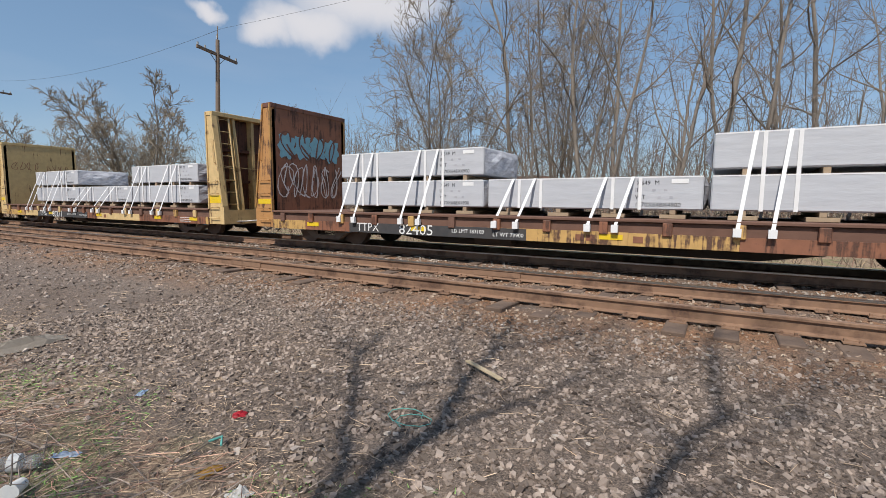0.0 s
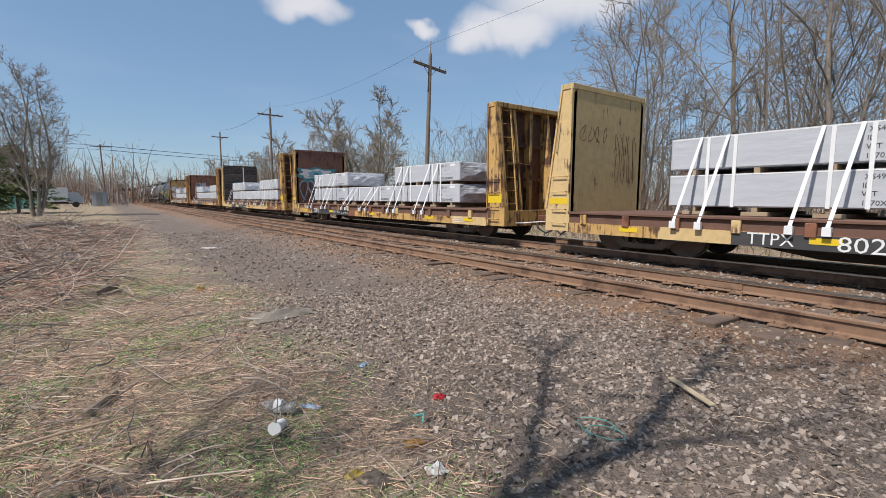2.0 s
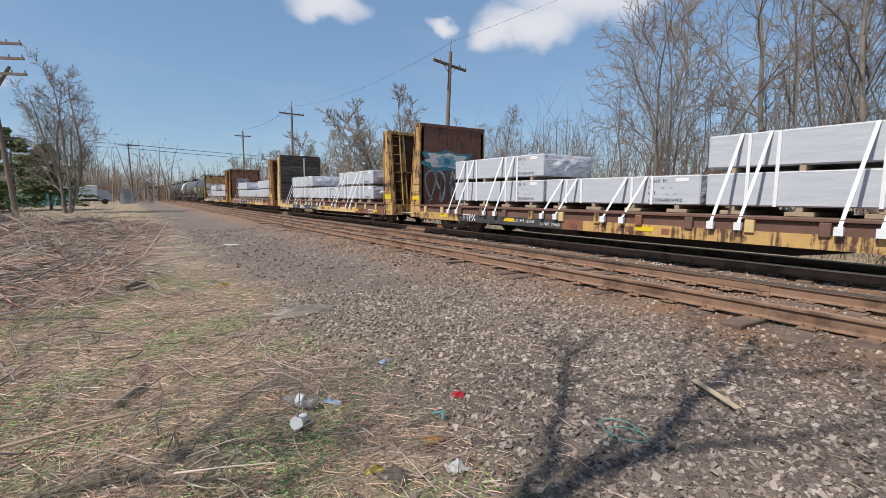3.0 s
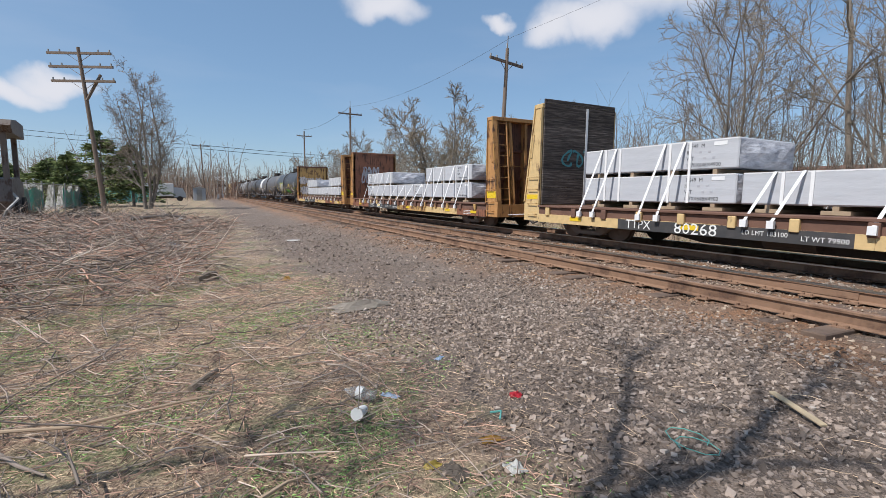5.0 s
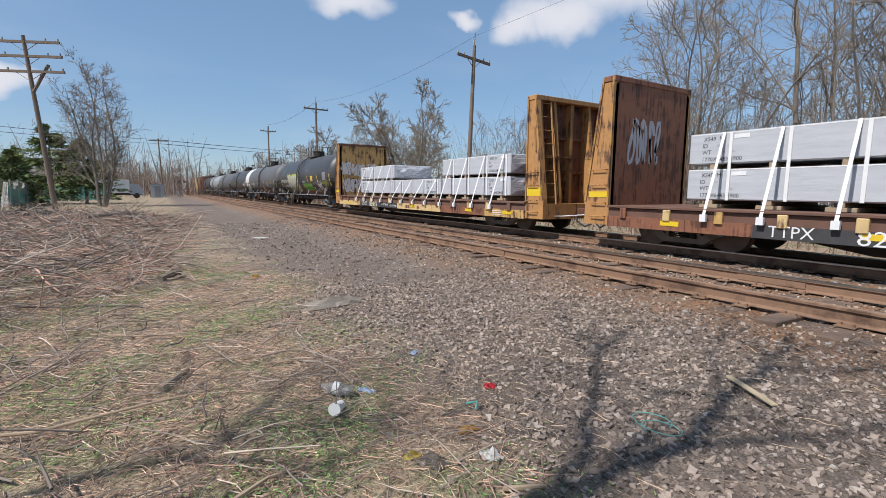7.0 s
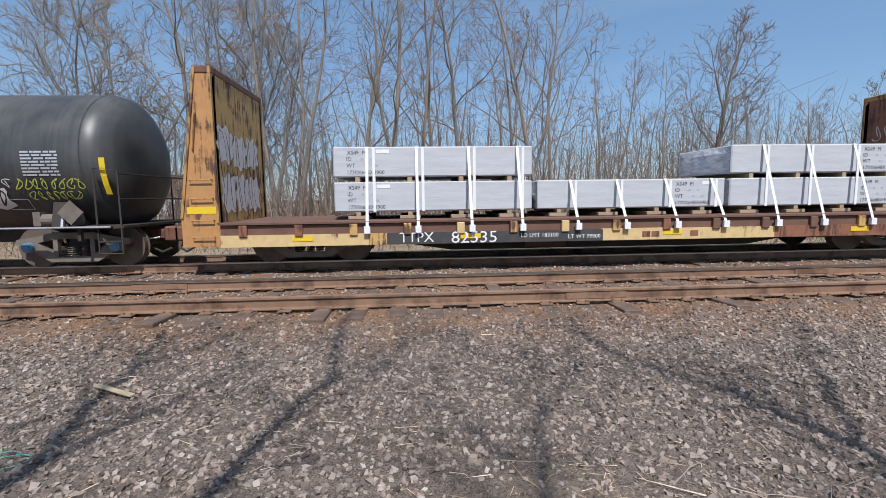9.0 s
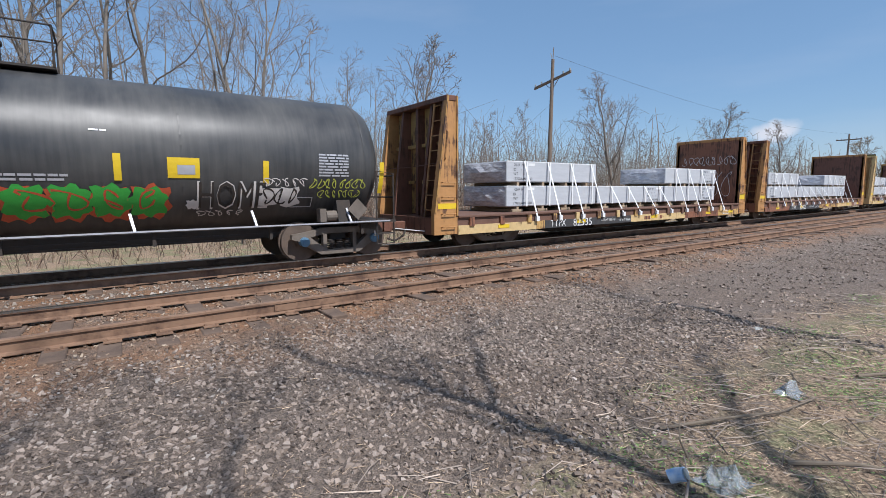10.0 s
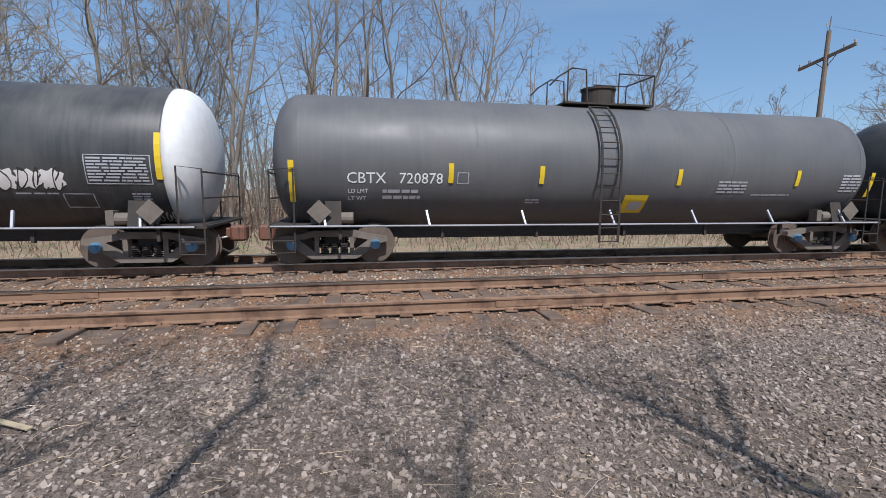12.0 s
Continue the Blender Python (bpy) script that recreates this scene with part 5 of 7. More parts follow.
def tank_car(u, n, paint, spec):
    car = new("tank_car")
    tagged(car, spec["label"], "tank car", "freight cars of the train")
    a, b = spec.get("start", 0.5), n - 0.45
    dome = [(0.0, 0.02), (0.03, 0.45), (0.10, 0.85), (0.20, 1.12), (0.34, 1.32), (0.50, 1.42), (0.66, TANK_R)]
    prof = [(a + d, r) for d, r in dome] + [(b - d, r) for d, r in dome[::-1]]
    tank = smooth_all(part("tank", lathe(prof), paint, car))
    if spec.get("white_end"):
        bm = lathe([(b - d + 0.006, r + 0.004) for d, r in dome[::-1]])
        smooth_all(part("white_head", bm, TANK_WHITE, tank, "white painted tank head"))
    for x in (a + 0.66, a + 4.3, n / 2, b - 4.3, b - 0.66):
        bm = bmesh.new()
        lo = [[bm.verts.new((x + dx, (TANK_R + 0.006) * math.cos(6.2832 * k / 48), TANK_Z + (TANK_R + 0.006) * math.sin(6.2832 * k / 48))) for k in range(48)] for dx in (-0.012, 0.012)]
        for k in range(48):
            bm.faces.new((lo[0][k], lo[0][(k + 1) % 48], lo[1][(k + 1) % 48], lo[1][k]))
        part("weld_seam", bm, paint, tank)
    # running board, brackets and under-frame
    for side in (-1, 1):
        y = side * 1.47
        c, d = sorted((y, y + side * 0.10))
        board = part("side_board", box(bmesh.new(), a + 0.1, b - 0.1, c, d, 0.83, 0.87), GEAR, car)
        part("white_edge", box(bmesh.new(), a + 0.1, b - 0.1, min(d, d), d + 0.004, 0.846, 0.874) if side > 0 else box(bmesh.new(), a + 0.1, b - 0.1, c - 0.004, c, 0.846, 0.874), SPRAY_SILVER, board, "pale edge strip")
        for k in range(7):
            x = a + 1.1 + k * (b - a - 2.2) / 6
            bm = rod(bmesh.new(), [(x, side * 1.35, 1.16), (x + 0.05, side * 1.5, 0.86)], 0.03, 4)
            part("bracket", bm, SPRAY_SILVER, board)
            part("hanger", box(bmesh.new(), x + 0.3, x + 0.36, min(y, y - side * 0.08), max(y, y - side * 0.08), 0.58, 0.84), GEAR, board)
        bm = rod(bmesh.new(), [(a + 2.6, side * 1.42, 0.70), (b - 2.6, side * 1.42, 0.70)], 0.018, 4)
        rod(bm, [(a + 2.6, side * 1.30, 0.60), (b - 3.6, side * 1.30, 0.60)], 0.025, 4)
        part("pipe", bm, GEAR, board)
    part("centre_sill", box(bmesh.new(), 0.6, n - 0.6, -0.28, 0.28, 0.50, 0.86), GEAR, car)
    for x in (1.6, n - 1.6):
        bm = prism(bmesh.new(), [(-1.42, 0.86), (1.42, 0.86), (1.30, 1.35), (0.9, 0.98), (0.0, 0.84), (-0.9, 0.98), (-1.30, 1.35)], "x", x - 0.16, x + 0.16)
        part("saddle", bm, GEAR, car)
    # end platforms with rails, steps and gear
    for x, s in ((0.35, 1), (n - 0.35, -1)):
        p0, p1 = sorted((x, x + s * 1.0))
        plat = part("end_platform", box(bmesh.new(), p0, p1, -1.5, 1.5, 0.82, 0.87), GEAR, car)
        bm = bmesh.new()
        for y in (-1.48, 1.48):
            rod(bm, [(x + s * 0.05, y, 0.87), (x + s * 0.05, y, 1.95), (x + s * 0.5, y, 2.0), (x + s * 0.5, y, 0.87)], 0.02, 5)
            rod(bm, [(x + s * 0.05, y, 0.85), (x + s * 0.05, y - 0.0, 0.32), (x + s * 0.5, y, 0.32), (x + s * 0.5, y, 0.85)], 0.02, 5)
            rod(bm, [(x + s * 0.05, y, 0.56), (x + s * 0.5, y, 0.56)], 0.018, 5)
        rod(bm, [(x + s * 0.05, -1.48, 1.9), (x + s * 0.05, 1.48, 1.9)], 0.02, 5)
        rod(bm, [(x + s * 0.05, -1.48, 1.4), (x + s * 0.05, 1.48, 1.4)], 0.018, 5)
        part("hand_rail", bm, GEAR, plat)
        bm = disc(bmesh.new(), (x + s * 1.3, -1.25, 1.0), (1, 0, 0), 0.12, 0.7, 12)
        box(bm, x + s * 1.3 - 0.5, x + s * 1.3 - 0.36, -1.34, -1.12, 0.88, 1.16)
        part("air_reservoir", bm, TRUCK, plat, "grey air cylinder")
        bm = bmesh.new()
        cx, cz, r = x + s * 0.98, 1.14, 0.24
        vs = [bm.verts.new(p) for p in ((cx, -1.5, cz - r), (cx + r, -1.5, cz), (cx, -1.5, cz + r), (cx - r, -1.5, cz))]
        back = [bm.verts.new((vv.co.x, -1.47, vv.co.z)) for vv in vs]
        bm.faces.new(vs)
        bm.faces.new(back[::-1])
        for k in range(4):
            bm.faces.new((vs[k], back[k], back[(k + 1) % 4], vs[(k + 1) % 4]))
        rod(bm, [(cx, -1.44, 0.86), (cx, -1.44, 1.0)], 0.03, 4)
        part("placard_holder", bm, TRUCK, plat, "diamond placard holder")
    # crown: platform, manway and rails; ladder down the flank
    m = n / 2 + 0.2
    crown = part("crown_platform", box(bmesh.new(), m - 1.1, m + 1.2, -0.6, 0.6, 3.63, 3.67), GEAR, car)
    bm = disc(bmesh.new(), (m + 0.05, 0, 3.86), (0, 0, 1), 0.40, 0.42, 22)
    disc(bm, (m + 0.05, 0, 4.08), (0, 0, 1), 0.43, 0.05, 22)
    part("manway", bm, GEAR, crown, "round manway with lid")
    for y in (-0.6, 0.6):
        for rail, r in (([(m + 0.25, y, 3.67), (m + 0.25, y, 4.35), (m + 1.18, y, 4.35), (m + 1.18, y, 3.67)], 0.02), ([(m - 1.5, y, 4.0), (m - 1.3, y, 4.2), (m - 0.95, y, 4.42), (m - 0.6, y, 4.40), (m - 0.55, y, 3.67)], 0.02), ([(m - 1.05, y, 3.67), (m - 1.05, y, 4.36)], 0.018)):
            part("safety_rail", rod(bmesh.new(), rail, r, 5), GEAR, crown)
    part("safety_rail", rod(bmesh.new(), [(m + 1.18, -0.6, 4.35), (m + 1.18, 0.6, 4.35)], 0.02, 5), GEAR, crown)
    for side in (-1, 1):
        bm = bmesh.new()
        for x in (m - 0.62, m - 0.16):
            rod(bm, [(x, side * (TANK_R + 0.12) * math.cos(t), TANK_Z + (TANK_R + 0.12) * math.sin(t)) for t in (1.0, 0.75, 0.5, 0.25, 0.0)] + [(x, side * 1.57, 1.5), (x, side * 1.57, 0.45)], 0.028, 5)
        for k in range(11):
            t = 1.0 - k * 0.235
            if t > 0:
                p = (side * (TANK_R + 0.12) * math.cos(t), TANK_Z + (TANK_R + 0.12) * math.sin(t))
            else:
                p = (side * 1.57, TANK_Z + t * 1.28)
            rod(bm, [(m - 0.62, *p), (m - 0.16, *p)], 0.014, 5)
        part("ladder", bm, GEAR, car)
    truck(car, 1.6)
    truck(car, n - 1.6)
    coupler(car, 0.1, 1)
    coupler(car, n - 0.1, -1)
    for p, q0, q1 in spec.get("tape", ()):
        part("reflector", patch(bmesh.new(), p - 0.055, p + 0.055, q0, q1, 0.02), YELLOW_TAPE, tank, "yellow reflective strip")
    for text, p, q, size in spec.get("text", ()):
        lettering(text, size, WHITE_PAINT, tank, (lambda dp, dq: (lambda x, z: shell_at(dp + x, dq + z, 0.007)))(p, q))
    for p0, p1, q0, q1, lines in spec.get("data", ()):
        rr = random.Random(int(p0 * 100))
        for k in range(lines):
            bm = bmesh.new()
            q = q1 - (k + 0.5) * (q1 - q0) / lines
            x = p0
            while x < p1 - 0.05:
                w = min(rr.uniform(0.06, 0.3), p1 - x)
                patch(bm, x, x + w * 0.85, q - (q1 - q0) / lines * 0.28, q + (q1 - q0) / lines * 0.28, 0.007)
                x += w
            part("data_line", bm, SPRAY_SILVER, tank, "row of unreadable white stencilling")
    for p0, p1, q0, q1 in spec.get("frames", ()):
        ring = [(p0, q0), (p1, q0), (p1, q1), (p0, q1), (p0, q0)]
        part("stencil_frame", stroke(bmesh.new(), [(a[0] + (b[0] - a[0]) * k / 4, a[1] + (b[1] - a[1]) * k / 4) for a, b in zip(ring, ring[1:]) for k in range(5)], 0.022, lambda p, q: shell_at(p, q, 0.008)), SPRAY_SILVER, tank, "white stencilled frame")
    if spec.get("placard"):
        p, q, s = spec["placard"]
        part("panel_sign", patch(bmesh.new(), p - s, p + s, q - s * 0.7, q + s * 0.7, 0.01), YELLOW_TAPE, tank, "yellow warning panel")
        part("panel_text", patch(bmesh.new(), p - s * 0.4, p + s * 0.7, q - s * 0.45, q + s * 0.2, 0.014), SPRAY_SILVER, tank)
    if spec.get("art"):
        spray(tank, "graffiti", shell_at, spec["art"], "sprayed graffiti")
    return roll(car, u)


T1 = dict(start=0.85, frames=((12.95, 13.4, 1.22, 1.42),), label="glossy black tank car with lime, silver and green graffiti", tape=((1.73, 1.45, 2.25), (9.95, 1.75, 2.2), (12.4, 1.7, 2.15), (4.75, 1.75, 2.3), (6.9, 1.75, 2.3), (15.0, 1.5, 2.2)),
          text=(("CTCX", 2.06, 1.78, 0.30), ("718712", 3.05, 1.78, 0.30), ("LD LMT", 2.1, 1.55, 0.12), ("LT WT", 2.1, 1.38, 0.12)),
          data=((2.8, 4.1, 1.38, 1.62, 2), (8.4, 9.3, 1.72, 1.86, 2), (13.5, 14.2, 1.85, 2.35, 8), (9.6, 9.9, 2.55, 2.6, 1)), placard=(10.95, 1.98, 0.26),
          art=[("shard", SPRAY_LIME, 4.05, 7.2, 1.18, 2.30, 4, 21, 0.06), ("shard", SPRAY_SILVER, 4.05, 7.2, 1.22, 2.28, 4, 21, -0.02), ("line", SPRAY_LIME, 4.3, 7.0, 1.35, 2.1, 5, 0.045, 23), ("line", SPRAY_LIME, 2.2, 3.9, 1.02, 1.3, 6, 0.03, 33),
               ("blob", SPRAY_RED, 8.36, 10.72, 1.0, 1.76, 4, 25), ("blob", SPRAY_GREEN, 8.42, 10.66, 1.04, 1.72, 4, 26), ("line", SPRAY_RED, 8.55, 10.55, 1.25, 1.6, 4, 0.04, 27), ("word", SPRAY_WHITE, "HOME", 11.12, 1.22, 0.78, 0.62), ("word", GEAR, "HOME", 11.155, 1.255, 0.70, 0.64), ("blob", SPRAY_WHITE, 10.98, 11.18, 1.22, 1.42, 1, 28), ("shard", SPRAY_WHITE, 12.3, 13.1, 1.28, 1.66, 2, 29, 0.0), ("line", GEAR, 12.35, 13.05, 1.3, 1.62, 3, 0.04, 30), ("line", SPRAY_WHITE, 12.35, 13.25, 1.66, 1.82, 5, 0.02, 34), ("line", SPRAY_WHITE, 11.15, 12.0, 1.1, 1.2, 5, 0.02, 35), ("line", SPRAY_LIME, 13.3, 14.6, 1.62, 1.82, 8, 0.025, 31), ("line", SPRAY_LIME, 13.5, 14.5, 1.42, 1.58, 7, 0.02, 36)])
T2 = dict(start=0.3, frames=((4.17, 4.40, 1.73, 1.95),), label="matt grey-black tank car with white stencilled numbers", tape=((0.81, 1.34, 2.15), (4.02, 1.74, 2.14), (6.04, 1.74, 2.12), (9.42, 1.74, 2.1), (12.67, 1.75, 2.12), (14.9, 1.5, 2.1)),
          text=(("CBTX", 1.87, 1.72, 0.31), ("720878", 2.93, 1.72, 0.31), ("LD LMT", 1.9, 1.52, 0.12), ("LT WT", 1.9, 1.37, 0.12)),
          data=((2.6, 3.4, 1.37, 1.62, 2), (10.5, 11.3, 1.55, 1.86, 4), (11.5, 12.6, 1.50, 1.56, 1), (14.0, 14.6, 1.6, 2.05, 6), (5.75, 6.1, 1.3, 1.42, 2)), placard=(8.45, 1.30, 0.30))
T3 = dict(frames=((13.22, 14.31, 1.66, 2.18), (12.75, 13.25, 1.22, 1.47)), label="glossy black tank car with a white head and white graffiti", white_end=True, tape=((14.45, 1.75, 2.6), (1.2, 1.5, 2.3), (4.6, 1.75, 2.15), (9.8, 1.75, 2.15)),
          data=((13.25, 14.28, 1.69, 2.15, 8), (13.9, 14.25, 1.3, 1.5, 4), (12.0, 12.7, 1.45, 1.5, 1)),
          art=[("blob", SPRAY_WHITE, 11.7, 12.85, 1.5, 1.95, 3, 41), ("line", GEAR, 11.7, 12.85, 1.5, 1.95, 4, 0.03, 42), ("line", SPRAY_WHITE, 14.0, 14.7, 0.92, 1.12, 5, 0.03, 43)])
tank_car(-125.7, 15.68, TANK_BLACK, T1)
tank_car(-141.4, 15.6, TANK_GREY, T2)
tank_car(-157.4, 15.6, TANK_BLACK, T3)
far_spec = dict(label="dark tank car far back in the train", tape=((4.6, 1.75, 2.15),))
tank_car(-172.5, 15.6, TANK_GREY, far_spec)
tank_car(-188.1, 15.6, TANK_PALE, dict(label="pale grey tank car far back in the train"))
tank_car(-203.7, 15.6, TANK_BLACK, far_spec)


def box_car(u, n, paint, label):
    car = new("box_car")
    tagged(car, label, "freight car", "freight cars of the train")
    body = part("body", box(bmesh.new(), 0.5, n - 0.5, -1.5, 1.5, 0.9, 4.0, 0.03), paint, car)
    bm = bmesh.new()
    for k in range(int(n / 1.2)):
        box(bm, 0.8 + k * 1.2, 0.9 + k * 1.2, -1.55, -1.5, 0.95, 3.95)
    part("side_rib", bm, paint, body)
    part("door", box(bmesh.new(), n / 2 - 1.5, n / 2 + 1.5, -1.56, -1.5, 1.0, 3.85), paint, body)
    part("roof", prism(bmesh.new(), [(-1.52, 4.0), (1.52, 4.0), (0, 4.22)], "x", 0.5, n - 0.5), TRUCK, body)
    part("centre_sill", box(bmesh.new(), 0.6, n - 0.6, -0.3, 0.3, 0.5, 0.9), GEAR, car)
    truck(car, 2.6)
    truck(car, n - 2.6)
    coupler(car, 0.1, 1)
    coupler(car, n - 0.1, -1)
    return roll(car, u)


box_car(-219.9, 16.2, RUST, "brown box car far back in the train")
box_car(-236.5, 16.6, CREAM, "cream-yellow box car far back in the train")
box_car(-253.1, 16.6, TANK_PALE, "grey box car far back in the train")


def motions():
    for ob, u, y, z in rolling:
        walk(ob, [(t, pose(u + gain(t), y, z)) for t in (0, 1, 2, 3, 4, 5, 6, 6.5, 7, 7.5, 8, 8.5, 9, 9.3, 10, 11, 12)])
    steps = 360
    for ws, x in turning[:56]:
        walk(ws, [(k / 30, pose(x, 0, WHEEL_R, 0, math.degrees(gain(k / 30) / WHEEL_R), 0)) for k in range(steps + 1)])

# ---- line-side poles and wires ----
POLE_WOOD = surface("pole_wood", (0.20, 0.15, 0.115), (0.11, 0.08, 0.06), 0.9, 0, 4, 50, 0.4)
INSULATOR = surface("grey_insulator", (0.35, 0.36, 0.36), None, 0.4)
WIRE = surface("dark_wire", (0.05, 0.05, 0.05), None, 0.7)


def gz(x, y):
    return float(ground_height(np.array(float(x)), np.array(float(y))))


def utility_pole(x, y, height, arms, lean=(0, 0), arm_turn=90, label="weathered wooden utility pole with a cross arm", extra=False, tilt=0):
    th = new("utility_pole")
    th.location = (x, y, gz(x, y) - 0.05)
    tagged(th, label, "utility pole", "line-side poles")
    top = Vector((lean[0], lean[1], height))
    part("pole", rod(bmesh.new(), [(0, 0, 0), top * 0.5, top], 0.16, 10, 0.62), POLE_WOOD, th)
    way = Vector((math.cos(radians(arm_turn)), math.sin(radians(arm_turn)), math.tan(radians(tilt))))
    for z, half in arms:
        p = top * (z / height)
        bm = bmesh.new()
        side = Vector((-way.y, way.x, 0)) * 0.06
        pts = [p - way * half, p + way * half]
        vs = []
        for e in pts:
            for a, b in ((-1, -1), (1, -1), (1, 1), (-1, 1)):
                vs.append(bm.verts.new(e + side * a + Vector((0, 0, 0.07 * b))))
        for f in ((0, 1, 2, 3), (7, 6, 5, 4), (0, 4, 5, 1), (1, 5, 6, 2), (2, 6, 7, 3), (3, 7, 4, 0)):
            bm.faces.new([vs[i] for i in f])
        arm = part("cross_arm", bm, POLE_WOOD, th)
        bm = rod(bmesh.new(), [p + way * half * 0.42, p - Vector((0, 0, 0.55))], 0.018, 4)
        part("brace", bm, POLE_WOOD, arm)
        part("brace", rod(bmesh.new(), [p - way * half * 0.42, p - Vector((0, 0, 0.55))], 0.018, 4), POLE_WOOD, arm)
        for k in (-0.95, -0.6, 0.6, 0.95):
            part("insulator", disc(bmesh.new(), p + way * half * k + Vector((0, 0, 0.14)), (0, 0, 1), 0.05, 0.16, 8), INSULATOR, arm)
    if extra:
        part("pin", rod(bmesh.new(), [top, top + Vector((0.05, 0, 0.7))], 0.025, 5), POLE_WOOD, th)
        part("pin", rod(bmesh.new(), [top - Vector((0, 0, 0.15)), top + Vector((-0.16, 0.05, 0.35))], 0.02, 5), INSULATOR, th)
    return th


def line(name, a, b, sag, r=0.012):
    a, b = Vector(a), Vector(b)
    pts = [a.lerp(b, k / 14) - Vector((0, 0, sag * 4 * (k / 14) * (1 - k / 14))) for k in range(15)]
    ob = part(name, rod(bmesh.new(), pts, r, 4), WIRE, None)
    return tagged(ob, "thin dark overhead wire strung between poles", "wire", "overhead wires")


def toward(az, dist):
    a = radians(az)
    return -0.3 - math.sin(a) * dist, -0.1 + math.cos(a) * dist


ax, ay = toward(56.1, 29.0)
utility_pole(ax, ay, 10.45, ((9.68, 1.25),), (0.26, 0.22), 95, extra=True, tilt=-5)
bx, by = toward(73.7, 56)
utility_pole(bx, by, 11.6, ((10.9, 1.4),), (0.0, 0.0), 95, "tall wooden utility pole with one cross arm", True)
dx, dy = 0.9 + 30 * math.sin(radians(48.4)), -0.6 + 30 * math.cos(radians(48.4))
utility_pole(dx, dy, 10.2, ((8.95, 1.25),), (0.45, 0.2), 100, extra=True, tilt=-14)
ex, ey = 0.9 + 88 * math.sin(radians(76.2)), -0.6 + 88 * math.cos(radians(76.2))
utility_pole(ex, ey, 9.9, ((9.1, 1.4),), (0, 0), 90, "distant wooden utility pole with one cross arm")
fx, fy = toward(78.9, 82)
utility_pole(fx, fy, 12.0, ((11.2, 1.2),), (0, 0), 90, "distant wooden utility pole with one cross arm")
utility_pole(-37.9, -5.62, 10.4, ((10.05, 1.95), (9.25, 1.95), (8.4, 1.95)), (0.3, -0.75), 64, "leaning grey telegraph pole with three long cross arms")
utility_pole(-101, 0.9, 10.6, ((10.2, 1.5),), (0, -0.3), 90, "dark wooden utility pole beside the crossing")
utility_pole(-128, -3.5, 7.0, (), (0, 0.4), 90, "short dark wooden stub pole")
line("overhead_wire", (ax + 0.9, ay, 10.5), (bx, by, 11.4), 0.8, 0.008)
line("overhead_wire", (ax + 0.9, ay, 10.5), (16, 20, 12.5), 0.5, 0.006)
line("overhead_wire", (dx + 0.4, dy, 10.0), (ex, ey, 9.6), 1.0, 0.007)
line("overhead_wire", (bx, by, 11.4), (fx, fy, 11.9), 0.6, 0.016)
for k in range(4):
    line("overhead_wire", (-101, 0.2 + k * 0.6, 10.3 - 0.7 * (k % 2)), (-112, 60, 10.5 - 0.7 * (k % 2)), 0.6, 0.03)
    line("overhead_wire", (-101, 0.2 + k * 0.6, 10.3 - 0.7 * (k % 2)), (-60, -40, 9.5 - 0.7 * (k % 2)), 0.6, 0.02)
# a broken prop leaning on the telegraph pole
prop = part("broken_prop", rod(bmesh.new(), [(-37.62, -6.12, 7.2), (-37.6, -5.3, 8.85)], 0.09, 6), POLE_WOOD, None)
tagged(prop, "short broken timber prop fixed to the telegraph pole", "timber")

# ---- trees at the yard's edge ----
tree_thing(tree_meshes(64, 12.2, 5, 0.13, 0.14, (13, 6, 5, 3), 0.30, 0.8, 0.17, 0.010, (0.02, 0.06, 0.04, 0.02), None, 0.62), -50.0, -4.2, 20, 1.0, "many-stemmed bare tree beside the fence")
CONIFER = surface("conifer_needles", (0.17, 0.21, 0.075), (0.09, 0.125, 0.045), 0.9, 0, 1.5, 30, 0.2, True)


def conifer(x, y, h, seed, wide):
    g = np.random.default_rng(seed)
    th = new("evergreen_tree")
    th.location = (x, y, gz(x, y) - 0.05)
    tagged(th, "dense green conifer behind the yard fence", "tree")
    part("trunk", rod(bmesh.new(), [(0, 0, 0), (0, 0, h * 0.95)], 0.16, 7, 0.2), BARK, th)
    boughs, tufts = 70, 80
    bf, ba = np.sort(g.random(boughs)), g.uniform(0, 6.28, boughs)
    bl = wide * (1.02 - bf) ** 0.75 * g.uniform(0.55, 1.1, boughs)
    n = boughs * tufts
    f, a, along = np.repeat(bf, tufts), np.repeat(ba, tufts), g.uniform(0.15, 1, n)
    r = np.repeat(bl, tufts) * along
    a = a + g.normal(0, 0.16, n) / np.maximum(along, 0.3)
    c = np.stack([r * np.cos(a), r * np.sin(a), h * (0.06 + 0.92 * f) + 0.10 * r - 0.12 * r * along + g.normal(0, 0.10, n)], 1)
    d = np.stack([np.cos(a), np.sin(a), g.uniform(-0.5, 0.4, n)], 1) * g.uniform(0.2, 0.5, n)[:, None]
    side = np.cross(d, g.normal(0, 1, (n, 3)))
    side *= 0.07 / (np.linalg.norm(side, axis=1)[:, None] + 1e-6)
    up = np.cross(side, d)
    up *= 0.05 / (np.linalg.norm(up, axis=1)[:, None] + 1e-6)
    v = np.stack([c + side, c - side, c + up, c + d], 1)
    tri = np.array([(0, 1, 3), (1, 2, 3), (2, 0, 3), (0, 2, 1)])
    faces = (tri[None] + (np.arange(n) * 4)[:, None, None]).reshape(-1, 3)
    shared("crown", big_mesh("crown", v.reshape(-1, 3), faces, CONIFER), th, Matrix.Identity(4))


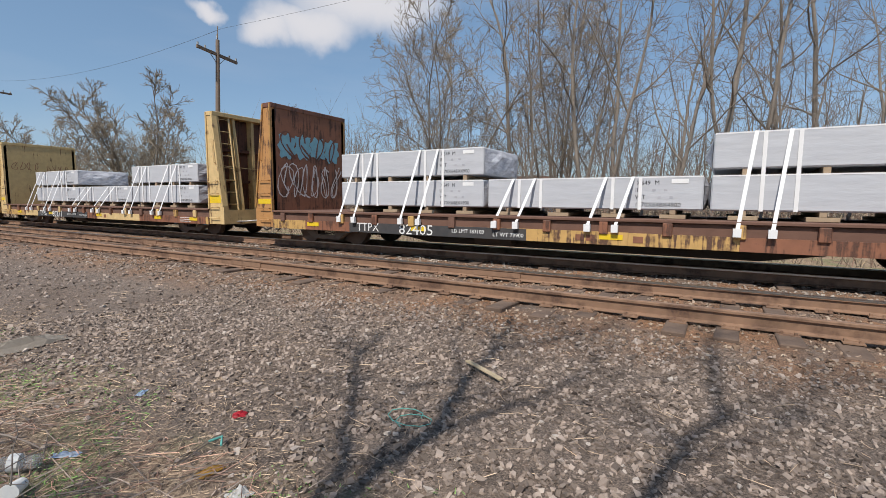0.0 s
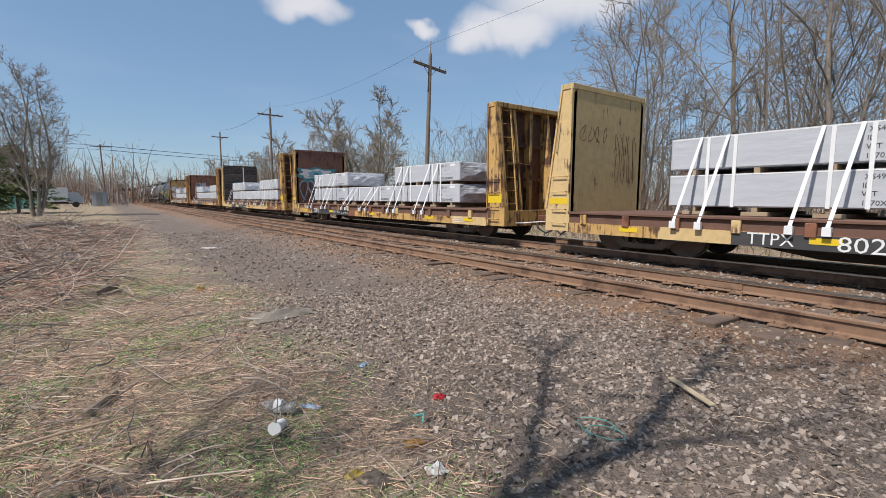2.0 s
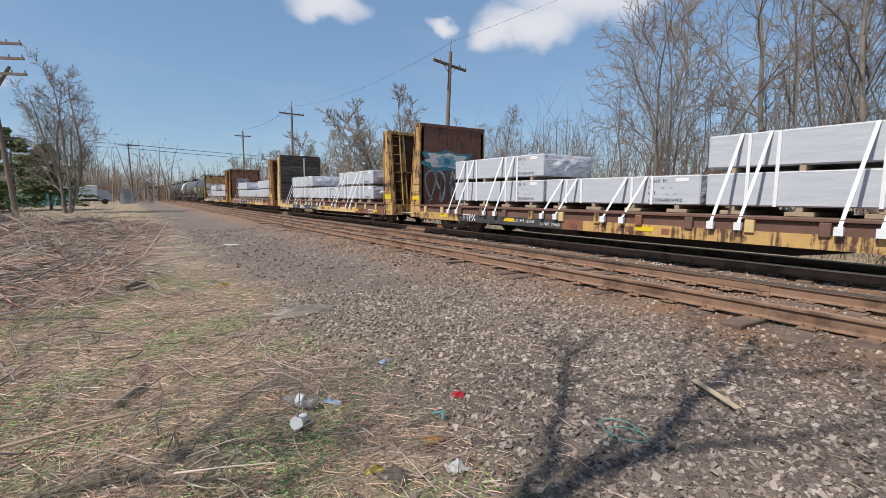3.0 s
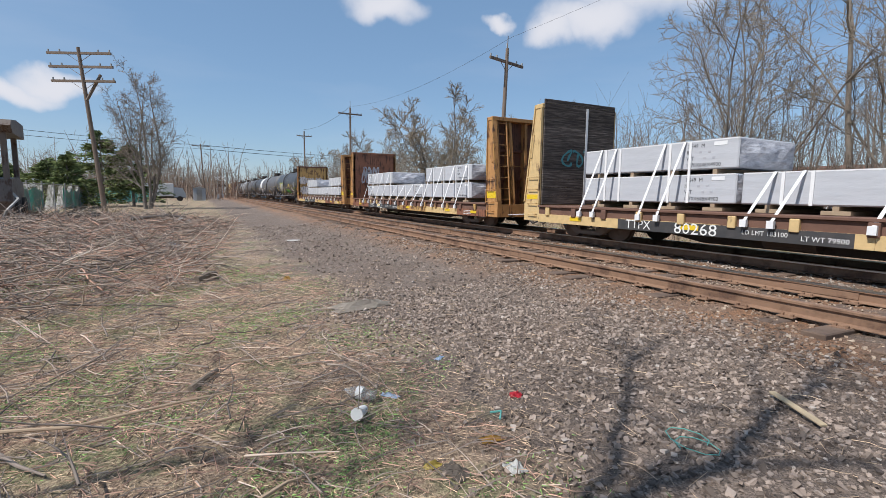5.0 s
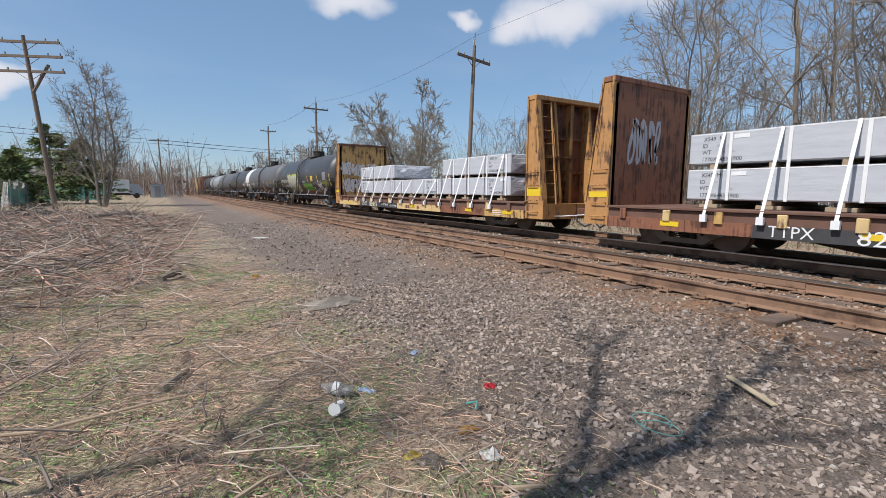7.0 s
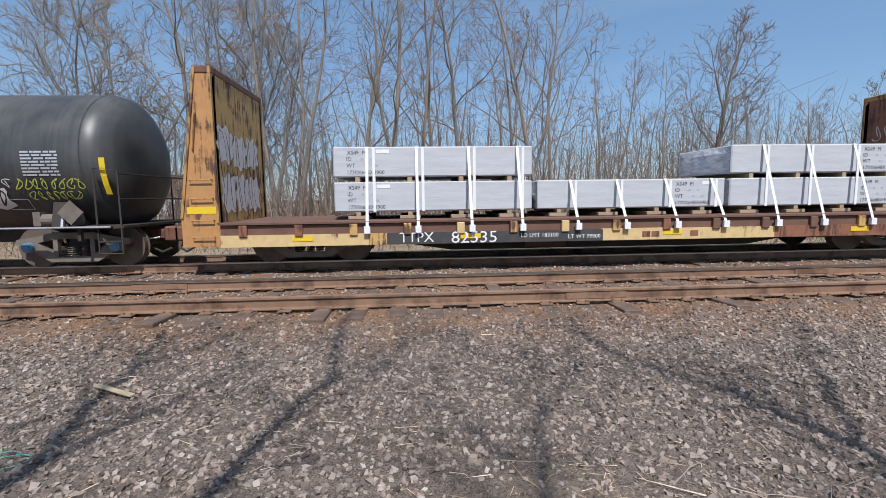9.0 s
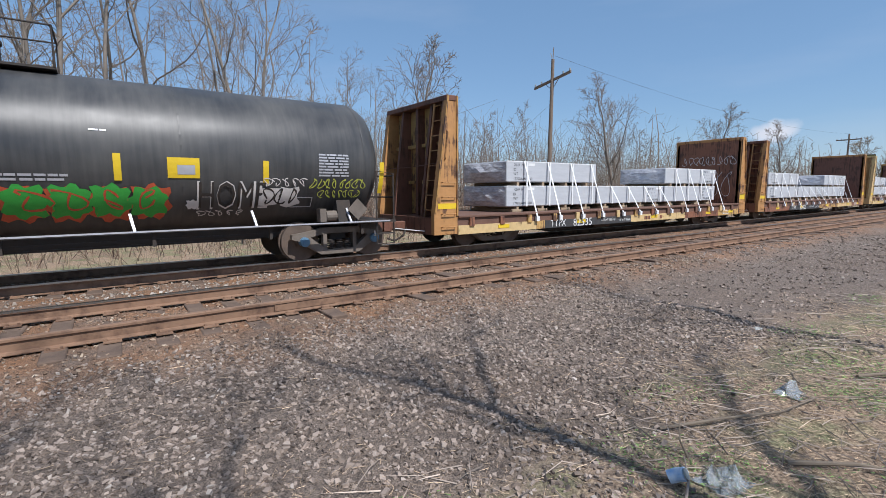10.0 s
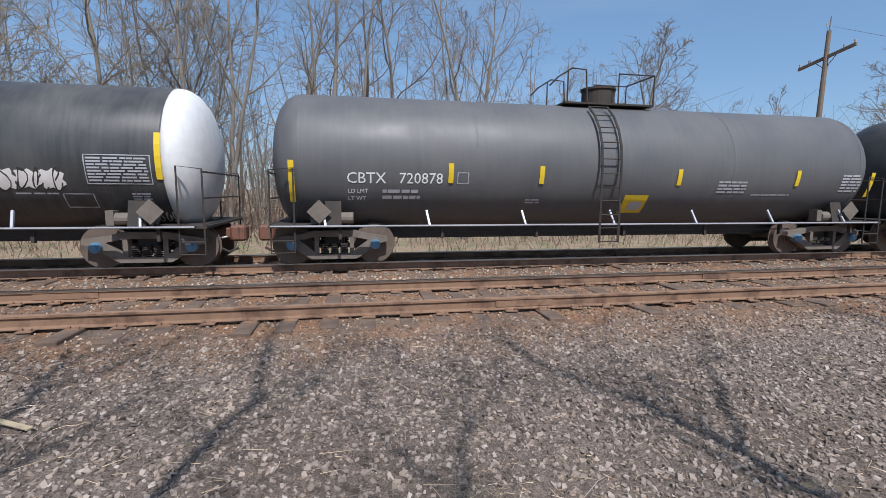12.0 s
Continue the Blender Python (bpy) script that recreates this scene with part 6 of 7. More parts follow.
conifer(-58, -8.6, 7.6, 1, 4.2)
conifer(-60, -6.3, 6.4, 4, 4.2)
conifer(-57, -12.6, 4.6, 2, 3.4)
conifer(-60, -16.5, 4.2, 3, 3.6)
conifer(-54, -10.6, 4.9, 5, 3.0)
conifer(-63, -20.5, 4.4, 6, 3.6)

# ---- fence, tarps, sheds and machines at the yard's edge ----
GALV = surface("galvanised_pipe", (0.36, 0.36, 0.35), (0.2, 0.19, 0.18), 0.6, 0.4)
TARP = surface("green_mesh_screen", (0.13, 0.34, 0.28), (0.09, 0.22, 0.19), 0.8, 0, 1.5, 40, 0.3)
SHED = surface("pale_shed_metal", (0.42, 0.45, 0.48), (0.3, 0.32, 0.34), 0.6)
MACHINE = painted("rusted_machine_steel", (0.15, 0.12, 0.10), (0.10, 0.05, 0.03), 0.5, 0.6)

fence = new("chain_link_fence")
tagged(fence, "leaning chain-link fence with green mesh screens", "fence")
posts = [(-29 - k * 3.0, -9.3 - 0.04 * k) for k in range(11)]
frng = random.Random(8)
for k, (x, y) in enumerate(posts):
    t = (frng.uniform(-0.25, 0.25), frng.uniform(-0.1, 0.1))
    part("post", rod(bmesh.new(), [(x, y, gz(x, y) - 0.02), (x + t[0], y + t[1], 2.15)], 0.045, 6), GALV, fence)
    if k:
        x0, y0 = posts[k - 1]
        part("top_rail", rod(bmesh.new(), [(x0, y0, 2.0), (x, y, 2.0)], 0.025, 5), GALV, fence)
        bm = bmesh.new()
        for j in range(26):
            a = j / 26
            for s in (1, -1):
                p = Vector((x0 + (x - x0) * a, y0 + (y - y0) * a, 0.15 if s > 0 else 1.95))
                q = Vector((x0 + (x - x0) * min(a + 0.55, 1), y0 + (y - y0) * min(a + 0.55, 1), 1.95 if s > 0 else 0.15))
                if a + 0.55 > 1:
                    q = p.lerp(q, (1 - a) / 0.55) if (1 - a) < 0.55 else q
                rod(bm, [p, q], 0.006, 3)
        wm = part("mesh_wire", bm, GALV, fence)
        wm["kind"] = "stuff"
        if k in (1, 3, 4, 7, 8, 9):
            bm = bmesh.new()
            rows, cols = 5, 9
            grid = [[bm.verts.new((x0 + (x - x0) * i / (cols - 1), y0 - 0.10 - 0.05 * math.sin(i * 1.9 + j), 0.2 + (1.45 + 0.12 * math.sin(i * 0.9 + k)) * j / (rows - 1))) for i in range(cols)] for j in range(rows)]
            for j in range(rows - 1):
                for i in range(cols - 1):
                    bm.faces.new((grid[j][i], grid[j][i + 1], grid[j + 1][i + 1], grid[j + 1][i]))
            bmesh.ops.solidify(bm, geom=bm.faces[:], thickness=0.012)
            part("screen", bm, TARP, fence, "green mesh screen")


def skip(x, y, turn, label):
    th = new("waste_skip")
    th.location, th.rotation_euler = (x, y, gz(x, y) - 0.02), (0, 0, radians(turn))
    tagged(th, label, "skip")
    body = part("body", prism(bmesh.new(), [(-2.6, 0), (2.6, 0), (3.0, 1.9), (-3.0, 1.9)], "y", -1.2, 1.2), TARP, th)
    for k in range(6):
        part("rib", box(bmesh.new(), -2.3 + k * 0.85, -2.2 + k * 0.85, -1.26, -1.2, 0.1, 1.85), TARP, body)
        part("rib", box(bmesh.new(), -2.3 + k * 0.85, -2.2 + k * 0.85, 1.2, 1.26, 0.1, 1.85), TARP, body)
    part("rim", box(bmesh.new(), -3.05, 3.05, -1.28, 1.28, 1.86, 1.98), GALV, body)


skip(-80, -9.0, 80, "faded green steel waste skip")
skip(-74, -11.5, 70, "faded green steel waste skip beside the fence")


def small_shed(x, y):
    th = new("signal_shed")
    th.location = (x, y, gz(x, y) - 0.02)
    tagged(th, "small pale metal signal hut beside the crossing", "shed")
    w = part("wall", box(bmesh.new(), -1.1, 1.1, -1.0, 1.0, 0, 2.2, 0.02), SHED, th)
    part("roof", prism(bmesh.new(), [(-1.2, 2.2), (1.2, 2.2), (0, 2.5)], "x", -1.25, 1.25), GALV, th)
    part("door", box(bmesh.new(), 1.1, 1.13, -0.45, 0.45, 0.1, 2.0), GALV, w)


small_shed(-97, 0.0)


def crossing_signal(x, y):
    th = new("crossing_signal")
    th.location = (x, y, gz(x, y) - 0.02)
    tagged(th, "railway crossing signal mast with lights and crossbuck", "signal")
    part("mast", rod(bmesh.new(), [(0, 0, 0), (0, 0, 6.2)], 0.09, 8), GALV, th)
    bm = bmesh.new()
    rod(bm, [(0.1, -0.8, 4.2), (0.1, 0.8, 5.4)], 0.1, 4)
    rod(bm, [(0.1, 0.8, 4.2), (0.1, -0.8, 5.4)], 0.1, 4)
    part("crossbuck", bm, WHITE_PAINT, th)
    for yy in (-0.6, 0.6):
        bm = disc(bmesh.new(), (0.12, yy, 3.1), (1, 0, 0), 0.3, 0.08, 16)
        part("lamp_head", bm, GEAR, th)
    part("control_box", box(bmesh.new(), -0.3, 0.3, -0.25, 0.25, 0, 1.0), SHED, th)


crossing_signal(-125, 4.0)
crossing_signal(-131, 5.2)


def parked_truck(x, y, turn):
    th = new("box_truck")
    th.location, th.rotation_euler = (x, y, gz(x, y)), (0, 0, radians(turn))
    tagged(th, "white parked box truck seen far off", "truck")
    part("cargo_box", box(bmesh.new(), -2.8, 1.6, -1.1, 1.1, 0.8, 2.9, 0.04), WHITE_PAINT, th)
    part("cab", prism(bmesh.new(), [(1.65, 0.6), (3.4, 0.6), (3.4, 1.3), (2.9, 2.2), (1.65, 2.3)], "y", -1.0, 1.0), SHED, th)
    part("chassis", box(bmesh.new(), -2.7, 3.3, -0.5, 0.5, 0.5, 0.8), GEAR, th)
    for wx in (-1.8, 2.5):
        for wy in (-0.95, 0.95):
            part("wheel", disc(bmesh.new(), (wx, wy, 0.42), (0, 1, 0), 0.42, 0.28, 16), GEAR, th)


parked_truck(-92, -5.5, 95)
parked_truck(-66, -14, 80)


def far_house(x, y, w, d, h, turn, label):
    th = new("house")
    th.location, th.rotation_euler = (x, y, gz(x, y) - 0.1), (0, 0, radians(turn))
    tagged(th, label, "house")
    wall = part("wall", box(bmesh.new(), -w / 2, w / 2, -d / 2, d / 2, 0, h), SHED, th)
    part("roof", prism(bmesh.new(), [(-d / 2 - 0.3, h), (d / 2 + 0.3, h), (0, h + d * 0.35)], "x", -w / 2 - 0.3, w / 2 + 0.3), DECK, th)
    for k in range(3):
        for z in (0.9, 3.4):
            if z + 1.3 < h:
                x0 = -w / 2 + (k + 0.5) * w / 3 - 0.45
                win = part("window", box(bmesh.new(), x0, x0 + 0.9, -d / 2 - 0.04, -d / 2, z, z + 1.3), WHITE_PAINT, wall)
                part("pane", box(bmesh.new(), x0 + 0.08, x0 + 0.82, -d / 2 - 0.05, -d / 2 - 0.041, z + 0.08, z + 1.22), GEAR, win)


far_house(-21, 50, 9, 6, 2.0, 5, "low pale building glimpsed through the woods")


def derelict(x, y):
    """A stripped loader frame: curved roof, posts, engine block and a bent pipe."""
    th = new("derelict_loader")
    th.location, th.rotation_euler = (x, y, gz(x, y) - 0.05), (0, 0, radians(8))
    tagged(th, "rusted derelict loader with a stripped cab frame", "machine")
    hull = part("hull", prism(bmesh.new(), [(-1.5, 0.35), (1.4, 0.35), (1.7, 0.9), (1.5, 1.75), (-0.3, 1.85), (-1.5, 1.6)], "y", -1.6, 1.0), MACHINE, th)
    for px, py in ((1.35, 0.85), (1.35, -1.5), (-1.2, 0.85), (-1.2, -1.5)):
        part("cab_post", box(bmesh.new(), px - 0.09, px + 0.09, py - 0.09, py + 0.09, 1.7, 3.6, 0.02), MACHINE, th)
    part("roof", prism(bmesh.new(), [(-1.6, 3.5), (1.5, 3.5), (1.85, 3.75), (1.6, 3.98), (0.4, 4.1), (-1.6, 4.1)], "y", -1.75, 1.15), MACHINE, th)
    part("seat_frame", box(bmesh.new(), -0.5, 0.3, -0.8, 0.1, 1.75, 2.9, 0.05), GEAR, th)
    part("pale_panel", box(bmesh.new(), 1.42, 1.5, -0.6, 0.4, 0.8, 1.5), SHED, th)
    for wy in (-1.5, 0.9):
        for wx in (-0.9, 0.9):
            part("wheel", disc(bmesh.new(), (wx, wy, 0.52), (0, 1, 0), 0.52, 0.4, 20), GEAR, th)
    part("bent_pipe", rod(bmesh.new(), [(1.9, 0.6, 0.02), (2.3, 0.9, 0.6), (2.0, 1.2, 1.0), (1.5, 1.0, 1.2)], 0.05, 6), GALV, th)


derelict(-25.5, -7.7)

# ---- turf: dry stems, weeds, brush piles ----
STRAW = surface("dry_straw", (0.54, 0.41, 0.285), (0.34, 0.24, 0.16), 0.9, 0, 4, 30, 0.1, True)
DEAD_STEM = surface("dead_red_stem", (0.44, 0.275, 0.205), (0.25, 0.15, 0.11), 0.9, 0, 4, 30, 0.1, True)
GREY_STEM = surface("grey_dead_twig", (0.37, 0.305, 0.255), (0.19, 0.15, 0.125), 0.9, 0, 4, 30, 0.1, True)
WEED = surface("green_weed", (0.22, 0.36, 0.11), (0.12, 0.22, 0.065), 0.8, 0, 4, 30, 0.1, True)


def litter_stems(name, count, area, low, high, r, flat, mat, seed, label, keep=None):
    """Loose stems lying or leaning on the ground, as triangular sticks."""
    g = np.random.default_rng(seed)
    x, y = g.uniform(area[0], area[1], count), g.uniform(area[2], area[3], count)
    if keep is not None:
        ok = keep(x, y, g)
        x, y = x[ok], y[ok]
    n = len(x)
    a, L = g.uniform(0, 6.283, n), low + (high - low) * g.random(n) ** 1.6
    up = np.abs(g.normal(0, flat, n))
    d = np.stack([np.cos(a), np.sin(a), up], 1)
    d /= np.linalg.norm(d, axis=1)[:, None]
    p = np.stack([x, y, ground_height(x, y) + 0.004 + np.abs(g.normal(0, 0.012, n))], 1)
    mid = p + d * (L * 0.5)[:, None] + np.stack([-np.sin(a), np.cos(a), g.uniform(0, 0.6, n)], 1) * (L * g.normal(0, 0.09, n))[:, None]
    end = p + d * L[:, None] - np.array([0, 0, 1]) * (L * up * 0.3)[:, None]
    end[:, 2] = np.maximum(end[:, 2], ground_height(end[:, 0], end[:, 1]) + 0.003)
    side = np.stack([-np.sin(a), np.cos(a), 0 * a], 1) * r
    zz = np.array([0, 0, r * 1.5])
    if high < 0.16:
        f = np.array([(0, 3, 1), (1, 3, 2), (2, 3, 0)])
        faces = (f[None] + (np.arange(n) * 4)[:, None, None]).reshape(-1, 3)
        ob = new(name, big_mesh(name, np.stack([p + side, p - side, p + zz, end], 1).reshape(-1, 3), faces, mat))
        return tagged(ob, label, "dry grass", kind="stuff")
    v = np.stack([p + side, p - side, p + zz, mid + side * 0.8, mid - side * 0.8, mid + zz * 0.8, end], 1)
    f = np.array([(0, 3, 4), (0, 4, 1), (1, 4, 5), (1, 5, 2), (2, 5, 3), (2, 3, 0), (3, 6, 4), (4, 6, 5), (5, 6, 3)])
    faces = (f[None] + (np.arange(n) * 7)[:, None, None]).reshape(-1, 3)
    ob = new(name, big_mesh(name, v.reshape(-1, 3), faces, mat))
    return tagged(ob, label, "dry grass", kind="stuff")


on_turf = lambda x, y, g: y < 1.6 + 0.45 * np.sin(x * 1.3) + g.normal(0, 0.5, len(x))
clumpy = lambda x, y, g: (y < 1.5 + g.normal(0, 0.4, len(x))) & (np.sin(x * 1.9 + 1.1) * np.sin(y * 2.3 + 0.4) + 0.6 * np.sin(x * 4.1 + y * 3.3) > g.uniform(-0.2, 0.9, len(x)))
litter_stems("dry_grass", 48000, (-9.5, -0.5, -3.2, 2.6), 0.03, 0.12, 0.0022, 0.25, STRAW, 71, "matted straw-coloured dead grass", on_turf)
litter_stems("dry_grass", 34000, (1.5, 11, -1.5, 2.6), 0.03, 0.12, 0.0022, 0.25, STRAW, 72, "matted straw-coloured dead grass", on_turf)
litter_stems("dead_stems", 9000, (-11, -0.5, -3.2, 1.6), 0.08, 0.30, 0.003, 0.12, DEAD_STEM, 73, "flattened reddish dead stems", on_turf)
litter_stems("dead_stems", 2200, (-10, 0, -3.2, 1.5), 0.15, 0.6, 0.004, 0.10, GREY_STEM, 74, "scattered grey twigs on the turf", on_turf)
litter_stems("dead_stems", 2600, (2, 14, -1.5, 2.0), 0.15, 0.55, 0.0045, 0.10, GREY_STEM, 75, "scattered grey twigs on the turf", on_turf)
litter_stems("green_weeds", 80000, (-11, -0.5, -3.0, 2.0), 0.015, 0.05, 0.0045, 0.9, WEED, 76, "small green weeds growing through dead grass", clumpy)
litter_stems("green_weeds", 30000, (2.2, 12, -1.0, 1.8), 0.015, 0.05, 0.0045, 0.9, WEED, 77, "small green weeds growing through dead grass", clumpy)
litter_stems("dry_grass", 11000, (-32, -10.5, -9, 1.8), 0.08, 0.35, 0.006, 0.3, GREY_STEM, 78, "coarse dead grass in the far yard", on_turf)
in_brush = lambda x, y, g: (y < -0.3 - 0.085 * (x + 9) - 1.6 * np.maximum(x + 9, 0) + g.normal(0, 0.25, len(x)))
litter_stems("brush_pile", 8000, (-28, -6.5, -7.5, 1.2), 0.15, 0.75, 0.007, 0.42, GREY_STEM, 79, "tangled piles of cut grey brush", in_brush)
litter_stems("brush_pile", 6000, (-28, -6.0, -7.5, 1.2), 0.15, 0.7, 0.006, 0.5, DEAD_STEM, 80, "tangled piles of cut reddish brush", in_brush)
litter_stems("gravel_straw", 1500, (-9, 9, 1.0, 5.0), 0.06, 0.3, 0.0022, 0.05, STRAW, 81, "wisps of straw on the gravel")
brush("undergrowth", 260, -34, -24, -9, -3.5, 0.3, 0.8, 82, BRUSH_TAN, "tan dead weeds along the fence", 0.5, 0.012)


def tangle(name, count, area, low, high, r0, r1, seed, mat, label, keep):
    """A heap of cut branches: crooked sticks, some with a side shoot, lying over one another."""
    g = np.random.default_rng(seed)
    s = Sticks()
    done = 0
    while done < count:
        x, y = g.uniform(area[0], area[1]), g.uniform(area[2], area[3])
        if not keep(np.array([x]), np.array([y]), g)[0]:
            continue
        done += 1
        a, L = g.uniform(0, 6.28), g.uniform(low, high)
        heap = 0.5 + 0.5 * math.sin(x * 0.9 + 0.4) * math.sin(y * 1.3 + 1.0)
        pts, d = wander(g, (x, y, gz(x, y) + g.uniform(0.0, 0.12 + 0.30 * heap)), (math.cos(a), math.sin(a), g.uniform(-0.06, 0.30)), L, 4, 0.16, -0.03)
        pts = [np.array([p[0], p[1], max(p[2], gz(p[0], p[1]) + 0.005)]) for p in pts]
        r = g.uniform(r0, r1)
        s.add(pts, r, r * 0.45, 4)
        for _ in range(2):
            d2 = d + g.normal(0, 0.6, 3)
            s.add(np.array([pts[2], pts[2] + d2 / np.linalg.norm(d2) * L * 0.35]), r * 0.5, r * 0.25, 3)
    return tagged(new(name, s.mesh(name, mat)), label, "brush", kind="stuff")


tangle("brush_pile", 1500, (-27, -7.2, -7.5, 1.2), 0.5, 1.8, 0.006, 0.018, 91, GREY_STEM, "heaped cut grey branches", in_brush)
tangle("brush_pile", 900, (-27, -7.0, -7.5, 1.2), 0.4, 1.4, 0.005, 0.014, 92, DEAD_STEM, "heaped cut reddish branches", in_brush)
tangle("brush_pile", 260, (-9, -2.2, -3.0, 0.8), 0.25, 0.8, 0.004, 0.009, 93, GREY_STEM, "broken sticks strewn on the turf", on_turf)


def branch(pts, r, label, mat=GREY_STEM, taper=0.35):
    pts = [(x, y, gz(x, y) + z) for x, y, z in pts]
    ob = part("fallen_branch", rod(bmesh.new(), pts, r, 7, taper), mat, None)
    return tagged(ob, label, "branch", "fallen branches")


branch([(-4.15, -1.5, 0.05), (-4.0, -0.95, 0.06), (-4.05, -0.4, 0.09), (-4.12, 0.0, 0.08), (-4.2, 0.25, 0.04)], 0.013, "long pale greenish fallen branch on the turf", STRAW)
branch([(-3.95, -1.35, 0.05), (-3.6, -1.1, 0.05), (-3.45, -0.95, 0.03)], 0.016, "thick grey fallen branch on the turf")
branch([(-2.75, 0.0, 0.03), (-2.85, 0.2, 0.05), (-2.92, 0.42, 0.02)], 0.014, "pale peeled stick on the turf", STRAW)
branch([(-2.15, 1.25, 0.02), (-2.07, 1.46, 0.02)], 0.016, "short pale broken stick on the turf", STRAW, 0.8)
branch([(-4.45, -0.28, 0.03), (-4.65, -0.16, 0.04), (-4.8, -0.08, 0.03)], 0.026, "short sawn branch with a pale cut end", WOOD_GREY, 0.8)
branch([(-6.4, -0.9, 0.05), (-6.0, -0.4, 0.06), (-5.9, 0.1, 0.03)], 0.012, "thin pale stick on the turf", STRAW)
branch([(-9.3, -0.25, 0.06), (-9.5, -0.05, 0.12), (-9.75, 0.05, 0.08)], 0.06, "dark rotten stump by the brush", WOOD_GREY, 0.8)
branch([(-20.5, -2.4, 0.3), (-22.5, -1.4, 0.35), (-24.5, -0.7, 0.3)], 0.07, "long grey limb on the brush pile")
branch([(4.15, 0.9, 0.02), (4.12, 0.95, 0.14), (4.2, 1.0, 0.28)], 0.01, "dead upright woody stem", WOOD_GREY)
branch([(3.5, 0.6, 0.03), (3.8, 0.72, 0.06), (4.1, 0.9, 0.04)], 0.012, "pale grey fallen branch on the turf")
branch([(4.4, 1.25, 0.03), (4.9, 1.0, 0.06), (5.4, 0.75, 0.05), (5.9, 0.65, 0.05), (6.6, 0.2, 0.03)], 0.013, "long dark crooked fallen branch", WOOD_GREY)
branch([(4.6, 0.45, 0.03), (4.9, 0.15, 0.05), (5.2, -0.3, 0.03)], 0.02, "thick dark fallen limb", WOOD_GREY)
branch([(6.9, 0.6, 0.03), (7.4, 0.28, 0.08), (7.9, 0.1, 0.03)], 0.016, "crooked dark fallen branch", WOOD_GREY)
branch([(7.4, 0.28, 0.06), (7.5, -0.1, 0.04), (7.9, -0.4, 0.03)], 0.016, "forked dark fallen branch", WOOD_GREY)

# ---- litter ----
RED_PLASTIC = surface("red_plastic", (0.62, 0.03, 0.05), None, 0.5)
YELLOW_LEAF = surface("yellow_plastic", (0.70, 0.55, 0.14), None, 0.6)
ORANGE_RAG = surface("orange_brown_rag", (0.50, 0.28, 0.06), None, 0.9)
BLUE_PAPER = surface("blue_white_paper", (0.30, 0.46, 0.70), (0.75, 0.78, 0.8), 0.7, 0, 14, 60, 0.1, False, 1.0)
PAPER = surface("white_paper", (0.74, 0.73, 0.70), (0.6, 0.58, 0.55), 0.8)
TEAL_CORD = surface("teal_cord", (0.12, 0.38, 0.33), None, 0.7)
PLANK_PALE = surface("pale_weathered_board", (0.42, 0.34, 0.22), (0.30, 0.23, 0.15), 0.9, 0, 5, 60, 0.3)
CLEAR, _cnt, _cb = material("clear_plastic", 0.18)
_cb.inputs["Base Color"].default_value = (0.92, 0.94, 0.95, 1)
_cb.inputs["Transmission Weight"].default_value, _cb.inputs["IOR"].default_value = 0.9, 1.12


CLEAR_DUSTY = surface("dusty_plastic_film", (0.46, 0.40, 0.33), (0.30, 0.25, 0.20), 0.45, 0, 9, 40, 0.3)


def crumple(name, x, y, sx, sy, h, mat, seed, label, cat):
    """A crushed sheet: a folded, thickened patch lying on the ground."""
    g = random.Random(seed)
    bm = bmesh.new()
    n, m = 8, 6
    a = g.uniform(0, 6.28)
    grid = []
    for j in range(m):
        row = []
        for i in range(n):
            px, py = (i / (n - 1) - 0.5) * sx + g.uniform(-0.08, 0.08) * sx, (j / (m - 1) - 0.5) * sy + g.uniform(-0.08, 0.08) * sy
            edge = math.sin(math.pi * i / (n - 1)) * math.sin(math.pi * j / (m - 1))
            wx, wy = x + px * math.cos(a) - py * math.sin(a), y + px * math.sin(a) + py * math.cos(a)
            row.append(bm.verts.new((wx, wy, gz(wx, wy) + 0.012 + h * g.uniform(0.15, 1.0) * edge)))
        grid.append(row)
    for j in range(m - 1):
        for i in range(n - 1):
            bm.faces.new((grid[j][i], grid[j][i + 1], grid[j + 1][i + 1], grid[j + 1][i]))
    bmesh.ops.solidify(bm, geom=bm.faces[:], thickness=0.003)
    return tagged(part(name, bm, mat, None), label, cat, "litter on the ground")


crumple("plastic_scrap", -3.27, 2.0, 0.10, 0.09, 0.05, RED_PLASTIC, 1, "crumpled red plastic scrap on gravel", "litter")
crumple("yellow_wrapper", -2.69, 0.99, 0.05, 0.11, 0.05, YELLOW_LEAF, 2, "small yellow wrapper standing in weeds", "litter")
crumple("orange_rag", -2.79, 1.46, 0.14, 0.09, 0.03, ORANGE_RAG, 3, "orange-brown scrap lying at the gravel's edge", "litter")
crumple("paper_scrap", -2.45, 1.40, 0.11, 0.12, 0.06, PAPER, 4, "torn white paper scrap on the turf", "litter")
crumple("blue_wrapper", -3.73, 1.12, 0.16, 0.06, 0.03, BLUE_PAPER, 5, "blue and white wrapper beside the bottle", "litter")
crumple("plastic_sheet", -6.48, 1.75, 0.9, 0.35, 0.12, CLEAR_DUSTY, 6, "crumpled dusty plastic sheet in dry grass", "plastic sheet")
crumple("orange_rag", -9.23, 1.2, 0.20, 0.16, 0.10, ORANGE_RAG, 7, "orange-yellow rag in the dry grass", "litter")
crumple("white_bag", -24.7, -0.8, 0.7, 0.5, 0.5, PAPER, 8, "white bag caught on the brush pile", "bag")
crumple("paper_scrap", -8.97, -0.8, 0.22, 0.10, 0.04, PAPER, 9, "white paper scrap in the brush", "litter")
crumple("paper_scrap", -16.5, 2.6, 0.6, 0.25, 0.04, PAPER, 10, "flattened white paper on the gravel edge", "litter")
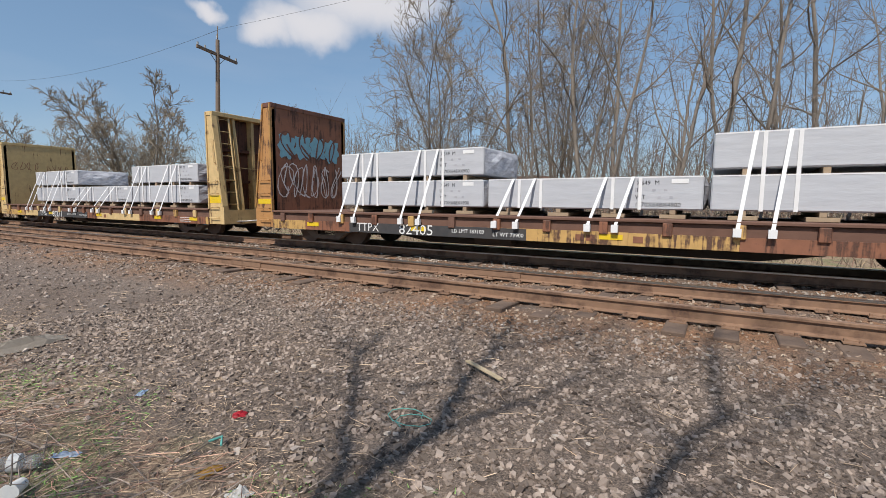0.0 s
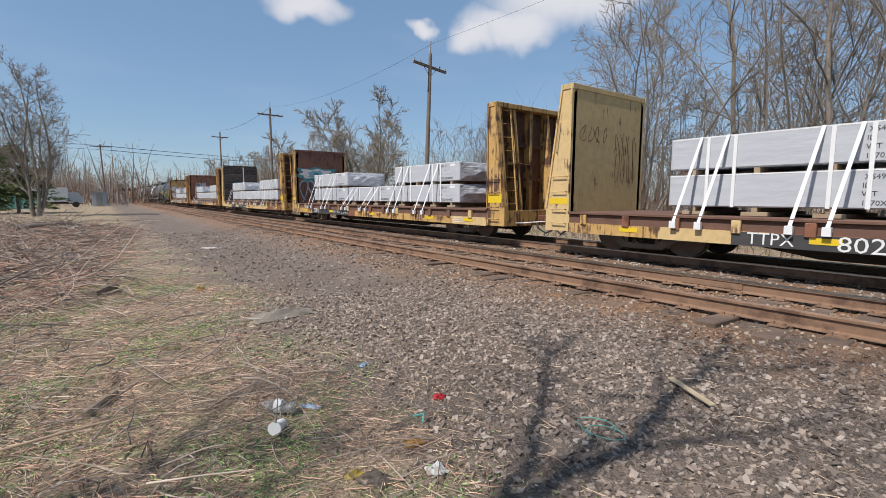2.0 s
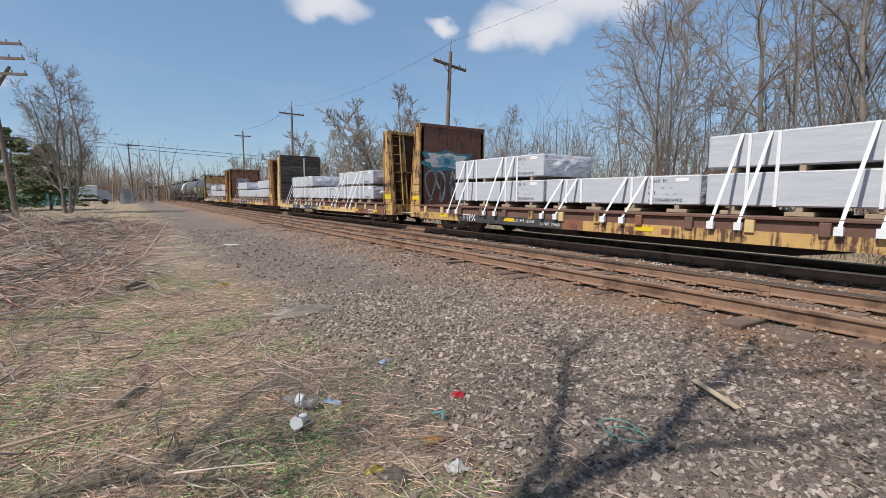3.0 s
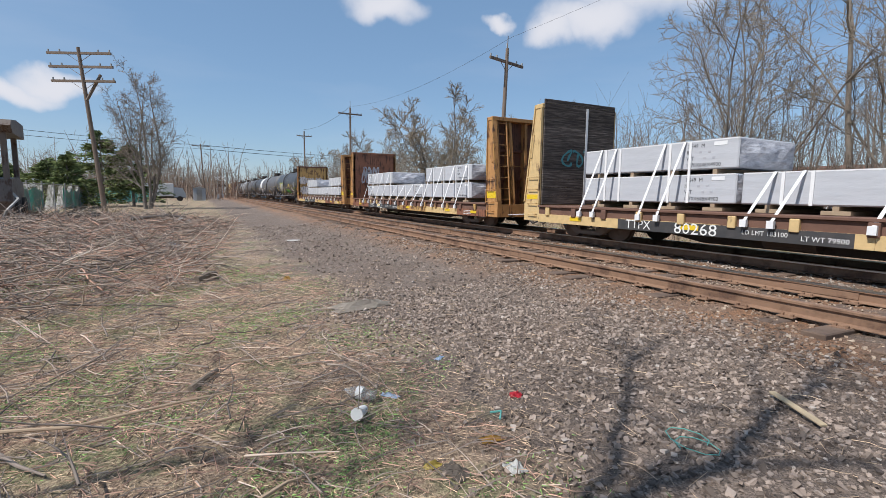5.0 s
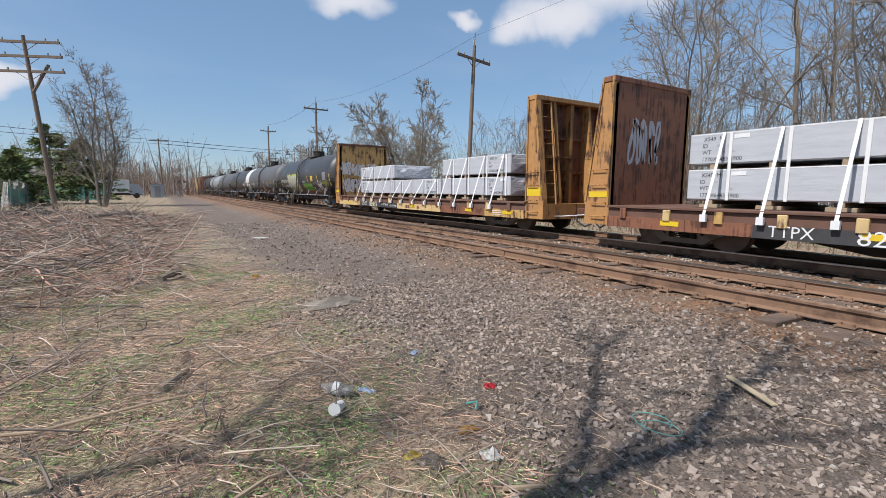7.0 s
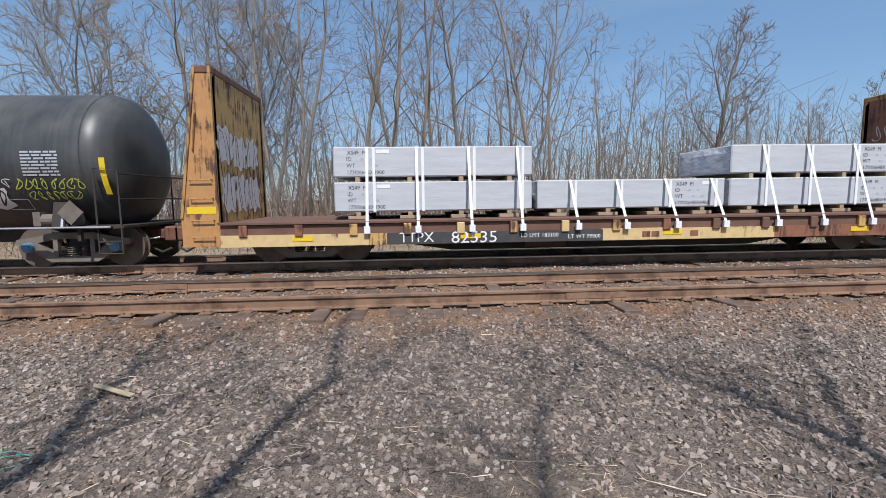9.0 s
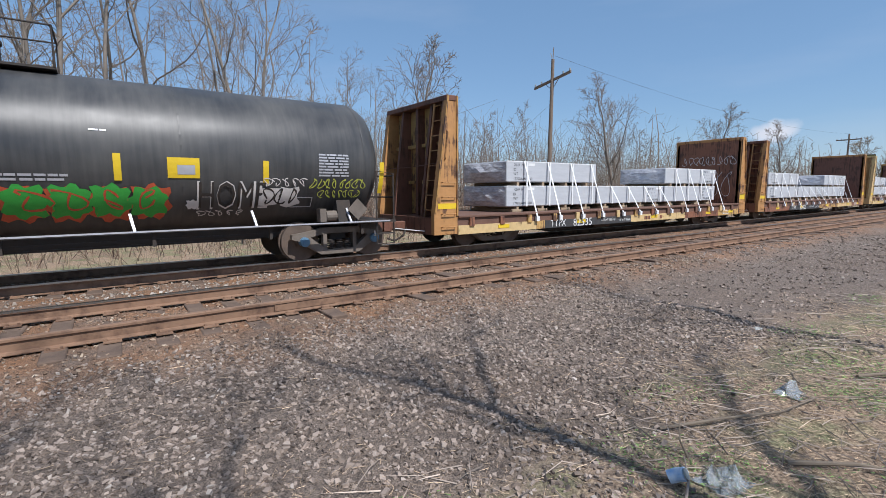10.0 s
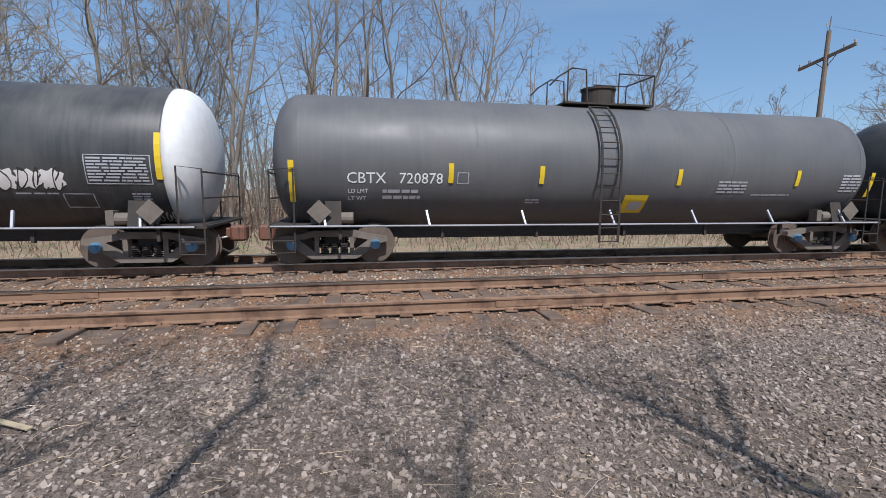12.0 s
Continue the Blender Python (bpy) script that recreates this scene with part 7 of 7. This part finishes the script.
crumple("plastic_sheet", -14.4, -0.8, 0.5, 0.4, 0.22, CLEAR, 11, "clear plastic scrap on the brush", "plastic sheet")
crumple("plastic_bag", 4.05, 0.62, 0.30, 0.24, 0.16, CLEAR, 12, "crumpled clear plastic bag in the weeds", "bag")
crumple("plastic_sheet", 5.9, 0.85, 0.22, 0.2, 0.14, CLEAR, 13, "clear plastic scrap among dead stems", "plastic sheet")
crumple("paper_scrap", 23.3, 2.9, 0.5, 0.35, 0.12, PAPER, 14, "white litter on the far gravel", "litter")
crumple("paper_scrap", 8.0, 1.9, 0.18, 0.12, 0.03, PAPER, 15, "pale paper scrap on the dry turf", "litter")
crumple("blue_wrapper", -4.3, 1.85, 0.12, 0.05, 0.02, BLUE_PAPER, 16, "small blue wrapper at the gravel's edge", "litter")
crumple("dark_stone_slab", -2.58, 1.08, 0.19, 0.12, 0.04, TRUCK, 17, "flat dark grey stone in the weeds", "stone")


def bottle(x, y):
    th = new("plastic_bottle")
    th.location, th.rotation_euler = (x, y, gz(x, y) + 0.055), (radians(84), 0, radians(-38))
    tagged(th, "crushed clear plastic bottle lying on its side", "bottle", "litter on the ground")
    prof = [(0.045, 0), (0.05, 0.02), (0.043, 0.06), (0.05, 0.10), (0.044, 0.14), (0.05, 0.17), (0.03, 0.21), (0.016, 0.235), (0.016, 0.25)]
    bm = bmesh.new()
    rings = [[bm.verts.new((r * math.cos(k * 0.4488), r * 0.8 * math.sin(k * 0.4488), z)) for k in range(14)] for r, z in prof]
    for a, b in zip(rings, rings[1:]):
        for k in range(14):
            bm.faces.new((a[k], a[(k + 1) % 14], b[(k + 1) % 14], b[k]))
    bm.faces.new(rings[0][::-1])
    bm.faces.new(rings[-1])
    part("body", bm, CLEAR, th)
    part("label_band", disc(bmesh.new(), (0, 0, 0.12), (0, 0, 1), 0.051, 0.05, 14), PAPER, th)


bottle(-3.68, 0.98)
cup = new("paper_cup")
cup.location, cup.rotation_euler = (-3.52, 0.84, gz(-3.52, 0.84) + 0.045), (radians(80), 0, radians(50))
tagged(cup, "crushed white paper cup lying on the turf", "cup", "litter on the ground")
part("wall", rod(bmesh.new(), [(0, 0, 0), (0, 0, 0.13)], 0.032, 14, 1.35), PAPER, cup)
part("rim", disc(bmesh.new(), (0, 0, 0.13), (0, 0, 1), 0.046, 0.008, 14), PAPER, cup)
can = new("drink_can")
can.location, can.rotation_euler = (3.8, 0.8, gz(3.8, 0.8) + 0.06), (radians(60), 0, radians(20))
tagged(can, "crushed blue and white drink can in the weeds", "can", "litter on the ground")
part("body", rod(bmesh.new(), [(0, 0, -0.05), (0.012, 0, 0.0), (0, 0, 0.06)], 0.045, 14), BLUE_PAPER, can)
part("lid", disc(bmesh.new(), (0, 0, 0.065), (0, 0, 1), 0.038, 0.008, 14), GALV, can)
board = part("loose_board", box(bmesh.new(), -0.25, 0.25, -0.025, 0.025, 0, 0.018, 0.004), PLANK_PALE, None)
board.location, board.rotation_euler = (-2.07, 3.6, gz(-2.07, 3.6) + 0.035), (0, radians(2), radians(-27))
tagged(board, "short pale weathered board on the gravel", "board", "litter on the ground")
cord_pts = [(-2.25 + 0.16 * math.cos(k * 0.7) + 0.012 * k, 2.62 + 0.10 * math.sin(k * 0.7) - 0.006 * k) for k in range(16)]
cord = part("teal_cord", rod(bmesh.new(), [(x, y, gz(x, y) + 0.03) for x, y in cord_pts], 0.0035, 5), TEAL_CORD, None)
tagged(cord, "tangled teal plastic cord on the gravel", "cord", "litter on the ground")
cord2 = part("teal_cord", rod(bmesh.new(), [(-3.05, 1.62, 0.03), (-3.0, 1.68, 0.05), (-2.94, 1.63, 0.03)], 0.008, 5), TEAL_CORD, None)
tagged(cord2, "scrap of teal cord at the gravel's edge", "cord", "litter on the ground")

motions()
